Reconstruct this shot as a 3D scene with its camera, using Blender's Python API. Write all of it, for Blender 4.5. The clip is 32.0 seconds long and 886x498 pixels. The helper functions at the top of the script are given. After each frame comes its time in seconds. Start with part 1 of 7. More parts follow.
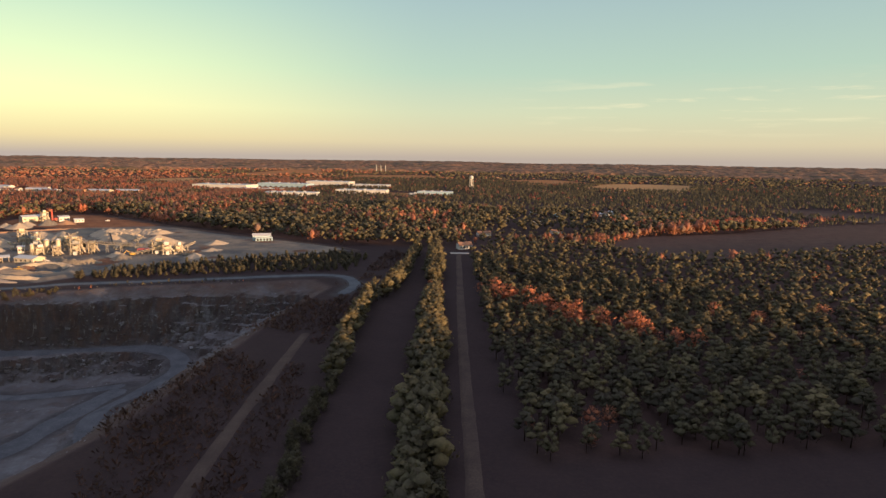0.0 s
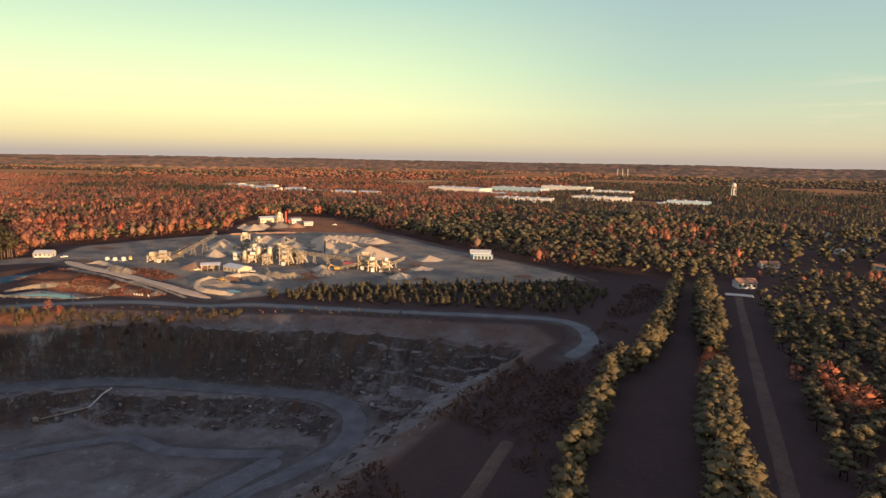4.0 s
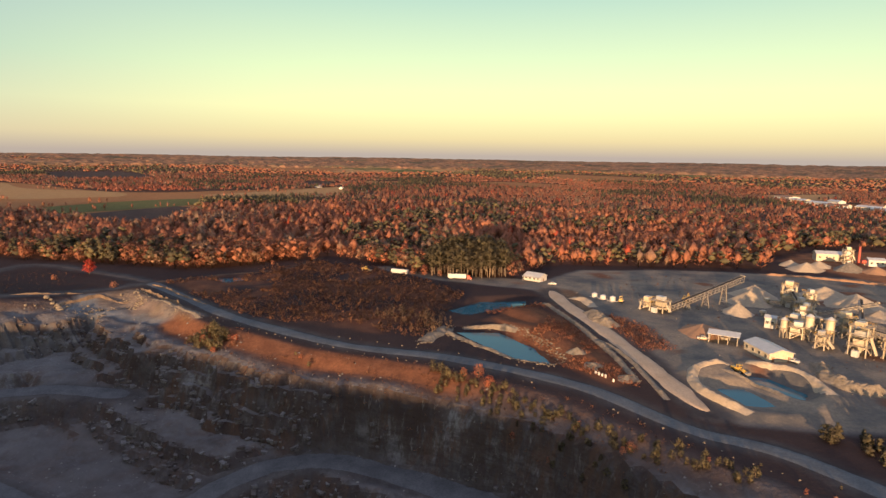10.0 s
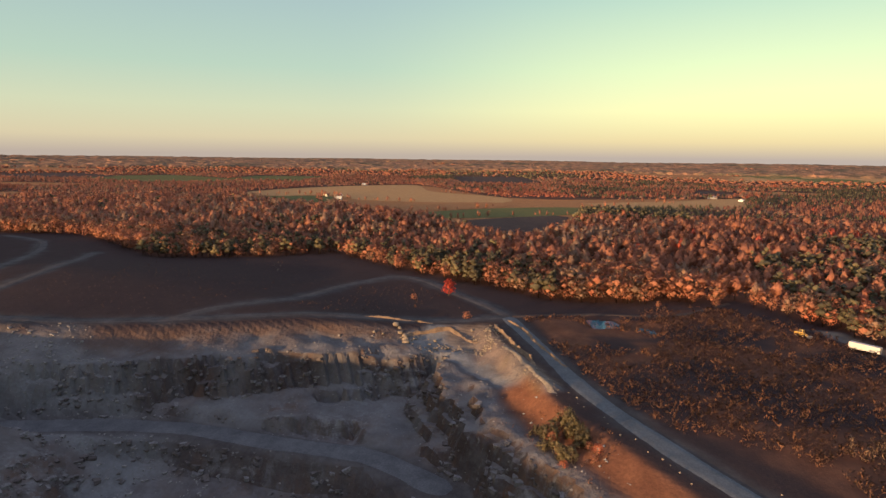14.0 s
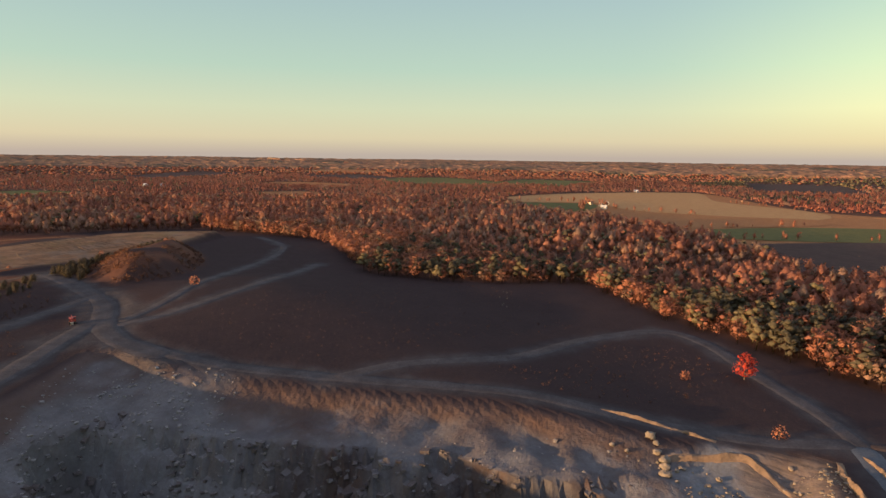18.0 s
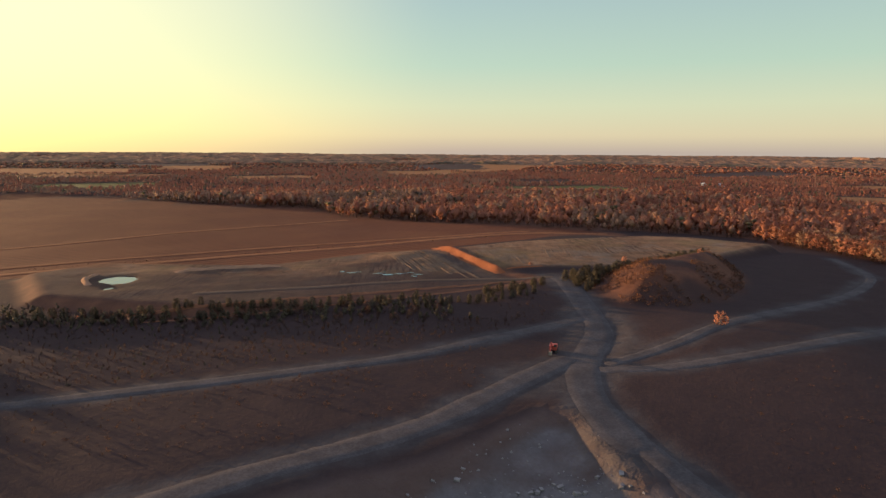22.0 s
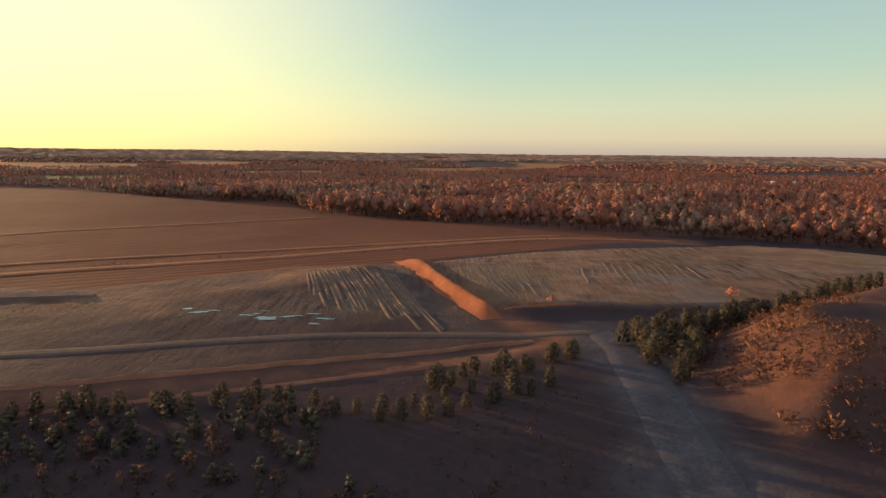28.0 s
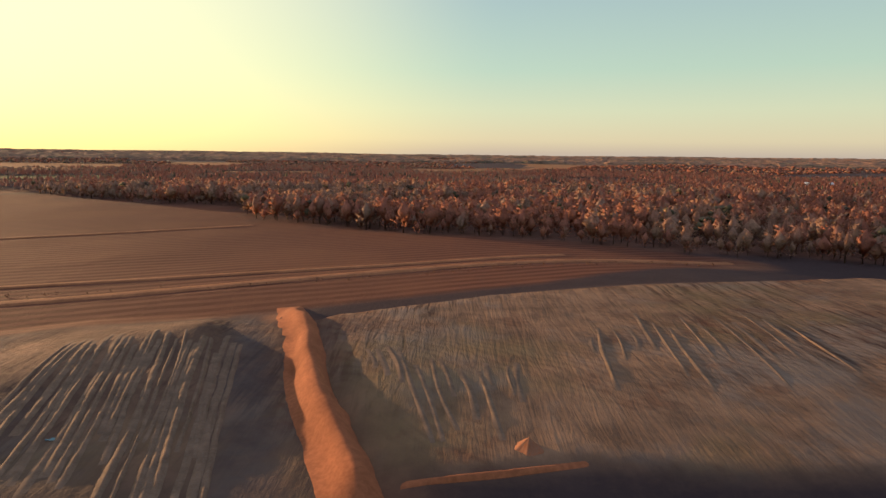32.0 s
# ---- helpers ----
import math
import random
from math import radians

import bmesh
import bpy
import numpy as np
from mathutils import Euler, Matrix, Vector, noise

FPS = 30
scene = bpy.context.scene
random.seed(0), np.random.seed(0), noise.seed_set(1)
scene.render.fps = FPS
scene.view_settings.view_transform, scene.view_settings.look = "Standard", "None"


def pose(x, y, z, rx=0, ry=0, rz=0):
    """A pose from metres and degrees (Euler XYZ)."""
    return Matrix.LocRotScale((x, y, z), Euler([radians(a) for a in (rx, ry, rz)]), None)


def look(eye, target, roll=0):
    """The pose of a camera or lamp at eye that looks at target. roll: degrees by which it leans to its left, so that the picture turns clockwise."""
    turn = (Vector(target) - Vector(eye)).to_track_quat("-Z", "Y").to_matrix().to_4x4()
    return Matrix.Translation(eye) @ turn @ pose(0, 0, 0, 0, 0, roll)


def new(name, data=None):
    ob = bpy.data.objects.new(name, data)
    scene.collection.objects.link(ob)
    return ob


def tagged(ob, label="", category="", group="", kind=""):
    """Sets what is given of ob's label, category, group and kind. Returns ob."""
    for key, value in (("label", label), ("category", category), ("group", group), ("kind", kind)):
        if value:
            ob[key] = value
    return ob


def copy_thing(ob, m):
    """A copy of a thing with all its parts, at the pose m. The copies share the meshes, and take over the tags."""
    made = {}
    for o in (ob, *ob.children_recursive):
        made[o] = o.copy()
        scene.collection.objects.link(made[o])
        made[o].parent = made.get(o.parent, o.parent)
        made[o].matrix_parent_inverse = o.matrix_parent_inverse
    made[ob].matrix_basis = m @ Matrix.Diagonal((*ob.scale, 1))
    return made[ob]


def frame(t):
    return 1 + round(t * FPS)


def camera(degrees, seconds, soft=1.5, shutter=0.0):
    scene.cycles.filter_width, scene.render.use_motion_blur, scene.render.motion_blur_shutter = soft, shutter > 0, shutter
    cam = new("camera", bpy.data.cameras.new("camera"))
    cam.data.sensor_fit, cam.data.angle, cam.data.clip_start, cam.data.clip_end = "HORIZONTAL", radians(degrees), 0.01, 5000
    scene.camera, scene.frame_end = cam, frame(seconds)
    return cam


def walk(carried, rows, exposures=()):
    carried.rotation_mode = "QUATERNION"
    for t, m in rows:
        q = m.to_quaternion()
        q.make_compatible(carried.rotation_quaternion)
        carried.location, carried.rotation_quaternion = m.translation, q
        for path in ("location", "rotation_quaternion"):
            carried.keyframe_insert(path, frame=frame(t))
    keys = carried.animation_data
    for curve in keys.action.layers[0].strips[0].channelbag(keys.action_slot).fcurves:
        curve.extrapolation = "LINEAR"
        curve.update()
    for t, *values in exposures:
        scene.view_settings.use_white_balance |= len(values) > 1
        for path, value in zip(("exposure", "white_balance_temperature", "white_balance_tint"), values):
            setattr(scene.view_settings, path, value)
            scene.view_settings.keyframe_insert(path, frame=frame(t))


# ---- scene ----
cam = camera(70.87, 32.0)
# seconds, metres x y z, yaw, pitch, lean of the drone's camera
ROWS = [
    (0.0, -0.0, -0.0, 88.0, 0.02, -8.30, 0.82),
    (0.5, -0.9, 14.6, 87.9, 2.22, -8.31, 0.88),
    (1.0, -2.0, 29.4, 88.0, 4.23, -8.33, 0.94),
    (1.5, -3.4, 44.3, 88.2, 6.68, -8.38, 0.96),
    (2.0, -5.3, 59.1, 88.6, 8.99, -8.33, 0.98),
    (2.5, -8.1, 73.9, 88.7, 11.85, -8.36, 0.96),
    (4.5, -24.7, 132.6, 88.1, 25.08, -8.39, 1.00),
    (5.0, -30.1, 146.3, 88.1, 29.06, -8.43, 0.92),
    (5.5, -36.6, 159.2, 88.1, 33.12, -8.40, 0.93),
    (6.0, -43.9, 171.4, 88.2, 35.97, -8.41, 0.94),
    (6.5, -52.0, 183.2, 88.3, 39.63, -8.41, 0.89),
    (7.0, -60.8, 194.5, 88.3, 42.17, -8.45, 0.93),
    (7.5, -70.2, 205.3, 88.3, 45.67, -8.49, 0.92),
    (8.0, -80.2, 215.6, 88.3, 49.11, -8.46, 0.96),
    (8.5, -90.9, 225.2, 88.3, 52.99, -8.46, 0.92),
    (9.0, -102.4, 234.1, 88.3, 57.58, -8.50, 0.92),
    (9.5, -114.6, 242.0, 88.3, 64.55, -8.52, 0.93),
    (10.0, -127.6, 248.8, 88.2, 68.73, -8.54, 0.95),
    (10.5, -141.5, 254.2, 88.2, 75.36, -8.53, 0.96),
    (11.0, -155.9, 258.2, 88.1, 82.76, -8.53, 0.87),
    (11.5, -170.7, 260.5, 88.1, 88.32, -8.52, 0.83),
    (12.0, -185.8, 261.2, 88.2, 93.62, -8.53, 0.74),
    (12.5, -201.3, 260.4, 88.3, 99.30, -8.50, 0.74),
    (13.0, -216.7, 258.7, 88.4, 101.12, -8.49, 0.73),
    (13.5, -231.7, 256.4, 88.3, 102.07, -8.50, 0.73),
    (15.5, -290.7, 246.3, 88.2, 106.29, -8.40, 0.72),
    (16.0, -305.0, 243.1, 88.3, 109.37, -8.39, 0.68),
    (16.5, -318.9, 239.0, 88.5, 113.94, -8.42, 0.66),
    (17.0, -332.7, 234.1, 88.6, 118.62, -8.45, 0.72),
    (17.5, -346.1, 228.4, 88.6, 124.93, -8.50, 0.70),
    (18.0, -359.2, 221.8, 88.3, 127.46, -8.49, 0.73),
    (18.5, -371.6, 214.2, 87.6, 129.32, -8.54, 0.77),
    (19.0, -383.0, 205.5, 86.9, 137.10, -8.60, 0.77),
    (19.5, -393.1, 195.6, 86.4, 149.71, -8.63, 0.67),
    (20.0, -401.9, 184.4, 86.0, 160.93, -8.67, 0.57),
    (20.5, -409.1, 172.0, 85.4, 171.69, -8.70, 0.46),
    (21.0, -414.7, 158.6, 84.4, 174.51, -8.77, 0.42),
    (21.5, -419.0, 144.5, 83.0, 175.49, -8.83, 0.38),
    (22.0, -422.7, 129.9, 81.2, 176.11, -8.90, 0.38),
    (22.5, -426.2, 115.2, 79.3, 176.55, -8.94, 0.40),
    (23.0, -429.7, 100.5, 77.4, 176.96, -8.98, 0.40),
    (23.5, -433.3, 85.9, 75.4, 177.34, -8.97, 0.46),
    (24.0, -436.9, 71.4, 73.4, 177.73, -8.98, 0.47),
    (24.5, -440.4, 57.0, 71.5, 178.06, -8.98, 0.56),
    (25.0, -443.9, 42.8, 69.7, 178.34, -8.97, 0.59),
    (25.5, -447.5, 28.6, 68.0, 178.56, -8.92, 0.66),
    (27.5, -461.2, -28.6, 61.3, 179.44, -8.78, 0.73),
    (28.0, -464.5, -42.9, 59.6, 179.64, -8.73, 0.71),
    (28.5, -468.0, -57.1, 57.9, 179.76, -8.70, 0.74),
    (29.0, -471.3, -71.3, 56.0, 179.91, -8.67, 0.76),
    (29.5, -474.4, -85.6, 54.3, 180.00, -8.63, 0.81),
    (30.0, -477.4, -100.0, 52.7, 180.10, -8.64, 0.78),
    (30.5, -480.5, -114.4, 51.9, 180.29, -8.64, 0.80),
    (31.0, -483.6, -129.0, 51.8, 180.45, -8.59, 0.76),
    (31.5, -486.7, -143.3, 51.9, 180.56, -8.54, 0.71),
    (32.0, -489.5, -157.4, 51.9, 180.65, -8.52, 0.71),
]


def heading(yaw, pitch):
    a, p = radians(yaw), radians(pitch)
    return Vector((-math.sin(a) * math.cos(p), math.cos(a) * math.cos(p), math.sin(p)))


walk(cam, [(t, look((x, y, z), Vector((x, y, z)) + heading(yaw, pitch), lean)) for t, x, y, z, yaw, pitch, lean in ROWS],
     [(0.0, 0.9), (32.0, 0.9)])

# ---- sky and sun ----
SUN_YAW, SUN_UP = 236.0, 3.8
sun_way = Vector((-math.sin(radians(SUN_YAW)), math.cos(radians(SUN_YAW)), 0))


def srgb(r, g, b):
    return tuple(((c / 255 + 0.055) / 1.055) ** 2.4 if c > 10 else c / 3294.6 for c in (r, g, b)) + (1.0,)


class Nodes:
    """A short way to write node trees."""

    def __init__(self, tree):
        self.tree = tree

    def add(self, kind, ins=(), **props):
        n = self.tree.nodes.new(kind)
        if "operation" in props:
            n.operation = props["operation"]
        if "use_clamp" in props:
            n.use_clamp = props["use_clamp"]
        if "data_type" in props:
            n.data_type, n.blend_type = props["data_type"], props["blend_type"]
        if "bands_direction" in props:
            n.bands_direction = props["bands_direction"]
        if "attribute_name" in props:
            n.attribute_name = props["attribute_name"]
        if "sky_type" in props:
            n.sky_type, n.sun_disc, n.altitude = props["sky_type"], props["sun_disc"], props["altitude"]
            n.sun_elevation, n.sun_rotation = props["sun_elevation"], props["sun_rotation"]
        for k, v in dict(ins).items():
            s = n.inputs[k]
            if isinstance(v, bpy.types.NodeSocket):
                self.tree.links.new(v, s)
            else:
                s.default_value = v
        return n

    def math(self, op, a, b=0.0, clamp=False):
        return self.add("ShaderNodeMath", {0: a, 1: b}, operation=op, use_clamp=clamp).outputs[0]

    def mix(self, f, a, b, blend="MIX"):
        return self.add("ShaderNodeMix", {0: f, 6: a, 7: b}, data_type="RGBA", blend_type=blend).outputs[2]

    def ramp(self, f, stops, smooth=False):
        n = self.add("ShaderNodeValToRGB", {0: f})
        r = n.color_ramp
        r.interpolation = "EASE" if smooth else "LINEAR"
        while len(r.elements) < len(stops):
            r.elements.new(0.5)
        for e, (p, c) in zip(r.elements, stops):
            e.position = p
            e.color = c if hasattr(c, "__len__") else (c, c, c, 1)
        return n.outputs[0]

    def noise(self, vec, scale, detail=4.0, rough=0.55, out=0, distort=0.0):
        return self.add("ShaderNodeTexNoise", {"Vector": vec, "Scale": scale, "Detail": detail, "Roughness": rough, "Distortion": distort}).outputs[out]


world = bpy.data.worlds.new("dusk_sky")
scene.world = world
world.use_nodes = True
world.node_tree.nodes.clear()
w = Nodes(world.node_tree)
way = w.add("ShaderNodeTexCoord").outputs["Generated"]
xyz = w.add("ShaderNodeSeparateXYZ", {0: way}).outputs
flat = w.add("ShaderNodeVectorMath", {0: w.add("ShaderNodeCombineXYZ", {0: xyz[0], 1: xyz[1]}).outputs[0]}, operation="NORMALIZE").outputs[0]
toward = w.add("ShaderNodeVectorMath", {0: flat, 1: sun_way}, operation="DOT_PRODUCT").outputs["Value"]
up = w.math("MAXIMUM", xyz[2], 0.0)
ZENITH = [(0.36, srgb(150, 165, 186)), (0.55, srgb(190, 200, 230)), (1.0, srgb(214, 220, 252))]
cool = w.ramp(up, [(0.0, srgb(188, 176, 168)), (0.025, srgb(214, 204, 176)), (0.07, srgb(205, 212, 184)), (0.13, srgb(180, 205, 188)), (0.24, srgb(164, 188, 190))] + ZENITH)
anti = w.ramp(up, [(0.0, srgb(186, 176, 172)), (0.025, srgb(232, 216, 172)), (0.07, srgb(253, 250, 188)), (0.13, srgb(232, 248, 190)), (0.24, srgb(180, 214, 194))] + ZENITH)
glow = w.ramp(up, [(0.0, srgb(250, 232, 168)), (0.03, srgb(255, 244, 176)), (0.1, srgb(255, 250, 186)), (0.24, srgb(255, 251, 202)), (0.4, srgb(170, 170, 168)), (0.62, srgb(180, 188, 220)), (1.0, srgb(202, 208, 246))])
f_anti = w.ramp(w.math("MULTIPLY", toward, -1.0), [(0.55, 0.0), (0.97, 1.0)], True)
f_sun = w.ramp(toward, [(0.48, 0.0), (0.95, 1.0)], True)
sky = w.mix(f_sun, w.mix(f_anti, cool, anti), glow)
# a few thin streaks of cloud, low over the north-east
streak = w.noise(w.add("ShaderNodeMapping", {0: way, 3: (5.0, 5.0, 60.0)}).outputs[0], 1.6, 5.0, 0.6)
low = w.ramp(xyz[2], [(0.03, 0.0), (0.075, 1.0), (0.09, 1.0), (0.13, 0.0)])
side = w.ramp(w.add("ShaderNodeVectorMath", {0: flat, 1: (0.5, 0.866, 0)}, operation="DOT_PRODUCT").outputs["Value"], [(0.9, 0.0), (0.98, 1.0)])
cloud = w.math("MULTIPLY", w.math("MULTIPLY", w.ramp(streak, [(0.54, 0.0), (0.68, 1.0)]), low), side)
sky = w.mix(w.math("MULTIPLY", cloud, 0.75), sky, srgb(240, 232, 196))
air = w.add("ShaderNodeTexSky", sky_type="NISHITA", sun_disc=False, sun_elevation=radians(SUN_UP), sun_rotation=radians(-SUN_YAW), altitude=100.0)
b1 = w.add("ShaderNodeBackground", {"Color": air.outputs[0], "Strength": 0.03})
b2 = w.add("ShaderNodeBackground", {"Color": sky, "Strength": 0.49})
both = w.add("ShaderNodeAddShader", {0: b1.outputs[0], 1: b2.outputs[0]})
w.add("ShaderNodeOutputWorld", {"Surface": both.outputs[0]})

sun = new("sun", bpy.data.lights.new("sun", "SUN"))
sun.data.energy, sun.data.angle, sun.data.color = 6.3, radians(0.7), (1.0, 0.61, 0.32)
sun.matrix_world = look(sun_way * 900 + Vector((0, 0, 900 * math.tan(radians(SUN_UP)))), (0, 0, 0))


# ---- materials ----
def material(name, rough=0.9):
    m = bpy.data.materials.new(name)
    m.use_nodes = True
    m.node_tree.nodes.clear()
    n = Nodes(m.node_tree)
    s = n.add("ShaderNodeBsdfPrincipled", {"Roughness": rough, "Specular IOR Level": 0.04 if rough > 0.8 else 0.5})
    n.add("ShaderNodeOutputMaterial", {"Surface": s.outputs[0]})
    return m, n, s


def place(n):
    return n.add("ShaderNodeNewGeometry").outputs["Position"]


def bumped(n, s, height, strength, distance):
    b = n.add("ShaderNodeBump", {"Height": height, "Strength": strength, "Distance": distance})
    n.tree.links.new(b.outputs[0], s.inputs["Normal"])


def plain(name, color, rough=0.7, metal=0.0, wear=0.35, scale=0.6):
    """Paint, metal or concrete, with blotches and fine grime of its own."""
    m, n, s = material(name, rough)
    p = place(n)
    f = n.noise(p, scale, 5.0, 0.65)
    g = n.noise(p, scale * 9, 3.0, 0.6)
    dark = tuple(c * (1 - wear) for c in color[:3]) + (1,)
    c = n.mix(n.ramp(f, [(0.3, 0.0), (0.7, 1.0)]), dark, tuple(color[:3]) + (1,))
    c = n.mix(n.ramp(g, [(0.35, 0.35), (0.65, 0.0)]), c, (0.16, 0.13, 0.1, 1))
    n.tree.links.new(c, s.inputs["Base Color"])
    s.inputs["Metallic"].default_value = metal
    bumped(n, s, g, 0.25, 0.03)
    return m


def foliage(name, stops, gloss=0.8, thin=0.24):
    """Leaves or needles: each tree's tone runs over the stops, each clump varies a little."""
    m, n, s = material(name, gloss)
    tone = n.add("ShaderNodeAttribute", attribute_name="tone").outputs["Fac"]
    rnd = n.add("ShaderNodeNewGeometry").outputs["Random Per Island"]
    c = n.ramp(tone, stops)
    c = n.mix(n.math("MULTIPLY", rnd, 0.2), c, (0.06, 0.042, 0.034, 1))
    # twigs, and the shade of gaps inside the crown, painted finer than its clumps
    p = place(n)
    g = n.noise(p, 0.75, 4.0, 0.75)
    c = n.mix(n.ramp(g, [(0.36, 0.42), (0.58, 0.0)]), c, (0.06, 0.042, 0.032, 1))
    bumped(n, s, g, 0.8, 0.7)
    n.tree.links.new(c, s.inputs["Base Color"])
    s.inputs["Specular IOR Level"].default_value = 0.06
    # thin leaves and twigs let light through
    t = n.add("ShaderNodeBsdfTranslucent", {"Color": c})
    both = n.add("ShaderNodeMixShader", {0: thin, 1: s.outputs[0], 2: t.outputs[0]})
    n.tree.links.new(both.outputs[0], n.tree.nodes["Material Output"].inputs["Surface"])
    return m


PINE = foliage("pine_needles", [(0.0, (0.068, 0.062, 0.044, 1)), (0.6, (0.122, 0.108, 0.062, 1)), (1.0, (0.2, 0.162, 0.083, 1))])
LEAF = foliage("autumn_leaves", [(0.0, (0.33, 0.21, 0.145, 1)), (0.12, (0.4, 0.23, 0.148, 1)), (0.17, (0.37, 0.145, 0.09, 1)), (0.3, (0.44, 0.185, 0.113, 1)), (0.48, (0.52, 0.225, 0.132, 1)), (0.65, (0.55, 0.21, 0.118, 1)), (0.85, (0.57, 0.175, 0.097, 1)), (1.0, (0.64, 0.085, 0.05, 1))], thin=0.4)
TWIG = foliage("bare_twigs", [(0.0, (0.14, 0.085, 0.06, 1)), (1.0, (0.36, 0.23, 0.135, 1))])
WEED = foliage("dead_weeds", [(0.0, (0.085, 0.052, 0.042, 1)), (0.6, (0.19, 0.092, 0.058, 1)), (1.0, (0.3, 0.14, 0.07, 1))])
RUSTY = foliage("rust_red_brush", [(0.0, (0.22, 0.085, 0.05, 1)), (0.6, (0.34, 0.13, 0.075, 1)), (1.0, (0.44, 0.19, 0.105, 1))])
BARK = plain("bark", (0.22, 0.165, 0.12), 0.9, 0, 0.5, 1.5)


def ground_material():
    m, n, s = material("open_ground", 0.95)
    p = place(n)
    zone_a = n.add("ShaderNodeAttribute", attribute_name="zone").outputs
    z1 = n.add("ShaderNodeSeparateColor", {0: zone_a["Color"]}).outputs
    z2 = n.add("ShaderNodeSeparateColor", {0: n.add("ShaderNodeAttribute", attribute_name="zone_b").outputs["Color"]}).outputs
    big = n.noise(p, 0.012, 6.0, 0.6)
    mid = n.noise(p, 0.09, 6.0, 0.65)
    fine = n.noise(p, 0.8, 5.0, 0.7)
    scrub = n.mix(mid, (0.027, 0.0195, 0.02, 1), (0.05, 0.033, 0.031, 1))
    scrub = n.mix(n.ramp(fine, [(0.45, 0.0), (0.75, 0.5)]), scrub, (0.066, 0.042, 0.033, 1))
    grass = n.mix(n.ramp(mid, [(0.3, 0.0), (0.7, 1.0)]), (0.1, 0.042, 0.025, 1), (0.2, 0.086, 0.046, 1))
    grass = n.mix(n.ramp(fine, [(0.4, 0.0), (0.7, 0.5)]), grass, (0.055, 0.03, 0.018, 1))
    gravel = n.mix(n.ramp(mid, [(0.3, 0.0), (0.7, 1.0)]), (0.1, 0.106, 0.112, 1), (0.2, 0.207, 0.212, 1))
    gravel = n.mix(n.ramp(fine, [(0.35, 0.5), (0.6, 0.0)]), gravel, (0.09, 0.082, 0.075, 1))
    soil = n.mix(n.ramp(mid, [(0.25, 0.0), (0.75, 1.0)]), (0.1, 0.045, 0.025, 1), (0.27, 0.12, 0.06, 1))
    # ploughed strips run with the field
    rows = n.add("ShaderNodeTexWave", {"Vector": n.add("ShaderNodeMapping", {0: p, 2: (0, 0, radians(-22))}).outputs[0], "Scale": 0.045, "Distortion": 2.5, "Detail": 3.0, "Detail Scale": 0.6}, bands_direction="Y").outputs["Fac"]
    field = n.mix(n.ramp(rows, [(0.3, 0.0), (0.7, 1.0)]), (0.08, 0.03, 0.017, 1), (0.125, 0.05, 0.029, 1))
    field = n.mix(n.ramp(big, [(0.45, 0.0), (0.6, 0.5)]), field, (0.135, 0.055, 0.028, 1))
    # rock: blocky grey stone in shelves, under a brown cap of earth, with spilt soil
    shelf = n.add("ShaderNodeMapping", {0: p, 3: (0.3, 0.3, 1.0)}).outputs[0]
    column = n.add("ShaderNodeMapping", {0: p, 3: (1.0, 1.0, 0.16)}).outputs[0]
    rock = n.mix(n.ramp(n.noise(p, 0.05, 8.0, 0.7), [(0.34, 0.0), (0.66, 1.0)]), (0.042, 0.034, 0.035, 1), (0.1, 0.09, 0.089, 1))
    rock = n.mix(n.ramp(n.noise(p, 0.02, 7.0, 0.7), [(0.52, 0.0), (0.63, 0.8)]), rock, (0.21, 0.205, 0.205, 1))
    rock = n.mix(n.ramp(n.noise(shelf, 0.3, 6.0, 0.7), [(0.42, 0.6), (0.53, 0.0)]), rock, (0.05, 0.04, 0.04, 1))
    rock = n.mix(n.ramp(n.noise(column, 0.22, 6.0, 0.7), [(0.46, 0.7), (0.56, 0.0)]), rock, (0.052, 0.036, 0.03, 1))
    rock = n.mix(n.ramp(n.noise(column, 0.09, 6.0, 0.75), [(0.5, 0.0), (0.6, 0.75)]), rock, (0.088, 0.054, 0.04, 1))
    rock = n.mix(n.ramp(n.noise(column, 0.5, 5.0, 0.7), [(0.6, 0.0), (0.72, 0.6)]), rock, (0.24, 0.23, 0.225, 1))
    height = n.add("ShaderNodeSeparateXYZ", {0: p}).outputs[2]
    # level rock is made paler than the steep faces, in patches
    level_part = n.ramp(n.add("ShaderNodeSeparateXYZ", {0: n.add("ShaderNodeNewGeometry").outputs["Normal"]}).outputs[2], [(0.78, 0.0), (0.93, 0.6)])
    rock = n.mix(n.math("MULTIPLY", level_part, n.ramp(n.noise(p, 0.07, 5.0, 0.65), [(0.35, 0.25), (0.6, 1.0)])), rock, (0.17, 0.164, 0.165, 1))
    cap = n.math("ADD", height, n.math("MULTIPLY", n.noise(p, 0.06, 5.0, 0.65), 16.0))
    cap = n.ramp(n.math("MULTIPLY", n.math("ADD", cap, 3.0), 0.05, True), [(0.3, 0.0), (0.6, 0.8)])
    earth = n.mix(mid, (0.05, 0.032, 0.027, 1), (0.115, 0.073, 0.056, 1))
    rock = n.mix(cap, rock, earth)
    # the yard's pad: tan crushed stone, rolled by wheels, with darker grey patches
    pad_tone = n.noise(p, 0.035, 6.0, 0.65)
    pad_stone = n.mix(n.ramp(pad_tone, [(0.34, 0.0), (0.62, 1.0)]), (0.088, 0.086, 0.084, 1), (0.25, 0.197, 0.143, 1))
    pad_stone = n.mix(n.ramp(fine, [(0.4, 0.4), (0.62, 0.0)]), pad_stone, (0.075, 0.07, 0.064, 1))
    gravel = n.mix(zone_a["Alpha"], gravel, pad_stone)
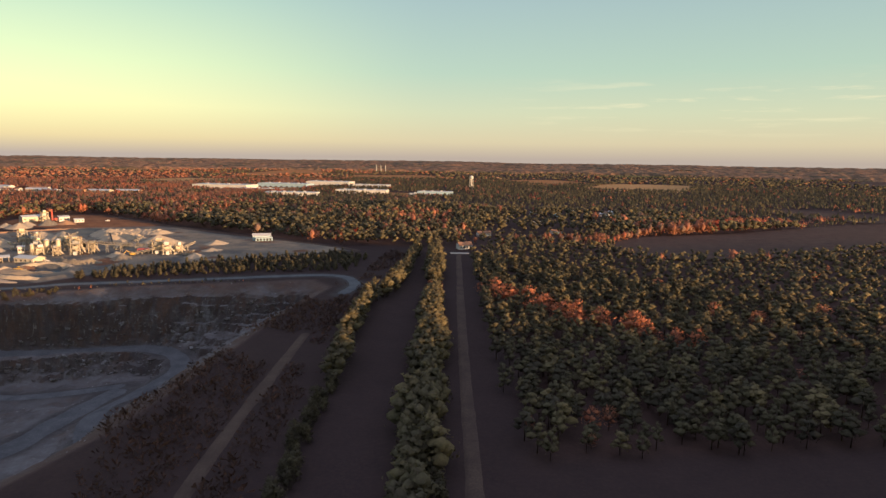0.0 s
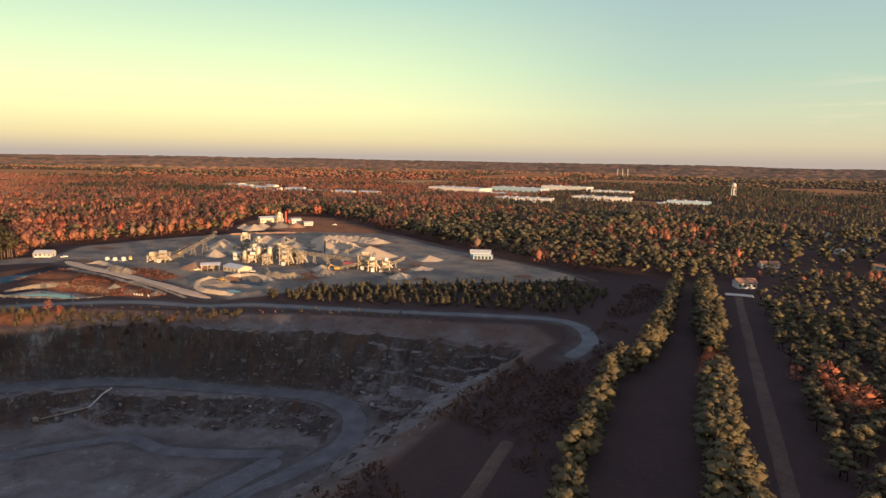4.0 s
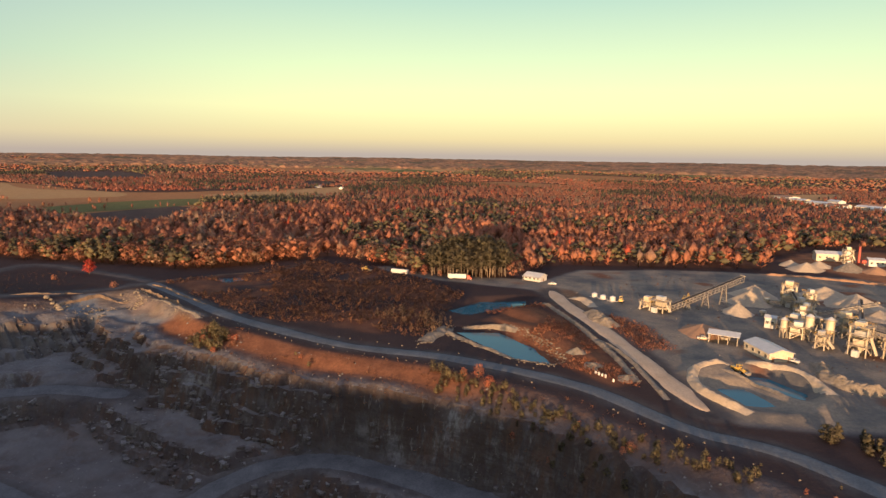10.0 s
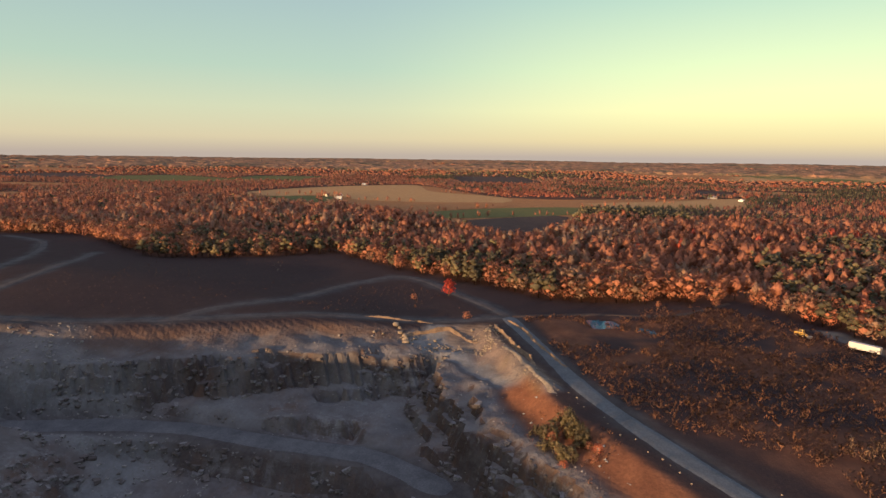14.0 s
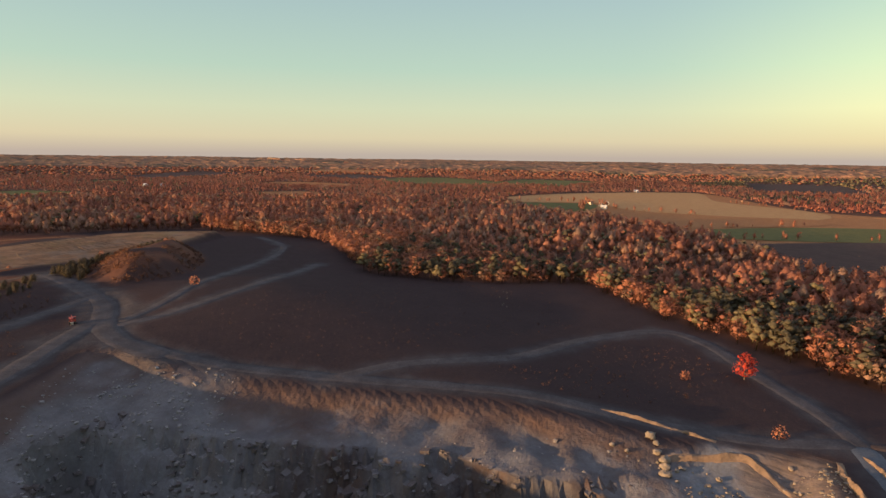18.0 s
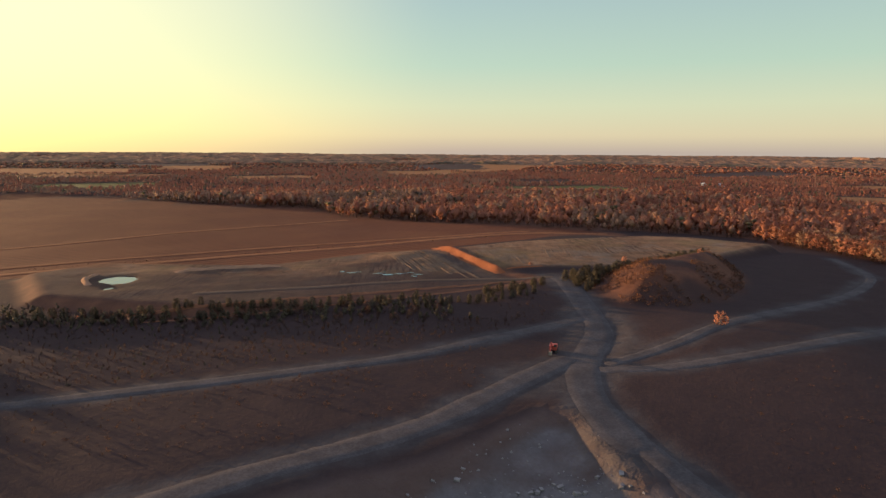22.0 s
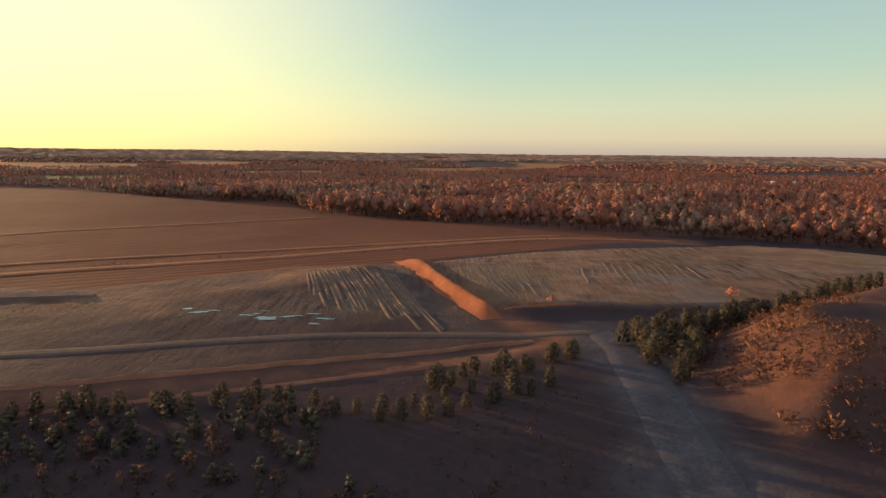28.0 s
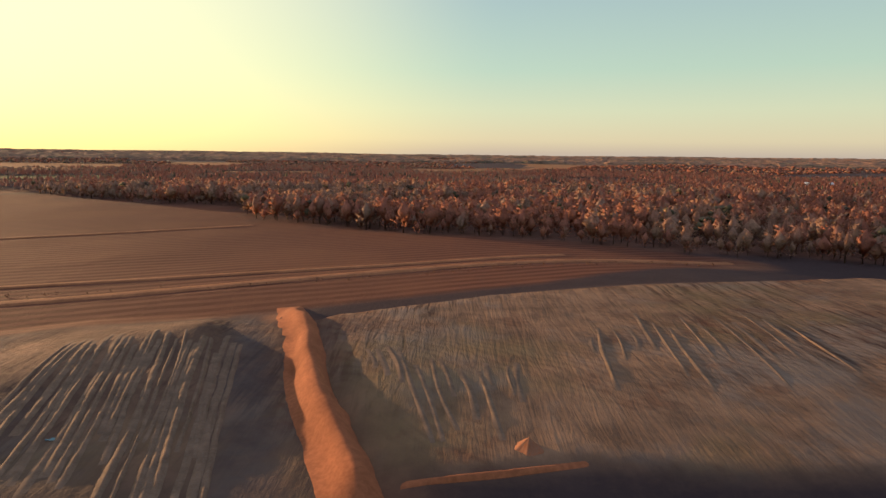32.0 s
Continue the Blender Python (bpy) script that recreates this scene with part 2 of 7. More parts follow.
    c = n.mix(z1[0], scrub, gravel)
    c = n.mix(z1[1], c, grass)
    c = n.mix(z1[2], c, soil)
    c = n.mix(z2[0], c, field)
    c = n.mix(z2[1], c, rock)
    # tan spoil, wheel-marked
    combed = n.add("ShaderNodeMapping", {0: p, 2: (0, 0, radians(14)), 3: (1.0, 0.09, 1.0)}).outputs[0]
    ruts = n.noise(combed, 0.6, 5.0, 0.65, distort=0.5)
    tan = n.mix(n.ramp(mid, [(0.35, 0.0), (0.65, 1.0)]), (0.115, 0.068, 0.041, 1), (0.225, 0.132, 0.076, 1))
    tan = n.mix(n.ramp(n.noise(p, 0.035, 5.0, 0.65), [(0.48, 0.0), (0.62, 0.6)]), tan, (0.15, 0.125, 0.1, 1))
    tan = n.mix(n.math("MULTIPLY", n.ramp(ruts, [(0.4, 0.85), (0.54, 0.0)]), n.ramp(n.noise(p, 0.018, 4.0, 0.6), [(0.45, 0.15), (0.58, 1.0)])), tan, (0.038, 0.02, 0.014, 1))
    tan = n.mix(n.ramp(n.noise(p, 0.03, 5.0, 0.6), [(0.5, 0.0), (0.66, 0.6)]), tan, (0.15, 0.105, 0.05, 1))
    tan = n.mix(n.ramp(n.noise(p, 0.05, 6.0, 0.7), [(0.56, 0.0), (0.64, 0.5)]), tan, (0.1, 0.045, 0.026, 1))
    tracks = n.add("ShaderNodeTexWave", {"Vector": p, "Scale": 0.2, "Distortion": 22.0, "Detail": 4.0, "Detail Scale": 0.08, "Detail Roughness": 0.7}, bands_direction="DIAGONAL").outputs["Fac"]
    driven = n.math("MULTIPLY", n.ramp(tracks, [(0.55, 0.0), (0.8, 1.0)]), n.ramp(n.noise(p, 0.025, 4.0, 0.6), [(0.45, 0.0), (0.56, 1.0)]))
    tan = n.mix(n.math("MULTIPLY", driven, 0.2), tan, (0.045, 0.022, 0.015, 1))
    c = n.mix(z2[2], c, tan)
    dusty = n.mix(n.ramp(n.noise(p, 0.12, 6.0, 0.65), [(0.3, 0.0), (0.7, 1.0)]), (0.039, 0.034, 0.034, 1), (0.076, 0.069, 0.067, 1))
    c = n.mix(n.math("MULTIPLY", n.add("ShaderNodeAttribute", attribute_name="zone_b").outputs["Alpha"], n.ramp(fine, [(0.3, 0.6), (0.6, 1.0)])), c, dusty)
    n.tree.links.new(c, s.inputs["Base Color"])
    h = n.math("ADD", n.math("MULTIPLY", mid, 1.2), n.math("ADD", n.math("MULTIPLY", fine, 0.35), n.math("MULTIPLY", n.math("SUBTRACT", n.math("MULTIPLY", ruts, 1.6), n.math("MULTIPLY", driven, 0.06)), z2[2])))
    crag = n.math("ADD", n.math("MULTIPLY", n.math("ADD", n.noise(shelf, 0.16, 7.0, 0.65), n.noise(column, 0.2, 7.0, 0.65)), 4.0), n.math("MULTIPLY", n.noise(p, 0.45, 5.0, 0.6), 1.6))
    h = n.math("ADD", h, n.math("MULTIPLY", crag, z2[1]))
    bumped(n, s, h, 0.6, 0.6)
    return m


def road_material(name, a, b):
    m, n, s = material(name, 0.9)
    p = place(n)
    f = n.noise(p, 0.12, 6.0, 0.65)
    g = n.noise(p, 1.4, 4.0, 0.7)
    c = n.mix(n.ramp(f, [(0.3, 0.0), (0.7, 1.0)]), a, b)
    c = n.mix(n.ramp(g, [(0.4, 0.35), (0.6, 0.0)]), c, tuple(v * 0.5 for v in a[:3]) + (1,))
    n.tree.links.new(c, s.inputs["Base Color"])
    bumped(n, s, g, 0.5, 0.1)
    return m


GROUND = ground_material()
GRAVEL_ROAD = road_material("crushed_stone_road", (0.08, 0.086, 0.092, 1), (0.132, 0.138, 0.145, 1))
PALE_ROAD = road_material("stone_dust_road", (0.38, 0.27, 0.178, 1), (0.5, 0.365, 0.248, 1))
DIRT_ROAD = road_material("dirt_track", (0.06, 0.042, 0.036, 1), (0.1, 0.072, 0.056, 1))
PIT_ROAD = road_material("pit_haul_road", (0.07, 0.07, 0.075, 1), (0.125, 0.124, 0.128, 1))
HUB_ROAD = road_material("dusty_track", (0.052, 0.046, 0.046, 1), (0.095, 0.086, 0.085, 1))
SPOIL_TRACK = road_material("tan_soil_track", (0.085, 0.058, 0.042, 1), (0.13, 0.09, 0.065, 1))
RED_ROAD = road_material("red_clay_track", (0.2, 0.085, 0.04, 1), (0.32, 0.14, 0.065, 1))


# ---- shaping helpers ----
def sstep(a, b, v):
    u = np.clip((v - a) / (b - a), 0, 1)
    return u * u * (3 - 2 * u)


def line_dist(pts, x, y):
    """Distance to a polyline, and how far along it (0 to its number of legs) the nearest point lies."""
    best, along = np.full(x.shape, 1e9), np.zeros(x.shape)
    for i, ((ax, ay), (bx, by)) in enumerate(zip(pts[:-1], pts[1:])):
        dx, dy = bx - ax, by - ay
        u = np.clip(((x - ax) * dx + (y - ay) * dy) / (dx * dx + dy * dy), 0, 1)
        d = np.hypot(x - ax - u * dx, y - ay - u * dy)
        k = d < best
        best, along = np.where(k, d, best), np.where(k, i + u, along)
    return best, along


def inside(poly, x, y):
    """Signed distance to a polygon's edge, positive inside."""
    ring = list(poly) + [poly[0]]
    d, _ = line_dist(ring, x, y)
    odd = np.zeros(x.shape, bool)
    for (ax, ay), (bx, by) in zip(ring[:-1], ring[1:]):
        if ay == by:
            continue
        odd ^= ((ay > y) != (by > y)) & (x < (bx - ax) * (y - ay) / (by - ay) + ax)
    return np.where(odd, d, -d)


def lattice(ix, iy, seed):
    h = (ix * 374761393 + iy * 668265263 + seed * 974634777) & 0x7FFFFFFF
    h = ((h ^ (h >> 13)) * 1274126177) & 0x7FFFFFFF
    return ((h ^ (h >> 16)) & 0xFFFF) / 65535.0


def fbm(x, y, size, octaves=4, seed=1, gain=0.5):
    """Fractal value noise, about -1 to 1."""
    out, amp, total = np.zeros(np.shape(x)), 1.0, 0.0
    for o in range(octaves):
        u, v = x / size, y / size
        iu, iv = np.floor(u).astype(np.int64), np.floor(v).astype(np.int64)
        fu, fv = u - iu, v - iv
        fu, fv = fu * fu * (3 - 2 * fu), fv * fv * (3 - 2 * fv)
        a, b = lattice(iu, iv, seed + o), lattice(iu + 1, iv, seed + o)
        c, d = lattice(iu, iv + 1, seed + o), lattice(iu + 1, iv + 1, seed + o)
        out += amp * ((a * (1 - fu) + b * fu) * (1 - fv) + (c * (1 - fu) + d * fu) * fv)
        total += amp
        size, amp = size * 0.5, amp * gain
    return out / total * 2 - 1


def raw_mesh(name, verts, faces, mats, smooth=False, attrs=(), which=None, normals=None):
    """A mesh from arrays: verts (n, 3), faces (m, 3 or 4); attrs: (name, type, values) on points."""
    me = bpy.data.meshes.new(name)
    verts, faces = np.asarray(verts, np.float32), np.asarray(faces, np.int32)
    k = faces.shape[1]
    me.vertices.add(len(verts))
    me.vertices.foreach_set("co", verts.ravel())
    me.loops.add(faces.size)
    me.loops.foreach_set("vertex_index", faces.ravel())
    me.polygons.add(len(faces))
    me.polygons.foreach_set("loop_start", np.arange(0, faces.size, k, dtype=np.int32))
    if which is not None:
        me.polygons.foreach_set("material_index", np.asarray(which, np.int32))
    me.polygons.foreach_set("use_smooth", np.full(len(faces), smooth))
    for an, kind, values in attrs:
        at = me.attributes.new(an, kind, "POINT")
        at.data.foreach_set("color" if kind == "FLOAT_COLOR" else "value", np.asarray(values, np.float32).ravel())
    if normals is not None:
        me.attributes.new("custom_normal", "FLOAT_VECTOR", "POINT").data.foreach_set("vector", np.asarray(normals, np.float32).ravel())
    for mt in mats if isinstance(mats, (list, tuple)) else [mats]:
        me.materials.append(mt)
    me.update(calc_edges=True)
    return me


# ---- the lie of the land ----
RIM = [(-566, 206), (-510, 226), (-462, 249), (-402, 290), (-363, 334), (-318, 369), (-268, 386), (-215, 407), (-150, 418), (-90, 428), (-72, 405), (-86, 330),
       (-92, 260), (-100, 180), (-125, 100), (-180, 55), (-260, 35), (-343, 24), (-392, 2), (-430, -14), (-462, -38), (-476, -32), (-484, 16), (-503, 56), (-535, 112), (-548, 160)]
# known heights of the open ground (x, y, z), after three for an added, unseen rise that helps shade the pit
LEVELS = [(150, 50, 6.5), (215, 15, 8), (280, -20, 8), (-180, 605, 5), (18, 555, 2), (-533, 416, 1), (-500, 461, 2), (-387, 358, 1), (-266, 427, 0), (-312, 478, 2.5), (-335, 540, 3.5), (-401, 545, 3), (-290, 650, 5), (-240, 523, 4.5), (-550, 212, -1), (-620, 270, -3), (-586, 362, 0), (-607, 152, 0),
          ]
LEVELS += [(-657, 54, 1), (-530, 116, 4), (-680, 25, 5), (-510, -172, 14), (-477, -87, 9), (-549, -102, 14), (-560, -306, 15.5), (-437, -215, 12), (-262, -228, 8), (-363, -561, 7),
          (0, 0, 0), (-640, 332, 0), (-660, -421, 7), (-1050, -45, 4), (-1390, -245, 5), (-480, 760, 6), (100, 247, 2), (-100, -100, 4), (-300, -110, 7)]
PLATEAU = [(-459, -292), (-468, -258), (-475, -240), (-481, -227), (-494, -228), (-507, -231), (-530, -228), (-560, -230), (-620, -250), (-690, -300), (-650, -340), (-618, -349), (-544, -333), (-500, -317)]
SPOIL = [(-250, -175), (-330, -150), (-385, -163), (-470, -186), (-492, -198), (-482, -212), (-455, -292), (-443, -304), (-405, -298), (-340, -250), (-240, -262), (-215, -230)]
MOUND = [(-522, -138), (-518, -170), (-531, -196), (-560, -220), (-606, -245), (-628, -240), (-616, -205), (-598, -172), (-574, -144), (-548, -128)]
YARD = [(-275, 412), (-250, 465), (-200, 488), (-140, 520), (-85, 560), (-100, 580), (-213, 640), (-330, 725), (-420, 700), (-470, 645), (-512, 585), (-530, 520), (-500, 470), (-560, 408),
        (-600, 385), (-600, 372), (-540, 398), (-480, 452), (-430, 462), (-330, 430)]
REDYARD = [(-330, 725), (-420, 690), (-505, 700), (-530, 760), (-520, 835), (-475, 840)]
PONDS = {"pond_north": ([(-455, 378), (-470, 408), (-463, 438), (-448, 426), (-440, 385)], -1.2),
         "pond_lined": ([(-412, 366), (-404, 388), (-375, 392), (-350, 388), (-362, 376), (-385, 370)], -0.6),
         "pond_settling": ([(-308, 434), (-303, 446), (-284, 443), (-288, 431)], -0.8),
         "pond_settling_back": ([(-316, 456), (-309, 464), (-289, 464), (-284, 456), (-300, 452)], -0.6),
         }
PONDS.update({"pond_small": ([(-605, 256), (-606, 274), (-590, 279), (-582, 262)], -3.8),
         "pond_reeds": ([(-596, 284), (-590, 296), (-578, 294), (-584, 284)], -3.8),
         "pond_spoil": ([(-261, -205), (-261, -215), (-265, -221), (-275, -220), (-281, -212), (-279, -202), (-273, -198)], 11.4),
         "pond_spoil_small": ([(-272, -185), (-272, -191), (-276, -192), (-279, -184)], 11.4),
         "pit_water": ([(-344, 280), (-330, 290), (-315, 300), (-303, 309), (-290, 303), (-294, 294), (-303, 285), (-318, 273), (-334, 266), (-346, 270)], -42.4)})
ROADS = {
    "haul_road": ([(-588, 214), (-535, 236), (-469, 263), (-405, 304), (-369, 347), (-323, 381), (-279, 395), (-253, 412), (-198, 421), (-147, 430), (-91, 443), (-70, 438), (-59, 412), (-64, 382)], 8.5, "g", None),
    "rim_road": ([(-479, -30), (-490, 12), (-512, 52), (-545, 110), (-556, 150), (-570, 188), (-588, 214)], 8, "h", None),
    "ring_road": ([(-511, 54), (-540, 63), (-581, 90), (-631, 101), (-670, 122), (-665, 147), (-633, 176), (-608, 200), (-586, 216)], 8, "h", None),
    "hill_road_low": ([(-487, -66), (-517, -63), (-560, -72), (-610, -95), (-658, -120)], 7, "h", None),
    "hill_road_high": ([(-492, -70), (-525, -85), (-553, -104), (-605, -136), (-649, -164), (-698, -212), (-720, -275)], 6, "h", None),
    "gate_road": ([(-481, -8), (-478, -40), (-486, -74), (-502, -108), (-506, -150), (-509, -186), (-507, -203)], 13, "h", None),
    "spoil_track": ([(-508, -201), (-480, -203), (-440, -201), (-407, -195), (-370, -184), (-320, -174)], 5, "t", None),
    "south_road": ([(-180, -22), (-290, -47), (-340, -60), (-419, -81), (-462, -106), (-502, -124)], 7, "h", None),
}
ROADS.update({
    "south_haul_road": ([(-250, 30), (-343, 15), (-390, -8), (-428, -28), (-459, -56), (-484, -80)], 11, "h", None),
    "west_bench_road": ([(-432, 28), (-456, 86), (-457, 141), (-455, 180), (-440, 214)], 12, "b", [-19, -23, -24, -24, -25.5]),
    "pit_loop_road": ([(-338, 222), (-350, 236), (-359, 252), (-361, 270), (-354, 292), (-337, 312), (-306, 338), (-280, 351), (-251, 358), (-213, 368), (-182, 374), (-160, 363), (-150, 338), (-158, 310), (-166, 284), (-150, 247), (-140, 200)],
                   12, "b", [-39.5, -38.5, -35, -31.5, -30, -30.5, -31, -31, -31, -31.5, -32, -33, -34, -34.5, -35, -36, -36]),
    "pit_floor_road": ([(-172, 322), (-181, 280), (-187, 250), (-210, 226), (-250, 225), (-330, 215), (-400, 160)], 14, "b", [-37.5, -38, -38.5, -39, -39, -38.5, -37]),
    "pit_ring_road": ([(-172, 326), (-197, 318), (-225, 312), (-250, 315), (-266, 300), (-284, 279), (-298, 262), (-314, 242), (-334, 224)], 8, "b", [-37.5, -39, -40, -40.5, -40.5, -40.5, -40, -39.8, -39.5]),
})
ROADS.update({
    "berm_track": ([(-64, 60), (-64, 120), (-66, 210), (-66, 294)], 5, "d", None),
    "straight_track": ([(8, -80), (9, 150), (10, 300), (14, 560)], 5, "d", None),
    "yard_ramp": ([(-474, 460), (-440, 449), (-400, 440), (-351, 428), (-303, 415), (-287, 412)], 10, "p", None),
    "woods_track": ([(-588, 216), (-613, 262), (-618, 310), (-655, 345)], 4.5, "d", None),
    "yard_edge_track": ([(-78, 556), (-90, 572), (-213, 647), (-337, 740), (-475, 850)], 5, "d", None),
    "field_track": ([(-90, -330), (-161, -375), (-242, -451), (-366, -547)], 5, "r", None),
    "clay_road_far": ([(-130, -245), (-200, -280), (-310, -333), (-433, -374), (-539, -420)], 4.5, "r", None),
    "clay_road": ([(-120, -215), (-235, -268), (-304, -302), (-392, -334), (-502, -387), (-610, -420)], 7, "r", None),
})
SURFACES = {"g": GRAVEL_ROAD, "p": PALE_ROAD, "d": DIRT_ROAD, "r": RED_ROAD, "b": PIT_ROAD, "h": HUB_ROAD, "t": SPOIL_TRACK}
FIELDS = [[(-620, -425), (-587, -452), (-539, -476), (-465, -502), (-419, -545), (-355, -575), (-300, -690), (-221, -700), (-121, -762), (61, -890), (200, -950), (380, -780), (420, -500), (200, -200), (-80, -190), (-215, -240), (-340, -265), (-415, -300), (-520, -345)]]
FARMLAND = [([(-1480, -470), (-1240, -330), (-1100, -60), (-1020, 70), (-850, 185), (-920, 228), (-1100, 245), (-1200, 250), (-1325, 330), (-1399, 520), (-1703, 592), (-1580, 440), (-1530, 95), (-1940, -211), (-1681, -430)], "sedge"),
            ([(-1480, -462), (-1681, -426), (-1828, -335), (-1936, -211), (-1655, -93), (-1525, 89), (-1379, 108), (-1335, -43), (-1341, -151), (-1456, -267), (-1385, -331), (-1384, -405)], "stubble"),
            ([(-1342, -380), (-1425, -253), (-1259, -201), (-1232, -315)], "green"), ([(-1292, -132), (-1379, 108), (-1285, 120), (-1182, 34), (-1109, -46), (-1184, -101)], "sedge"),
            ([(-1135, 12), (-1264, 123), (-1322, 249), (-1188, 235), (-1083, 103), (-1080, 43)], "green"), ([(-1041, 89), (-1162, 213), (-1102, 233), (-927, 217), (-856, 191), (-940, 129)], "plough_shade"),
            ]
# the dark one here is a shaded field, its shade put into the colour
FARMLAND += [([(-1419, 249), (-1568, 443), (-1703, 589), (-1399, 517), (-1331, 318)], "stubble"), ([(-2023, 544), (-1927, 642), (-1731, 575), (-1719, 476)], "plough_shade"),
            ([(-2059, 661), (-2005, 838), (-1902, 803), (-1946, 635)], "stubble"), ([(-2514, 1694), (-2193, 1941), (-1986, 1715), (-2197, 1500)], "sedge"),
            ([(-1279, 1525), (-1257, 1794), (-1098, 1531), (-1135, 1412)], "stubble"), ([(-853, 2674), (-690, 3354), (-528, 2819), (-767, 2466)], "sedge"),
            ([(-2128, -2870), (-2478, -2884), (-2259, -2563), (-2011, -2667)], "stubble"), ([(-1138, -1716), (-1296, -1709), (-1181, -1504), (-1068, -1545)], "green"),
            # a clearing in shadow, laid as a dark sheet
            ([(155, 566), (172, 634), (223, 691), (331, 728), (640, 880), (760, 760), (440, 600), (240, 535), (190, 540)], "plough_shade"),
            ]
FARMLAND += [([(-650, 1560), (-560, 1545), (-350, 1430), (-360, 1620), (-255, 1880), (-420, 1830), (-640, 1680)], "sedge"), ([(-390, 1335), (-320, 1282), (-255, 1290), (-262, 1352), (-380, 1378)], "sedge"),
            ([(-262, 1480), (-190, 1420), (-90, 1372), (30, 1376), (40, 1450), (-60, 1490), (-250, 1515)], "sedge"), ([(-1180, 1450), (-1000, 1330), (-700, 1290), (-640, 1330), (-690, 1390), (-900, 1430), (-1160, 1520)], "sedge")]
farm_rng = random.Random(12)
for _ in range(150):
    # the patchwork of fields out to the horizon
    fr, fa = farm_rng.uniform(1250, 3700), farm_rng.uniform(0, 2 * math.pi)
    fx, fy = -250 + fr * math.cos(fa), 100 + fr * math.sin(fa)
    if min(math.hypot(fx - q[0][0], fy - q[0][1]) for q, _k in FARMLAND) < 420 or math.hypot(fx + 330, fy - 1550) < 700:
        continue
    fl, fw, ft = farm_rng.uniform(0.06, 0.14) * fr, farm_rng.uniform(0.05, 0.09) * fr, farm_rng.choice((0.35, 0.42, 1.9, 1.2)) + farm_rng.uniform(-0.1, 0.1)
    FARMLAND.append(([(fx + fl * u * math.cos(ft) - fw * v * math.sin(ft), fy + fl * u * math.sin(ft) + fw * v * math.cos(ft)) for u, v in ((-1, -0.8), (0.9, -1), (1, 0.7), (0.1, 1), (-0.9, 0.9))],
                     farm_rng.choice(("stubble", "sedge", "sedge", "plough_shade", "green"))))
CLEARINGS = [[(20, 95), (24, 165), (150, 178), (230, 160), (260, 95)]]
OPEN = [(-22, 600), (-60, 600), (-100, 585), (-213, 655), (-337, 748), (-480, 855), (-545, 830), (-520, 700), (-478, 660), (-518, 590), (-555, 517), (-530, 470), (-515, 452), (-545, 398), (-600, 385), (-655, 350), (-645, 300),
        (-637, 235), (-655, 195), (-695, 114), (-745, 44), (-702, 4), (-684, -28), (-660, -75), (-695, -130), (-745, -220), (-735, -310), (-715, -395), (-650, -440), (-553, -440), (-300, -300), (-130, -200), (-125, -60), (-110, 0), (-72, 85), (-60, 85), (22, 95), (24, 560)]
LEVEL_POINTS = np.array(LEVELS, float)


def profile(d, steps):
    k = np.array(steps, float)
    return np.interp(d, k[:, 0], k[:, 1])


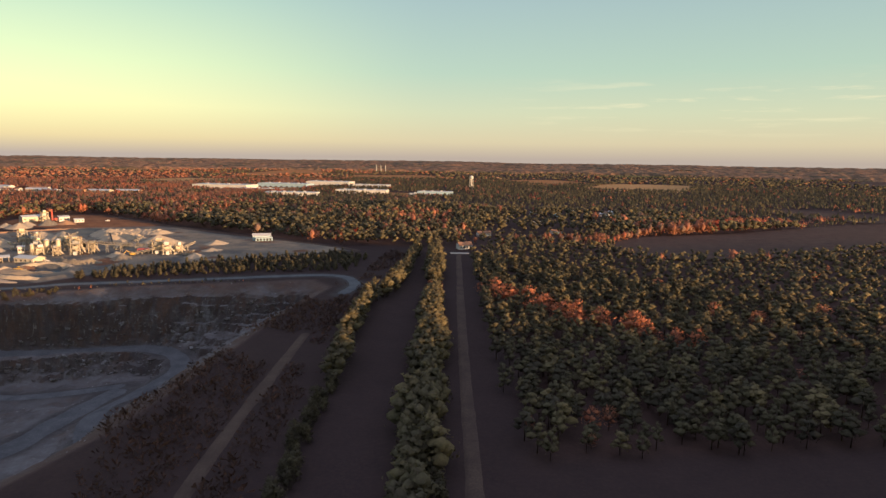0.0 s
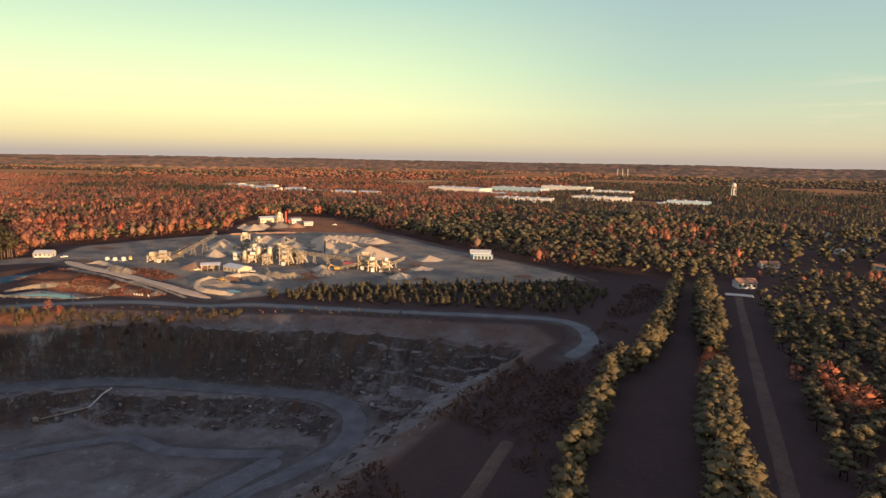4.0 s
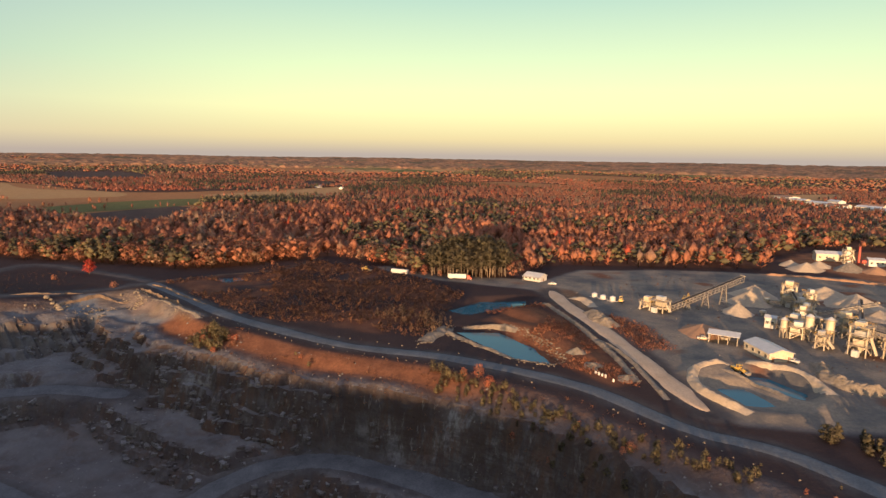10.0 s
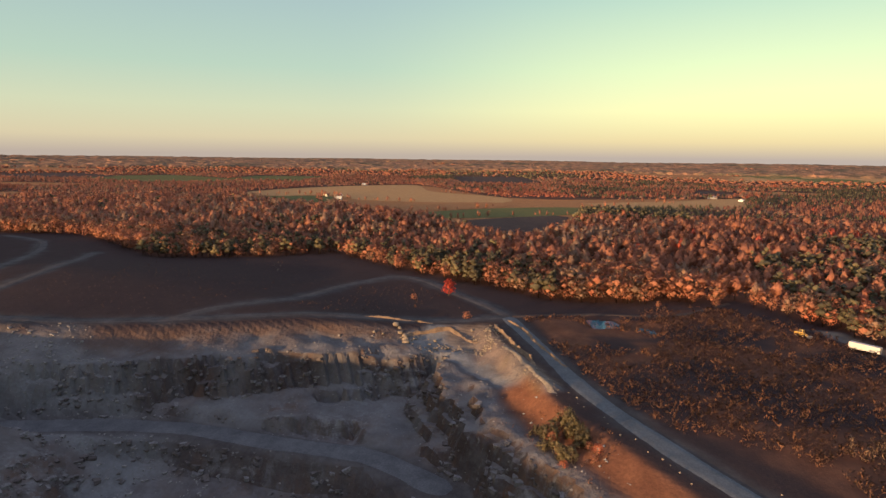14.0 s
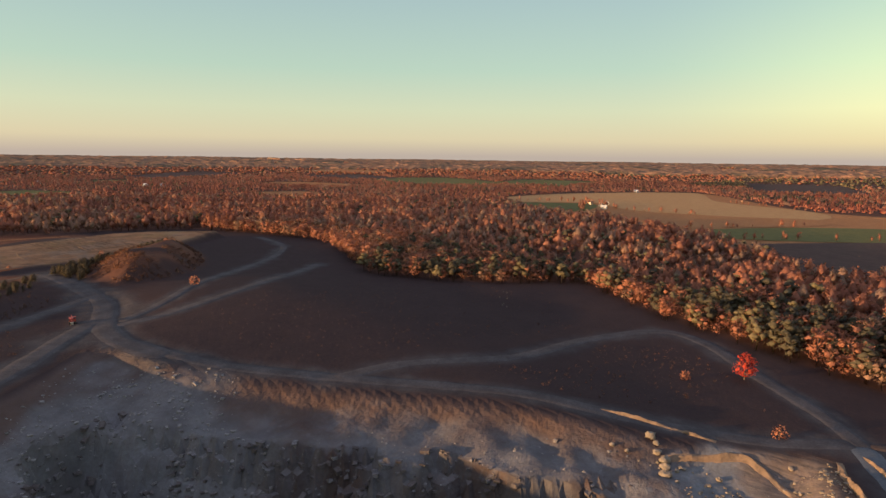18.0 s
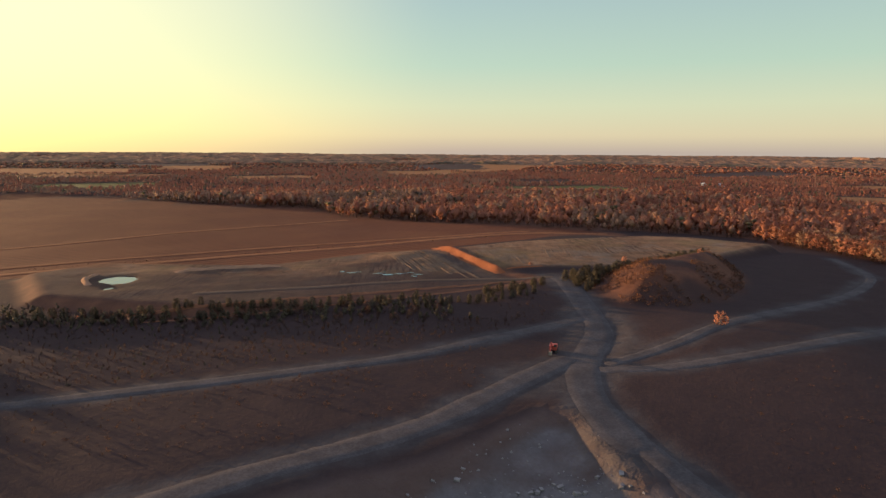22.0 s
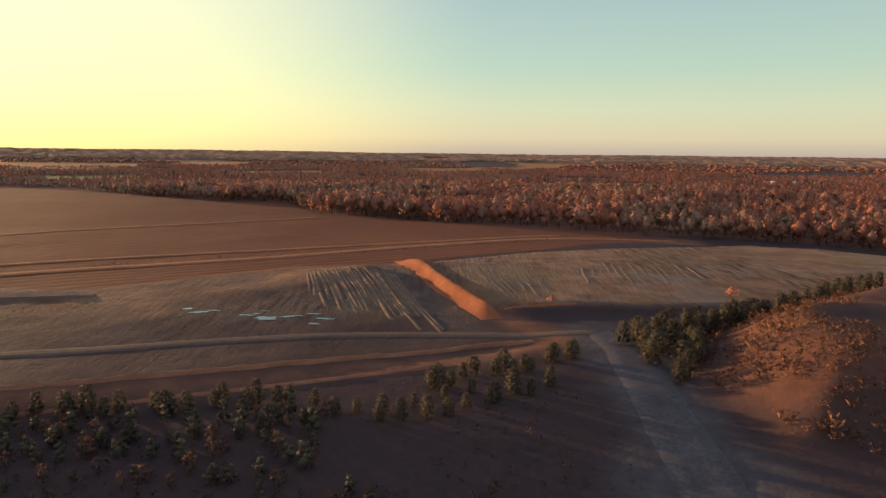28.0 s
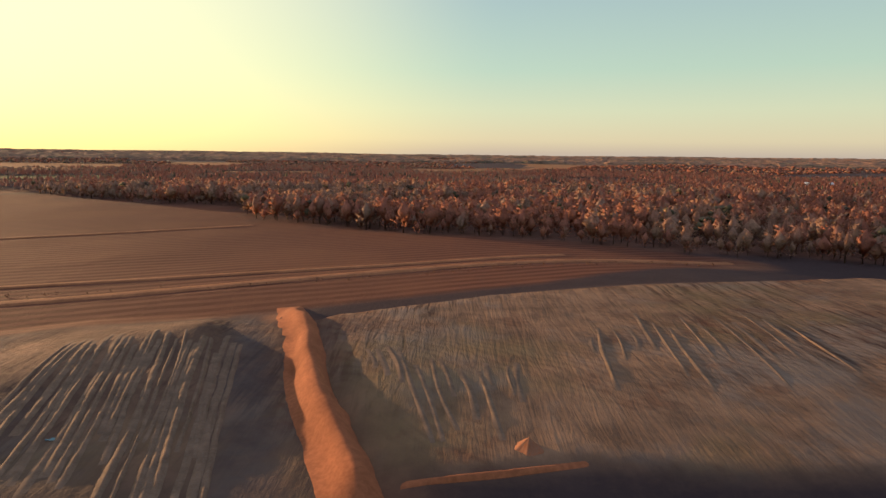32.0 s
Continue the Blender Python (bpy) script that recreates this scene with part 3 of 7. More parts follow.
def raw_height(x, y):
    x, y = np.asarray(x, float), np.asarray(y, float)
    num, den = np.zeros(x.shape), np.zeros(x.shape)
    for lx, ly, lz in LEVEL_POINTS:
        k = ((x - lx) ** 2 + (y - ly) ** 2 + 500.0) ** -1.4
        num, den = num + k * lz, den + k
    z = num / den
    z += fbm(x, y, 60, 3, 5) * 0.5
    # the spoil heaps in the south
    z += (14.6 + 1.5 * sstep(-228, -265, y) + fbm(x, y, 40, 3, 8) * 0.4 - z) * np.clip((inside(PLATEAU, x, y) + 7.0) / 7.5, 0, 1)
    d = inside(SPOIL, x, y)
    z += (12.0 + fbm(x, y, 14, 3, 9) * 0.3 - z) * sstep(-10, 2, d)
    # the tipped fill left of the clay bank, and the lane between them
    lane, _ = line_dist([(-440, -306), (-446, -286), (-457, -252), (-466, -222), (-474, -206)], x, y)
    fill = inside([(-375, -210), (-402, -205), (-432, -205), (-456, -206), (-474, -207), (-453, -304), (-440, -300), (-412, -286), (-404, -262), (-380, -240)], x, y)
    z += sstep(-12, 16, fill) * (0.5 + 3.1 * sstep(-222, -286, y)) * (1 - 0.65 * sstep(9, 4.5, lane)) + sstep(-2, 4, fill) * sstep(4, 8, lane) * fbm(x, y, 5, 3, 10) * 0.16
    d = inside(MOUND, x, y)
    z += sstep(-4, 24, d) * (12.0 + fbm(x, y, 18, 3, 11) * 1.2)
    # the old spoil hill between the western roads
    hill = np.exp(-((x + 590) / 70) ** 2 - ((y - 5) / 75) ** 2)
    z += hill * 5
    # the banks round the settling ponds and the yard's low banks
    bank, _ = line_dist([(-322, 450), (-318, 432), (-300, 424), (-280, 426), (-272, 440), (-276, 462), (-300, 472), (-318, 468)], x, y)
    z += 1.2 * sstep(6, 1, bank)
    bank, _ = line_dist([(-420, 392), (-385, 402), (-345, 398)], x, y)
    z += 2.0 * sstep(8, 1, bank)
    d = inside([(-440, 400), (-436, 428), (-400, 425), (-350, 412), (-320, 402), (-345, 398), (-400, 398)], x, y)
    z += 3.0 * sstep(-2, 12, d)
    # stone banks below the haul road's corner
    bank, _ = line_dist([(-556, 206), (-530, 218), (-500, 234), (-480, 244)], x, y)
    z += (1.8 + fbm(x, y, 9, 2, 3)) * sstep(6, 1, bank)
    # the pit
    d = inside(RIM, x, y) + fbm(x, y, 45, 4, 21) * 5.0 * sstep(2, 18, inside(RIM, x, y)) + fbm(x, y, 12, 3, 22) * 2.2 * sstep(4, 12, inside(RIM, x, y))
    # buttresses and notches, squared off as blasting leaves them
    deep = inside(RIM, x, y)
    d = d + np.round(fbm(x, y, 17, 2, 23) * 3.2) / 3.2 * 4.5 * sstep(9, 20, deep) * sstep(58, 44, deep)
    north = profile(d, [(0, 0), (5, -1), (19, -6.5), (20.5, -12), (23.5, -13), (25, -19), (28, -20), (29.5, -26), (32, -27), (33.5, -30.5), (52, -31), (54, -37), (58, -38.5), (60, -42), (300, -42)])
    west = profile(d, [(0, 0), (5, -3.6), (10, -5.5), (30, -8), (31.5, -14), (35, -15.5), (36.5, -20), (44, -23), (66, -24), (69, -30), (80, -34), (140, -37), (300, -40)])
    east = profile(d, [(0, 0), (10, -3), (26, -14), (44, -26), (58, -33), (80, -36), (300, -40)])
    south = profile(d, [(0, 0), (4, -1), (10, -3), (30, -8), (45, -12), (52, -19), (75, -24), (85, -31), (110, -35), (300, -39)])
    kw = sstep(-405, -470, x) * sstep(-10, 60, y)
    ke = sstep(-170, -110, x) * sstep(415, 370, y)
    ks = sstep(120, 50, y) * (1 - kw) * (1 - ke)
    kn = np.clip(1 - kw - ke - ks, 0, 1)
    z += (kn * north + kw * west + ke * east + ks * south) / np.maximum(kn + kw + ke + ks, 1e-6)
    ledge = np.floor(z / 5.2 + 0.7 * fbm(x, y, 40, 2, 36)) * 5.2 + 2.6
    steep = sstep(17, 22, d) * sstep(60, 40, d)
    z = z + (ledge - z) * 0.8 * steep * (z < -5)
    wall = sstep(16, 26, d) * (1 - kw) + sstep(2, 6, d) * kw
    z += wall * (fbm(x, y, 11, 3, 31) * 2.2 + fbm(x, y, 26, 3, 32) * 2.4 * sstep(60, 20, d))
    # rolling country, that lifts to the far horizon
    r = np.hypot(x + 250, y - 100)
    far = sstep(900, 2200, r)
    z = z * (1 - far) + far * 4 + far * fbm(x, y, 700, 4, 41) * 7
    z += 46 * sstep(1700, 4700, r) ** 1.25
    return z


def growing(lo, hi, step, end, rate):
    out, s = list(np.arange(lo, hi + 0.1, step)), step
    v = hi
    while v < end:
        s = min(s * rate, 130)
        v += s
        out.append(v)
    s, v = step, lo
    while v > -end:
        s = min(s * rate, 130)
        v -= s
        out.insert(0, v)
    return np.array(out)


GX, GY = growing(-740, 60, 2.5, 4900, 1.17), growing(-390, 680, 2.5, 4900, 1.17)
gx, gy = np.meshgrid(GX, GY)
gz = raw_height(gx, gy)
for key, (pts, wide, kind, levels) in ROADS.items():
    d, along = line_dist(pts, gx, gy)
    near = d < wide + 12
    if levels is None:
        px, py = np.array(pts, float).T
        u = np.linspace(0, len(pts) - 1, 200)
        zs = raw_height(np.interp(u, range(len(pts)), px), np.interp(u, range(len(pts)), py))
        zs = np.convolve(np.pad(zs, 8, mode="edge"), np.ones(17) / 17, "valid")
        line = np.interp(along, u, zs)
    else:
        line = np.interp(along, range(len(pts)), levels)
    k = sstep(wide * 0.5 + (9 if levels else 5), wide * 0.5 + 0.5, d) * near
    gz = gz * (1 - k) + line * k
for key, (ring, level) in PONDS.items():
    d = inside(ring, gx, gy)
    k = sstep(-5, 0, d) if key != "pit_water" else sstep(-9, 2, d)
    gz = gz * (1 - k) + np.minimum(gz, level + 0.3 - 1.2 * sstep(0, 3, d)) * k


def ground_at(x, y):
    """Height of the built ground, between its grid points."""
    x, y = np.asarray(x, float), np.asarray(y, float)
    i = np.clip(np.searchsorted(GX, x) - 1, 0, len(GX) - 2)
    j = np.clip(np.searchsorted(GY, y) - 1, 0, len(GY) - 2)
    u, v = (x - GX[i]) / (GX[i + 1] - GX[i]), (y - GY[j]) / (GY[j + 1] - GY[j])
    return (gz[j, i] * (1 - u) + gz[j, i + 1] * u) * (1 - v) + (gz[j + 1, i] * (1 - u) + gz[j + 1, i + 1] * u) * v


def level(x, y):
    return float(ground_at(x, y))


def build_ground():
    rim = inside(RIM, gx, gy)
    edge = fbm(gx, gy, 25, 4, 55) * 5
    gravel = np.maximum(sstep(-3, 3, inside(YARD, gx, gy) + edge), 0)
    floor_z = sstep(30, 60, rim + edge * 2) * sstep(0.0, 0.3, fbm(gx, gy, 40, 3, 57) + 0.2) * 0.3
    gravel = np.maximum(gravel, floor_z)
    grass = np.zeros(gx.shape)
    d, _ = line_dist([(-470, 240), (-402, 284), (-363, 328), (-318, 364), (-268, 382)], gx, gy)
    # grass colour is cut down the slope and eastward, painting in the wall's shadow
    grass = np.maximum(grass, sstep(26, 16, d + edge) * sstep(-2, 2, rim) * sstep(19, 11, rim) * (0.25 + 0.75 * sstep(-310, -350, gx)))
    grass = np.maximum(grass, sstep(-6, 6, inside(MOUND, gx, gy) + edge) * (0.12 + 0.5 * sstep(-0.15, 0.3, fbm(gx, gy, 20, 4, 59))))
    d = inside([(-426, 392), (-440, 428), (-400, 430), (-350, 416), (-318, 408), (-316, 393), (-349, 387), (-385, 388)], gx, gy)
    grass = np.maximum(grass, sstep(-2, 3, d))
    grass = np.maximum(grass, sstep(-3, 6, inside([(-352, 424), (-410, 446), (-420, 455), (-380, 462), (-345, 446)], gx, gy)) * 0.9)
    grass = np.maximum(grass, 0.85 * sstep(4, 16, inside(YARD, gx, gy)) * sstep(0.22, 0.36, fbm(gx, gy, 38, 3, 53)))
    grass = np.maximum(grass, 0.9 * sstep(-3, 6, inside([(-330, 405), (-350, 418), (-440, 432), (-446, 444), (-405, 436), (-352, 422), (-318, 408)], gx, gy)))
    soil = sstep(-6, 6, inside(REDYARD, gx, gy) + edge)
    soil = np.maximum(soil, 0.5 * sstep(-14, -3, inside(SPOIL, gx, gy)) * sstep(4, -3, inside(SPOIL, gx, gy)))
    d, _ = line_dist(ROADS["clay_road"][0], gx, gy)
    soil = np.maximum(soil, 0.8 * sstep(22, 6, d + edge))
    # woodland litter thins eastward: the shadow under the pines, put into colour
    soil = np.maximum(soil, (0.08 + 0.3 * sstep(0, -300, gx)) * sstep(0, -14, inside(OPEN, gx, gy) + edge) * sstep(4, -6, inside(CLEARINGS[0], gx, gy)))
    field = np.zeros(gx.shape)
    for ring in FIELDS:
        field = np.maximum(field, sstep(-4, 4, inside(ring, gx, gy)))
    field = field * (1 - grass)
    slope = np.hypot(np.gradient(gz, GY, axis=0), np.gradient(gz, GX, axis=1))
    inpit = sstep(-1, 4, rim + edge * 0.4)
    rock = inpit * (1 - grass)
    # tan drops towards the spoil's north edge: weaker light there, put into the colour
    tan = np.maximum(sstep(-4, 3, inside(PLATEAU, gx, gy)), np.minimum(1, 0.62 * sstep(0, 5, inside(SPOIL, gx, gy)) * (1 + 0.7 * fbm(gx, gy, 30, 3, 51)) * (1 - 0.7 * sstep(-236, -206, gy)))) * (1 - soil * 0.8)
    dust = np.zeros(gx.shape)
    ragged = fbm(gx, gy, 9, 3, 58) * 3.5
    for key, (pts, wide, kind, levels) in ROADS.items():
        d, _ = line_dist(pts, gx, gy)
        if kind in "gpbh":
            dust = np.maximum(dust, sstep(wide / 2 + 6, wide / 2 - 1, d + ragged))
    hub, _ = line_dist([(-462, -58), (-484, -66), (-496, -84), (-500, -100), (-505, -128)], gx, gy)
    dust = np.maximum(dust, sstep(20, 9, hub + ragged))
    # the lane that trucks wore below the clay bank
    d, _ = line_dist([(-440, -306), (-446, -286), (-457, -252), (-466, -222), (-474, -206)], gx, gy)
    dust = np.maximum(dust, 0.5 * sstep(5, 3, d + ragged * 0.5))
    tan = np.maximum(tan, 0.9 * sstep(-2, 2, inside([(-484, 466), (-478, 452), (-440, 443), (-412, 440), (-405, 448), (-425, 458), (-452, 470), (-470, 474)], gx, gy) + ragged * 0.5))
    gravel = np.maximum(gravel, 0.9 * sstep(-3, 3, inside([(-566, 206), (-530, 223), (-480, 247), (-470, 238), (-515, 200), (-540, 172), (-556, 178)], gx, gy) + ragged))
    rock = rock * (1 - 0.8 * gravel)
    # tan laid over the corner's grey rock paints in the warm sunlight on it
    tan = np.maximum(tan, 0.55 * sstep(-3, 3, inside([(-572, 208), (-532, 226), (-484, 247), (-476, 240), (-515, 212), (-545, 190), (-560, 186)], gx, gy) + ragged))
    grass = np.maximum(grass, 0.75 * sstep(0, 8, inside([(-588, 222), (-535, 242), (-469, 270), (-420, 312), (-400, 345), (-440, 372), (-480, 400), (-540, 392), (-600, 372), (-640, 330), (-622, 268)], gx, gy)) * sstep(-0.25, 0.2, fbm(gx, gy, 34, 4, 52)))
    spill = inside([(-486, -24), (-440, -14), (-390, 6), (-330, 34), (-300, 80), (-360, 140), (-440, 125), (-494, 40)], gx, gy)
    gravel = np.maximum(gravel, 0.85 * sstep(-4, 14, spill + ragged * 2) * sstep(-0.35, 0.25, fbm(gx, gy, 22, 4, 56)))
    west = sstep(4, 10, rim) * sstep(-425, -460, gx)
    gravel = np.maximum(gravel, 0.75 * west * sstep(-0.35, 0.25, fbm(gx, gy, 26, 4, 54)))
    a = np.stack([gravel, grass, soil, sstep(-3, 3, inside(YARD, gx, gy) + edge)], -1).reshape(-1, 4)
    b = np.stack([field, rock * (1 - gravel * 0.8), tan, dust], -1).reshape(-1, 4)
    ny, nx = gx.shape
    i = np.arange(ny * nx).reshape(ny, nx)
    faces = np.stack([i[:-1, :-1], i[:-1, 1:], i[1:, 1:], i[1:, :-1]], -1).reshape(-1, 4)
    me = raw_mesh("ground", np.stack([gx, gy, gz], -1).reshape(-1, 3), faces, GROUND, ~((rock * (slope > 0.6) * (rim > 15))[:-1, :-1].ravel() > 0.5), [("zone", "FLOAT_COLOR", a), ("zone_b", "FLOAT_COLOR", b)])
    tagged(new("ground", me), "open country with a deep stone quarry pit and spoil heaps", "ground", kind="structure")


build_ground()


def smooth_line(pts, step=2.2):
    """Points every step metres along a rounded polyline (Catmull-Rom)."""
    p = np.array(pts, float)
    p = np.vstack([2 * p[0] - p[1], p, 2 * p[-1] - p[-2]])
    out = []
    for i in range(1, len(p) - 2):
        n = max(2, int(np.linalg.norm(p[i + 1] - p[i]) / step))
        t = np.linspace(0, 1, n, endpoint=False)[:, None]
        out.append(0.5 * (2 * p[i] + (p[i + 1] - p[i - 1]) * t + (2 * p[i - 1] - 5 * p[i] + 4 * p[i + 1] - p[i + 2]) * t ** 2 + (3 * p[i] - p[i - 1] - 3 * p[i + 1] + p[i + 2]) * t ** 3))
    out.append(p[-2:-1])
    return np.vstack(out)


def build_road(key, pts, wide, kind, lift):
    c = smooth_line(pts)
    t = np.gradient(c, axis=0)
    t /= np.linalg.norm(t, axis=1)[:, None]
    side = np.stack([-t[:, 1], t[:, 0]], -1)
    half = wide / 2 * (1 + 0.22 * fbm(c[:, 0], c[:, 1], 22, 3, 77))
    ends = np.minimum(np.arange(len(c)), np.arange(len(c))[::-1])
    half = half * np.sqrt(np.minimum(1, (ends + 0.3) / (wide / (1.1 if kind == "p" else 4.4))))
    cols = 7
    grid = []
    for k in range(cols):
        u = k / (cols - 1) * 2 - 1
        wob = 1 + (0.12 * fbm(c[:, 0] + 40 * u, c[:, 1], 6, 2, 78) if abs(u) > 0.9 else 0)
        q = c + side * (half * u * wob)[:, None]
        z = ground_at(q[:, 0], q[:, 1]) + np.where(ends < 1, -0.2, lift if abs(u) < 0.9 else -0.12)
        grid.append(np.column_stack([q, z]))
    v = np.stack(grid, 1)
    n = len(c)
    i = np.arange(n * cols).reshape(n, cols)
    f = np.stack([i[:-1, :-1], i[:-1, 1:], i[1:, 1:], i[1:, :-1]], -1).reshape(-1, 4)
    labels = {"g": "grey crushed-stone haul road with worn edges", "b": "pale blue-grey haul road along the pit bench", "p": "wide pale stone-dust ramp road", "d": "narrow brown dirt track through grass", "r": "red clay farm track along ploughed fields", "h": "dusty grey-brown quarry track with worn edges", "t": "rolled tan soil track across the spoil"}
    tagged(new(key, raw_mesh(key, v.reshape(-1, 3), f, SURFACES[kind], True)), labels[kind], "road", kind="structure")


for n_road, (key, (pts, wide, kind, levels)) in enumerate(ROADS.items()):
    build_road(key, pts, wide, kind, 0.16 + 0.012 * n_road)


def water_material():
    m, n, s = material("still_water", 0.08)
    p = place(n)
    c = n.mix(n.noise(p, 0.05, 3.0), (0.012, 0.085, 0.12, 1), (0.025, 0.125, 0.16, 1))
    s.inputs["IOR"].default_value = 1.33
    s.inputs["Specular IOR Level"].default_value = 0.45
    n.tree.links.new(c, s.inputs["Base Color"])
    bumped(n, s, n.noise(p, 1.5, 3.0), 0.05, 0.05)
    return m


WATER = water_material()
# pit water is matt and dark: the wall's dark reflection is put into its colour
DARK_WATER = plain("murky_pit_water", (0.05, 0.048, 0.05), 0.55, 0.0, 0.3, 0.1)
for key, (ring, lv) in PONDS.items():
    mid = np.mean(np.array(ring, float), axis=0)
    loop = smooth_line(ring + [ring[0]], 3.0)[:-1]
    loop = loop + (loop - mid) * 0.06
    v = np.vstack([[*mid, lv], np.column_stack([loop, np.full(len(loop), lv)])])
    n = len(loop)
    f = np.stack([np.zeros(n, int), 1 + np.arange(n), 1 + (np.arange(n) + 1) % n], -1)
    tagged(new(key, raw_mesh(key, v, f, DARK_WATER if key == "pit_water" else WATER)), "still blue-green water in a dug pond", "pond", kind="structure")


# ---- fields ----
CROPS = {"stubble": road_material("dry_stubble", (0.36, 0.19, 0.08, 1), (0.46, 0.26, 0.11, 1)), "sedge": road_material("orange_dead_grass", (0.28, 0.122, 0.05, 1), (0.37, 0.17, 0.07, 1)),
         "plough_shade": road_material("ploughed_earth", (0.06, 0.038, 0.032, 1), (0.1, 0.063, 0.05, 1)), "green": road_material("winter_wheat", (0.1, 0.092, 0.035, 1), (0.16, 0.14, 0.05, 1))}
CROP_WORDS = {"stubble": "pale tan stubble field between woods", "sedge": "orange-brown field of dead grass", "plough_shade": "dark field, bare ploughed earth and painted shade", "green": "dull green field of winter wheat"}
for n_field, (ring, crop) in enumerate(FARMLAND):
    loop = smooth_line(ring + [ring[0]], 40.0)[:-1]
    mid = loop.mean(axis=0)
    rows = []
    for u in (0.0, 0.33, 0.66, 1.0):
        q = mid + (loop - mid) * max(u, 0.01)
        rows.append(np.column_stack([q, ground_at(q[:, 0], q[:, 1]) + (1.1 if u < 1 else 0.9) - 0.5 * (n_field == 0)]))
    v = np.vstack(rows)
    n = len(loop)
    i = np.arange(4 * n).reshape(4, n)
    j = np.roll(i, -1, axis=1)
    f = np.stack([i[:-1], i[1:], j[1:], j[:-1]], -1).reshape(-1, 4)
    tagged(new("field", raw_mesh("field", v, f, CROPS[crop], True)), CROP_WORDS[crop], "field", kind="structure")

# ---- woods ----
rng = np.random.default_rng(7)
NEARBY = [(0, 0), (-8, 74), (-44, 171), (-115, 242), (-186, 261), (-290, 246), (-383, 205), (-415, 158), (-437, 71), (-461, -29), (-489, -157)]


def feather_cloud(seed, count, length, width, shape, rise=0.75, hollow=0.25):
    """Sprays of twigs or needles: slender blades that sweep out and up (or down) through a crown."""
    g = np.random.default_rng(seed)
    h = g.uniform(0.0, 0.95, count)
    a = g.uniform(0, 2 * math.pi, count)
    r = (hollow + (1 - hollow) * g.uniform(0, 1, count) ** 0.6) * np.array([shape(t) for t in h]) * g.uniform(0.8, 1.1, count)
    c = np.column_stack([r * np.cos(a), r * np.sin(a), h])
    d = np.column_stack([np.cos(a), np.sin(a), np.full(count, rise)]) + g.normal(0, 0.4, (count, 3))
    d /= np.linalg.norm(d, axis=1)[:, None]
    out = c * np.array([1.0, 1.0, 0.55]) - np.array([0, 0, 0.2])
    out /= np.linalg.norm(out, axis=1)[:, None]
    e = np.cross(d, out + g.normal(0, 0.45, (count, 3)))
    e /= np.linalg.norm(e, axis=1)[:, None]
    ln = (length * g.uniform(0.6, 1.4, count) * np.where(g.uniform(size=count) < 0.5, 1, -1))[:, None]
    wd = (width * g.uniform(0.7, 1.4, count))[:, None]
    v = np.stack([c - e * wd - d * ln * 0.5, c + e * wd - d * ln * 0.4, c + d * ln * 0.55], 1)
    back = np.einsum("ij,ij->i", np.cross(v[:, 1] - v[:, 0], v[:, 2] - v[:, 0]), out) < 0
    v[back] = v[back][:, [1, 0, 2]]
    v[:, :, 2] = np.clip(v[:, :, 2], -0.008, None)
    return v.reshape(-1, 3), np.arange(3 * count).reshape(-1, 3)


def trunk_part(seed, base, top, r, limbs=0):
    """A tapered trunk with a few limbs; heights in crown units."""
    g = np.random.default_rng(seed)
    vs, fs = [], []

    def stick(a, b, ra, rb, n=4):
        d = (b - a) / max(np.linalg.norm(b - a), 1e-6)
        x = np.cross(d, [0.3, 0.9, 0.2])
        x /= np.linalg.norm(x)
        y = np.cross(d, x)
        o = sum(len(q) for q in vs)
        ang = np.arange(n) * 2 * math.pi / n
        ring = np.cos(ang)[:, None] * x + np.sin(ang)[:, None] * y
        vs.append(np.vstack([a + ring * ra, b + ring * rb]))
        for i in range(n):
            j = (i + 1) % n
            fs.append((o + i, o + j, o + n + j))
            fs.append((o + i, o + n + j, o + n + i))
    stick(np.array([0, 0, base]), np.array([g.uniform(-.02, .02), g.uniform(-.02, .02), top]), r, r * 0.35)
    for _ in range(limbs):
        h = g.uniform(0.05, 0.6)
        a = g.uniform(0, 6.28)
        l = g.uniform(0.18, 0.34)
        stick(np.array([0, 0, h]), np.array([math.cos(a) * l, math.sin(a) * l, h + g.uniform(0.12, 0.3)]), r * 0.45, r * 0.12, 3)
    return np.vstack(vs), np.array(fs)


def pine_shape(h):
    return 0.05 + 0.27 * min(1.0, h * 4) * (1 - h) ** 0.62 * 1.35


def round_shape(h):
    return 0.05 + 0.36 * math.sin(math.pi * min(1, max(0, h)) ** 0.8) ** 0.7


def crown_normals(v, seed=0):
    """Soft outward normals of a crown round its own axis."""
    out = v * np.array([1.0, 1.0, 0.3]) - np.array([0, 0, 0.1])
    out = out / np.maximum(np.linalg.norm(out, axis=1), 1e-6)[:, None] + np.repeat(np.random.default_rng(seed).normal(0, 0.22, (len(v) // 3 + 1, 3)), 3, axis=0)[:len(v)]
    return out / np.linalg.norm(out, axis=1)[:, None]


def join_parts(parts):
    """[(verts, faces, material index[, normals])] -> one template: verts, faces, materials, normals."""
    v, f, m, n, o = [], [], [], [], 0
    for pv, pf, mi, *pn in parts:
        v.append(pv)
        f.append(pf + o)
        m.append(np.full(len(pf), mi))
        n.append(pn[0] if pn else crown_normals(pv))
        o += len(pv)
    return np.vstack(v), np.vstack(f), np.concatenate(m), np.vstack(n)


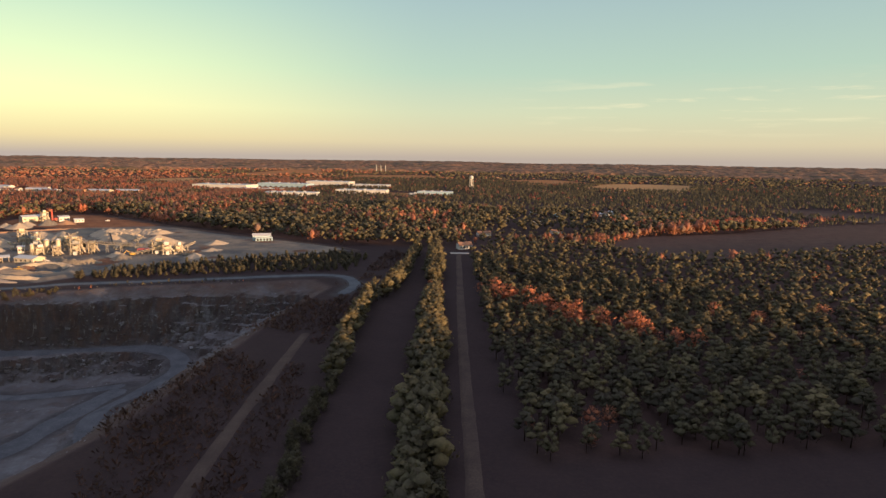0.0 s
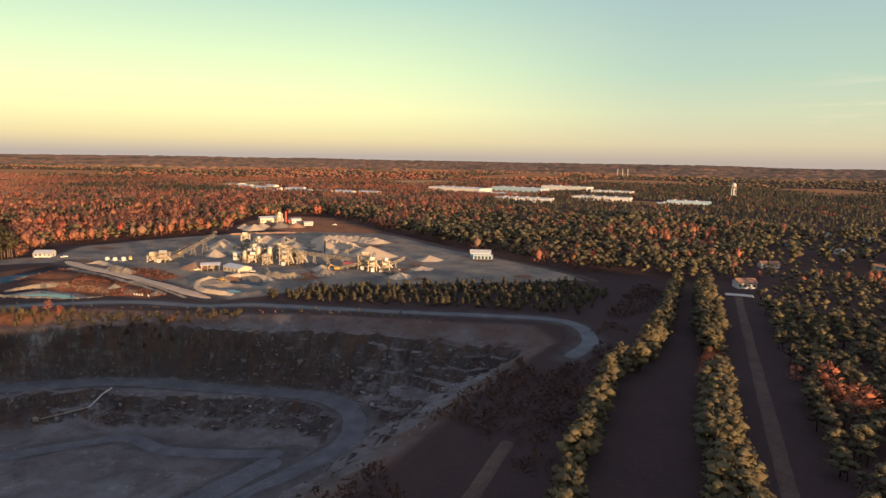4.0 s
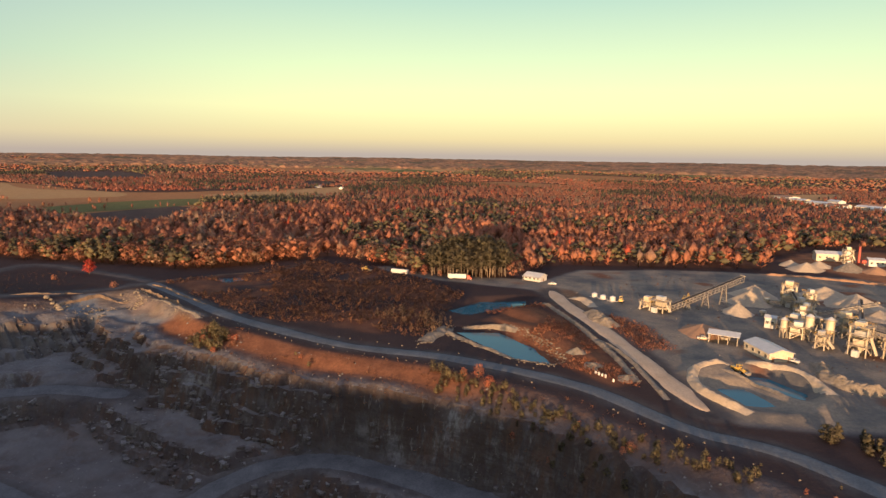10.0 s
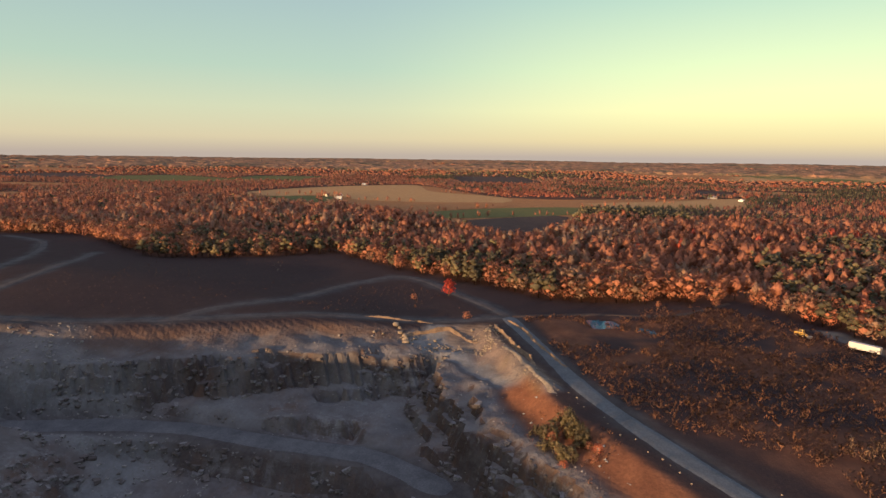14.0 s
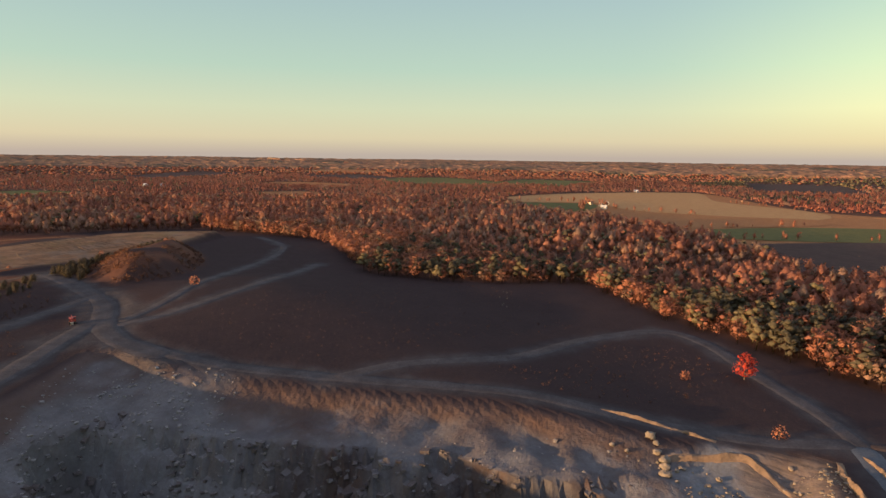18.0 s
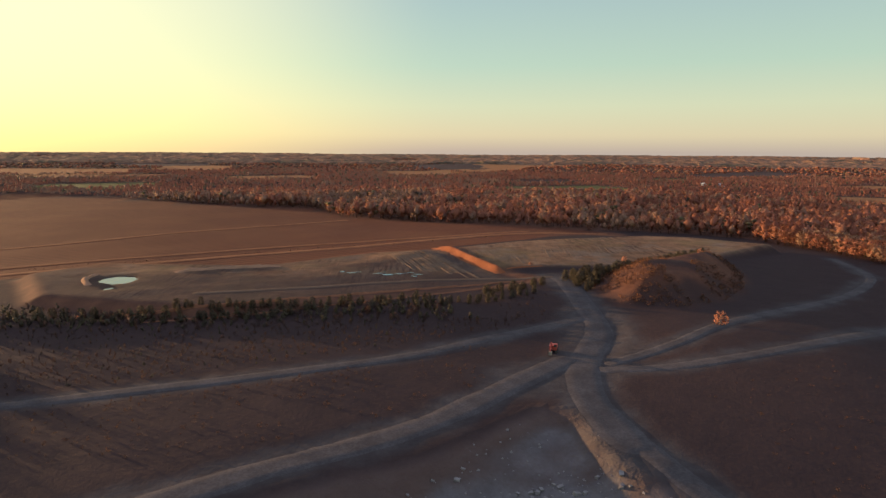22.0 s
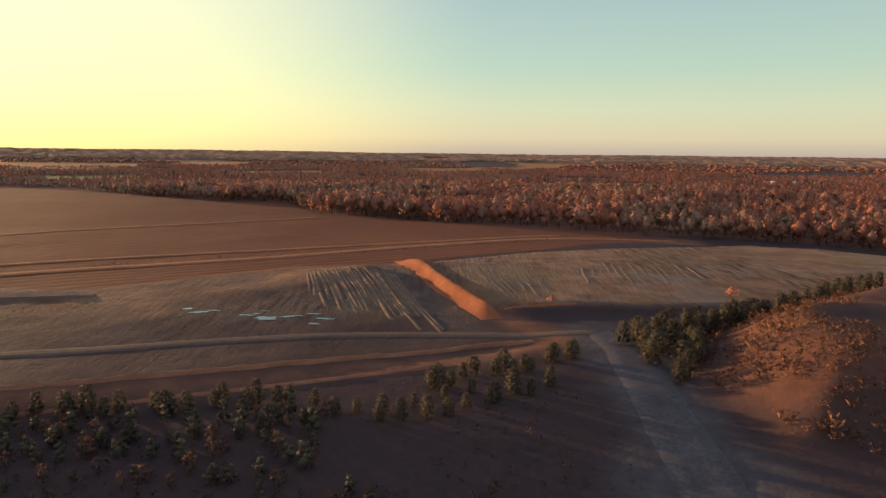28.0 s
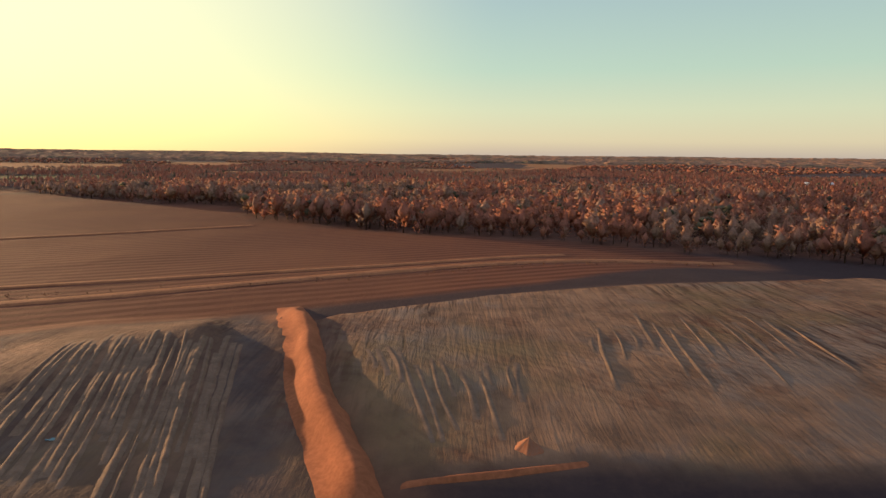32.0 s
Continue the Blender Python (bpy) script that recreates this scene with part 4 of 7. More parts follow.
def lobed_crown(seed, lobes, leaves, leaf, shape, body=0.72, droop=0.0, top=0.9):
    """A crown of several lobes at uneven heights: each a low lump set round with leaf clumps, with gaps between."""
    g = np.random.default_rng(seed)
    vs, fs, ns, o = [], [], [], 0
    drum = np.vstack([[0, 0, 1], [(math.cos(k * 1.2566), math.sin(k * 1.2566), 0.2) for k in range(5)], [0, 0, -0.8]])
    sides = np.array([(0, 1 + k, 1 + (k + 1) % 5) for k in range(5)] + [(6, 1 + (k + 1) % 5, 1 + k) for k in range(5)])
    turn = g.uniform(0, 6.28)
    for k in range(lobes):
        h = 0.16 + (top - 0.16) * (k + g.uniform(0.2, 0.8)) / lobes
        wide = shape(h)
        a = turn + k * 2.4 + g.uniform(-0.5, 0.5)
        size = (0.06 + 0.5 * wide) * g.uniform(0.7, 1.2)
        off = max(0.0, wide - size * 0.55) * g.uniform(0.6, 1.05)
        c = np.array([off * math.cos(a), off * math.sin(a), h - size * 0.2])
        stretch = np.array([size, size, size * g.uniform(0.95, 1.5)])
        if body:
            p = drum * g.uniform(0.7, 1.15, (7, 1)) * stretch * body + c
            vs.append(p)
            fs.append(sides + o)
            ns.append(0.5 * (p - c) / np.linalg.norm(p - c, axis=1)[:, None] + 0.5 * crown_normals(p, seed))
            o += 7
        n = max(3, leaves // lobes)
        d = g.normal(size=(n, 3))
        d[:, 2] = d[:, 2] * 0.8 + 0.25 - droop
        d /= np.linalg.norm(d, axis=1)[:, None]
        q = c + d * stretch * g.uniform(0.72, 1.12, (n, 1))
        nn = d + g.normal(0, 0.55, (n, 3))
        nn /= np.linalg.norm(nn, axis=1)[:, None]
        e = np.cross(nn, g.normal(size=(n, 3)))
        e /= np.linalg.norm(e, axis=1)[:, None]
        u = np.cross(nn, e)
        tri = []
        for j in range(3):
            w = g.uniform(0, 0.6, n) + j * 2.1
            r = leaf * g.uniform(0.6, 1.4, n)
            tri.append(q + e * (np.cos(w) * r)[:, None] + u * (np.sin(w) * r)[:, None])
        p = np.stack(tri, 1).reshape(-1, 3)
        vs.append(p)
        fs.append(np.arange(3 * n).reshape(-1, 3) + o)
        ns.append(np.repeat(0.55 * d + 0.45 * crown_normals(q, seed + k) + g.normal(0, 0.15, (n, 3)), 3, axis=0))
        o += 3 * n
    v, nrm = np.vstack(vs), np.vstack(ns)
    v[:, 2] = np.maximum(v[:, 2], -0.008)
    return v, np.vstack(fs), nrm / np.linalg.norm(nrm, axis=1)[:, None]


def plume_shape(h):
    return 0.07 + 0.25 * math.sin(math.pi * min(1, max(0, h)) ** 0.75) ** 0.7


def lump(seed, shape, rough, detail):
    """A lumpy crown body, from a ball or a low drum of few faces."""
    g = np.random.default_rng(seed)
    if detail:
        b = bmesh.new()
        bmesh.ops.create_icosphere(b, subdivisions=detail, radius=1)
        v = np.array([q.co[:] for q in b.verts])
        f = np.array([[q.index for q in k.verts] for k in b.faces])
        b.free()
    else:
        a = np.arange(5) * 2 * math.pi / 5
        v = np.vstack([[0, 0, 1], np.column_stack([np.cos(a), np.sin(a), np.full(5, 0.15)]), [0, 0, -0.9]])
        f = np.array([(0, 1 + k, 1 + (k + 1) % 5) for k in range(5)] + [(6, 1 + (k + 1) % 5, 1 + k) for k in range(5)])
    h = v[:, 2] * 0.5 + 0.5
    r = np.array([shape(t) for t in h])
    flat_len = np.maximum(np.hypot(v[:, 0], v[:, 1]), 1e-3)
    k = r * g.uniform(1 - rough, 1 + rough, len(v)) * np.minimum(1, flat_len * 1.8)
    return np.column_stack([v[:, 0] / flat_len * k, v[:, 1] / flat_len * k, np.clip(h + g.uniform(-0.06, 0.06, len(v)), 0, 1.05)]), f


# templates: height 1 from the crown's foot; the trunk reaches down below 0
def spire_cluster(seed, count, height_low, reach):
    """A far tree: a few slender three-sided tops leaning apart."""
    g = np.random.default_rng(seed)
    vs, fs, ns = [], [], []
    for k in range(count):
        a, r = g.uniform(0, 6.28), reach * (0.25 + 0.75 * g.uniform()) * (k > 0)
        c = np.array([r * math.cos(a), r * math.sin(a), 0.0])
        top, w = g.uniform(height_low, 1.0), g.uniform(0.13, 0.22)
        ring = np.array([(math.cos(a + j * 2.094), math.sin(a + j * 2.094), 0.0) for j in range(3)])
        p = np.vstack([c + ring * w + [0, 0, top * 0.25], c + ring[:1] * 0.03 + [0, 0, top]])
        o = 4 * k
        vs.append(p)
        fs += [(o, o + 1, o + 3), (o + 1, o + 2, o + 3), (o + 2, o, o + 3)]
        ns.append(np.vstack([ring + [0, 0, 0.35], [(0, 0, 1)]]))
    n = np.vstack(ns)
    return np.vstack(vs), np.array(fs), n / np.linalg.norm(n, axis=1)[:, None]


def pine_template(seed, level_of_detail):
    if level_of_detail == 0:
        c, g, n = lobed_crown(seed, 7, 100, 0.042, pine_shape, 0.85, 0.1, 0.95)
        t, k = trunk_part(seed, -0.45, 0.9, 0.02)
        return join_parts([(c, g, 0, n), (t, k, 1)])
    if level_of_detail == 1:
        c, g, n = lobed_crown(seed, 3, 9, 0.06, pine_shape, 0.98, 0.1, 0.95)
        return join_parts([(c, g, 0, n)])
    if level_of_detail == 2:
        b, f, n = spire_cluster(seed, 2, 0.6, 0.25)
        return join_parts([(b, f, 0, n)])
    b, f = lump(seed, lambda h: 0.55, 0.45, 0)
    return join_parts([(b, f, 0)])


def leaf_template(seed, level_of_detail):
    shape = plume_shape if seed % 2 else round_shape
    if level_of_detail == 0:
        b, h, m = lobed_crown(seed, 5, 15, 0.03, shape, 0.5)
        c, g = feather_cloud(seed, 120, 0.11, 0.022, shape, 1.2, 0.25)
        t, k = trunk_part(seed, -0.5, 0.75, 0.014, 3)
        return join_parts([(b, h, 0, m), (c, g, 0), (t, k, 1)])
    if level_of_detail == 1:
        b, h = lump(seed, lambda q: shape(q) * 0.5, 0.45, 0)
        m = crown_normals(b)
        c, g = feather_cloud(seed, 27, 0.17, 0.042, shape, 1.2, 0.25)
        t, k = trunk_part(seed, -0.5, 0.2, 0.018)
        return join_parts([(b, h, 0, m), (c, g, 0), (t, k, 1)])
    if level_of_detail == 2:
        b, f, n = spire_cluster(seed, 2 + seed % 2, 0.55, 0.3)
        return join_parts([(b, f, 0, n)])
    b, f = lump(seed, lambda h: 0.6, 0.45, 0)
    return join_parts([(b, f, 0)])


def scatter(name, x, y, height, tone, templates, mats, label, category="woods", clear=0.3, kind="stuff", spread=(0.85, 1.35)):
    """One object of many trees: templates spread over the places, each turned, stretched and toned by itself."""
    n = len(x)
    if n == 0:
        return
    pick = rng.integers(0, len(templates), n)
    turn, wide = rng.uniform(0, 2 * math.pi, n), rng.uniform(*spread, n)
    z = ground_at(x, y)
    allv, allf, allm, allt, alln, o = [], [], [], [], [], 0
    for ti, (tv, tf, tm, out) in enumerate(templates):
        k = np.nonzero(pick == ti)[0]
        if not len(k):
            continue
        c, s, hh, ww = np.cos(turn[k])[:, None], np.sin(turn[k])[:, None], height[k][:, None], (height[k] * wide[k])[:, None]
        vx = (tv[:, 0] * c - tv[:, 1] * s) * ww + x[k][:, None]
        vy = (tv[:, 0] * s + tv[:, 1] * c) * ww + y[k][:, None]
        vz = np.where(tv[:, 2] < -0.01, tv[:, 2] * 0 - 0.3, clear * hh + tv[:, 2] * hh * (1 - clear)) + z[k][:, None]
        allv.append(np.stack([vx, vy, vz], -1).reshape(-1, 3))
        allf.append((tf[None] + (np.arange(len(k)) * len(tv))[:, None, None] + o).reshape(-1, 3))
        alln.append(np.stack([out[:, 0] * c - out[:, 1] * s, out[:, 0] * s + out[:, 1] * c, np.broadcast_to(out[:, 2], vx.shape)], -1).reshape(-1, 3))
        allm.append(np.tile(tm, len(k)))
        allt.append(np.repeat(tone[k], len(tv)))
        o += len(k) * len(tv)
    me = raw_mesh(name, np.vstack(allv), np.vstack(allf), mats, True, [("tone", "FLOAT", np.concatenate(allt))], np.concatenate(allm), np.vstack(alln))
    return tagged(new(name, me), label, category, kind=kind)


def jitter_grid(x0, x1, y0, y1, step):
    x, y = np.meshgrid(np.arange(x0, x1, step), np.arange(y0, y1, step))
    x, y = x.ravel(), y.ravel()
    return x + rng.uniform(-0.45, 0.45, len(x)) * step, y + rng.uniform(-0.45, 0.45, len(x)) * step


CLUMP = [(-546, 402), (-535, 416), (-522, 438), (-524, 457), (-545, 468), (-568, 458), (-578, 430), (-564, 406)]


def wooded(x, y):
    k = inside(OPEN, x, y) < 0
    for ring in FIELDS:
        k &= inside(ring, x, y) < -2
    for ring in CLEARINGS:
        k &= inside(ring, x, y) < 0
    for ring, crop in FARMLAND:
        k &= inside(ring, x, y) < 3
    k &= inside(CLUMP, x, y) < -4
    yards = inside([(5, 570), (40, 570), (60, 640), (150, 670), (290, 950), (240, 1020), (100, 1000), (60, 800)], x, y) > 0
    k &= np.hypot(x - 18, y - 585) > 24
    return k & ~(yards & (rng.uniform(size=x.shape) < 0.72))


def pine_share(x, y):
    s = 0.06 + 1.25 * fbm(x, y, 170, 3, 63) + sstep(700, 1500, np.hypot(x + 250, y - 100)) * (0.24 + 1.6 * fbm(x * 0.6, y * 0.9, 380, 3, 67))
    s = np.where((x > -330) & (y > 440), 0.84 + 0.5 * fbm(x, y, 120, 3, 64), s)
    s = np.where((x > 15) & (y > 100), 0.95 + 0.25 * fbm(x, y, 90, 2, 65), s)
    s = np.where((y > 380) & (x < -520) & (x > -800), 0.22 + 0.8 * fbm(x, y, 130, 3, 66), s)
    s = np.where((x < -560) & (x > -1000) & (y < 380) & (y > -350), s * 0.5 + 0.06, s)
    s = np.where(y < -350, 0.03, s)
    band, _ = line_dist([(27, 385), (48, 348), (76, 302), (112, 280)], x, y)
    s = np.where(band < 9, 0.4, s)
    band, _ = line_dist([(110, 630), (190, 650), (330, 760), (563, 900)], x, y)
    return np.where(band < 16, 0.1, np.where((y < -350) & (np.hypot(x + 250, y - 100) > 1000), np.maximum(s, 0.05), s))


def plant(step, near, far, lod, spread):
    x, y = jitter_grid(-spread - 250, spread - 250, -spread + 100, spread + 100, step)
    dist, _ = line_dist(NEARBY, x, y)
    # the added wood out of view, which shades the pit, gets less detail
    dist = np.where((x > -210) & (x < 430) & (y < 92) & (y > -210), dist + 330, dist)
    k = (dist > near) & (dist <= far)
    # the country that lies behind every view stays bare, but for that added wood
    k &= ~((y < 1.2 * x) & (y > -1.5 * (x + 420) + 200)) | (dist < 190) | ((x < 420) & (y > -190))
    x, y = x[k], y[k]
    k = wooded(x, y) & (rng.uniform(size=len(x)) < np.where((x > 15) & (y > 95) & (y < 620), 0.8, 0.92))
    x, y = x[k], y[k]
    pine = rng.uniform(size=len(x)) < pine_share(x, y)
    tall = 14.5 + 5.0 * fbm(x, y, 90, 3, 71)
    tall = np.where((x > 15) & (y > 98) & (y < 700), 9.8, tall)
    tall = np.where((x < -640) & (x > -900) & (y > -120) & (y < 130), tall * 0.8, tall)
    h = tall * np.where(pine, rng.uniform(0.7, 1.1, len(x)), rng.uniform(0.45, 1.2, len(x)))
    warm = np.clip(0.45 + 0.5 * fbm(x, y, 200, 3, 73) + rng.normal(0, 0.12, len(x)), 0.16, 0.8)
    warm = np.where(rng.uniform(size=len(x)) < 0.02, 0.93, warm)
    # leafless grey hardwoods stand between, in drifts
    bare = rng.uniform(size=len(x)) < np.clip(0.2 + 0.6 * fbm(x, y, 130, 3, 74), 0.04, 0.6)
    warm = np.where(bare, rng.uniform(0, 0.12, len(x)), warm)
    warm = np.where((x < -600) & (x > -1300) & (y < 260) & (warm > 0.16), 0.16 + (warm - 0.16) * 0.45, warm)
    warm = np.where(y < -330, 0.45 * warm + 0.1 * sstep(-500, -900, x), warm)
    band, _ = line_dist([(27, 385), (48, 348), (76, 302), (112, 280)], x, y)
    h = np.where((band < 11) & ~pine, h * 1.3, h)
    warm = np.where(band < 11, 0.66, warm)
    # an even wood added out of view, raised tall to shade the pit
    shade = (x > -200) & (x < 420) & (y < 95) & (y > -200)
    h = np.where(shade, rng.uniform(17, 21, len(x)) + 2 * fbm(x, y, 90, 3, 71) + 3.0 * sstep(-60, 0, x) + 5.0 * sstep(50, 200, x), h)
    h = np.where((x > -340) & (x < -120) & (y < 30) & (y > -110), np.minimum(h, 14 + 5 * sstep(-230, -150, x)), h)
    name = ("woods_near", "woods_middle", "woods_distant", "woods_horizon")[lod]
    far_h = h * (1.0, 1.0, 0.8, 0.6)[lod]
    warm = np.where((lod == 3) & (warm > 0.16), 0.16 + (warm - 0.16) * 0.35, warm)
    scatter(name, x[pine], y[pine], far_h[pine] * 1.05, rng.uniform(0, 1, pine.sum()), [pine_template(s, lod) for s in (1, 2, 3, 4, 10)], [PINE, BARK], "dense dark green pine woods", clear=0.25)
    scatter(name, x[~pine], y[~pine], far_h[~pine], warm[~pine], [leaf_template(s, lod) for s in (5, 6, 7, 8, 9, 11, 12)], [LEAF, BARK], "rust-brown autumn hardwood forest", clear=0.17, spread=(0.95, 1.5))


for gap, near_edge, far_edge, detail, reach in ((6.4, 0, 310, 0, 900), (7.9, 310, 800, 1, 1400), (11.5, 800, 2050, 2, 2400), (24.0, 2000, 3800, 3, 4100)):
    plant(gap, near_edge, far_edge, detail, reach)


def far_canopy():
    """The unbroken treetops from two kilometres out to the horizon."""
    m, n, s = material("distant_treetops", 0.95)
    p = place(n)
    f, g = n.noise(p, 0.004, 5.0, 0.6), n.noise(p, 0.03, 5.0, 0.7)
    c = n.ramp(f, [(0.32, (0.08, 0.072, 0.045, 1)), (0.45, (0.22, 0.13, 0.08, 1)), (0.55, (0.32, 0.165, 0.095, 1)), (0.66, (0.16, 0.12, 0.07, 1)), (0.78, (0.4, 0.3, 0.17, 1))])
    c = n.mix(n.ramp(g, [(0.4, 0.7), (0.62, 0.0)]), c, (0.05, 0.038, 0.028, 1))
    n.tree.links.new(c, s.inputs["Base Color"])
    a = np.linspace(0, 2 * math.pi, 900, endpoint=False)
    r = 3000 * (4880 / 3000) ** np.linspace(0, 1, 40)
    aa, rr = np.meshgrid(a, r)
    x, y = -250 + rr * np.cos(aa), 100 + rr * np.sin(aa)
    x += rng.uniform(-8, 8, x.shape)
    y += rng.uniform(-8, 8, x.shape)
    z = raw_height(x, y) + 9 + rng.uniform(-4, 4, x.shape) - 16 * (fbm(x, y, 420, 3, 81) > 0.5)
    z[0] -= 14
    i = np.arange(x.size).reshape(x.shape)
    j = np.roll(i, -1, axis=1)
    faces = np.stack([i[:-1], j[:-1], j[1:], i[1:]], -1).reshape(-1, 4)
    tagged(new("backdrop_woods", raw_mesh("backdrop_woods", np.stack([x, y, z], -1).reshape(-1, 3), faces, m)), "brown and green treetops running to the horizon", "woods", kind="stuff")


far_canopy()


def hedges():
    """Thin lines of trees between the western fields."""
    spots = []
    for line in ([(-1384, -405), (-1456, -267), (-1400, -220), (-1341, -151), (-1335, -43)], [(-1425, -253), (-1340, -235), (-1259, -201)], [(-1109, -46), (-1150, 10), (-1182, 34), (-1285, 120)], [(-1060, 60), (-1120, 130), (-1190, 240)],
                 [(-1655, -93), (-1600, 0), (-1525, 89)], [(-1322, 249), (-1380, 330)], [(-1560, 300), (-1480, 420)]):
        c = smooth_line(line, 9.0)
        c = c[rng.uniform(size=len(c)) < 0.6]
        spots.append(c + rng.uniform(-6, 6, c.shape))
    q = np.vstack(spots)
    scatter("hedge_trees", q[:, 0], q[:, 1], rng.uniform(5, 12, len(q)), rng.uniform(0.1, 0.7, len(q)), [leaf_template(s, 1) for s in (5, 6, 7)], [LEAF, BARK], "thin line of hardwoods between western fields", clear=0.12)


hedges()


# ---- building blocks for things ----
class Shape:
    """Collects solid pieces into one mesh."""

    def __init__(self):
        self.v, self.f = [], []

    def _add(self, verts, faces):
        o = len(self.v)
        self.v += [tuple(p) for p in verts]
        self.f += [tuple(i + o for i in f) for f in faces]
        return self

    def box(self, c, size, yaw=0.0):
        sx, sy, sz = (s / 2 for s in size)
        k, q = math.cos(radians(yaw)), math.sin(radians(yaw))
        pts = [(c[0] + x * k - y * q, c[1] + x * q + y * k, c[2] + z) for x, y, z in
               [(-sx, -sy, -sz), (sx, -sy, -sz), (sx, sy, -sz), (-sx, sy, -sz), (-sx, -sy, sz), (sx, -sy, sz), (sx, sy, sz), (-sx, sy, sz)]]
        return self._add(pts, [(3, 2, 1, 0), (4, 5, 6, 7), (0, 1, 5, 4), (1, 2, 6, 5), (2, 3, 7, 6), (3, 0, 4, 7)])

    def beam(self, a, b, w=0.3, h=0.3):
        a, b = Vector(a), Vector(b)
        d = (b - a).normalized()
        x = d.cross(Vector((0, 0, 1)))
        x = x.normalized() if x.length > 1e-4 else Vector((1, 0, 0))
        y = x.cross(d)
        pts = [p + x * (i * w / 2) + y * (j * h / 2) for p in (a, b) for i, j in ((-1, -1), (1, -1), (1, 1), (-1, 1))]
        return self._add(pts, [(3, 2, 1, 0), (4, 5, 6, 7), (0, 1, 5, 4), (1, 2, 6, 5), (2, 3, 7, 6), (3, 0, 4, 7)])

    def tube(self, a, b, ra, rb=None, n=14):
        rb = ra if rb is None else rb
        a, b = Vector(a), Vector(b)
        d = (b - a).normalized()
        x = d.cross(Vector((0, 0, 1)))
        x = x.normalized() if x.length > 1e-4 else Vector((1, 0, 0))
        y = x.cross(d)
        ring = [x * math.cos(2 * math.pi * i / n) + y * math.sin(2 * math.pi * i / n) for i in range(n)]
        pts = [a + r * ra for r in ring] + [b + r * rb for r in ring]
        return self._add(pts, [(i, (i + 1) % n, n + (i + 1) % n, n + i) for i in range(n)] + [tuple(range(n))[::-1], tuple(range(n, 2 * n))])

    def gable(self, c, size, rise, yaw=0.0, over=0.4, thick=0.25):
        """A pitched roof with thickness, ridge along x; c is the middle of the wall tops."""
        lx, ly = size[0] / 2 + over, size[1] / 2 + over
        k, q = math.cos(radians(yaw)), math.sin(radians(yaw))
        drop = rise * over / (size[1] / 2)
        prof = [(-ly, -drop), (0, rise), (ly, -drop), (ly, -drop - thick), (0, rise - thick), (-ly, -drop - thick)]
        pts = [(c[0] + x * k - y * q, c[1] + x * q + y * k, c[2] + z + thick) for x in (-lx, lx) for y, z in prof]
        f = [(i, i + 6, (i + 1) % 6 + 6, (i + 1) % 6) for i in range(6)]
        return self._add(pts, f + [(0, 1, 4, 5), (1, 2, 3, 4), (11, 10, 7, 6), (10, 9, 8, 7)])

    def gable_walls(self, c, size, rise, yaw=0.0):
        """Four walls with gable ends; c is the middle of the floor, size x, y and eaves height."""
        lx, ly, h = size[0] / 2, size[1] / 2, size[2]
        k, q = math.cos(radians(yaw)), math.sin(radians(yaw))
        prof = [(-ly, 0), (-ly, h), (0, h + rise), (ly, h), (ly, 0)]
        pts = [(c[0] + x * k - y * q, c[1] + x * q + y * k, c[2] + z) for x in (-lx, lx) for y, z in prof]
        f = [(i, i + 5, (i + 1) % 5 + 5, (i + 1) % 5) for i in range(5)]
        return self._add(pts, f + [(4, 3, 2, 1, 0), (5, 6, 7, 8, 9)])

    def mesh(self, name, mat):
        me = bpy.data.meshes.new(name)
        me.from_pydata(self.v, [], self.f)
        me.materials.append(mat)
        me.update()
        return me


def part(name, shape, mat, parent, label=""):
    """Links a shape (or ready mesh) as one mesh object under a thing or a part."""
    ob = new(name, shape if isinstance(shape, bpy.types.Mesh) else shape.mesh(name, mat))
    ob.parent = parent
    return tagged(ob, label)


def thing(name, x, y, z, label, category, group="", yaw=0.0):
    ob = new(name)
    ob.empty_display_size = 1.0
    ob.matrix_basis = pose(x, y, z, 0, 0, yaw)
    return tagged(ob, label, category, group)


STEEL = plain("weathered_steel", (0.4, 0.34, 0.26), 0.6, 0.25, 0.5, 0.5)
CREAM = plain("cream_painted_steel", (0.6, 0.5, 0.36), 0.55, 0.0, 0.3, 0.4)
WHITE = plain("white_paint", (0.56, 0.54, 0.5), 0.6, 0.0, 0.18, 0.4)
SHEET = plain("pale_metal_roofing", (0.5, 0.49, 0.46), 0.5, 0.2, 0.2, 0.3)
BLUE = plain("blue_grey_cladding", (0.32, 0.47, 0.55), 0.55, 0.1, 0.2, 0.3)
RUST = plain("rust_brown_roofing", (0.28, 0.13, 0.065), 0.8, 0.0, 0.4, 0.6)
RED = plain("red_paint", (0.5, 0.06, 0.035), 0.6, 0.0, 0.35, 0.5)
YELLOW = plain("yellow_machine_paint", (0.6, 0.36, 0.06), 0.5, 0.0, 0.35, 0.6)
RUBBER = plain("black_rubber", (0.03, 0.03, 0.03), 0.85, 0.0, 0.3, 2.0)
PANE = plain("dark_window_glass", (0.04, 0.05, 0.06), 0.15, 0.0, 0.2, 1.0)
CONCRETE = plain("concrete", (0.45, 0.42, 0.37), 0.85, 0.0, 0.3, 0.5)
STONE = plain("broken_pale_stone", (0.26, 0.215, 0.165), 0.95, 0.0, 0.6, 0.6)
STONE_GREY = plain("grey_quarry_stone", (0.24, 0.23, 0.225), 0.95, 0.0, 0.45, 0.4)
SAND = plain("crushed_tan_stone", (0.42, 0.335, 0.24), 0.95, 0.0, 0.25, 0.12)
CLAY = plain("orange_clay_bank", (0.25, 0.1, 0.05), 0.95, 0.0, 0.35, 0.3)
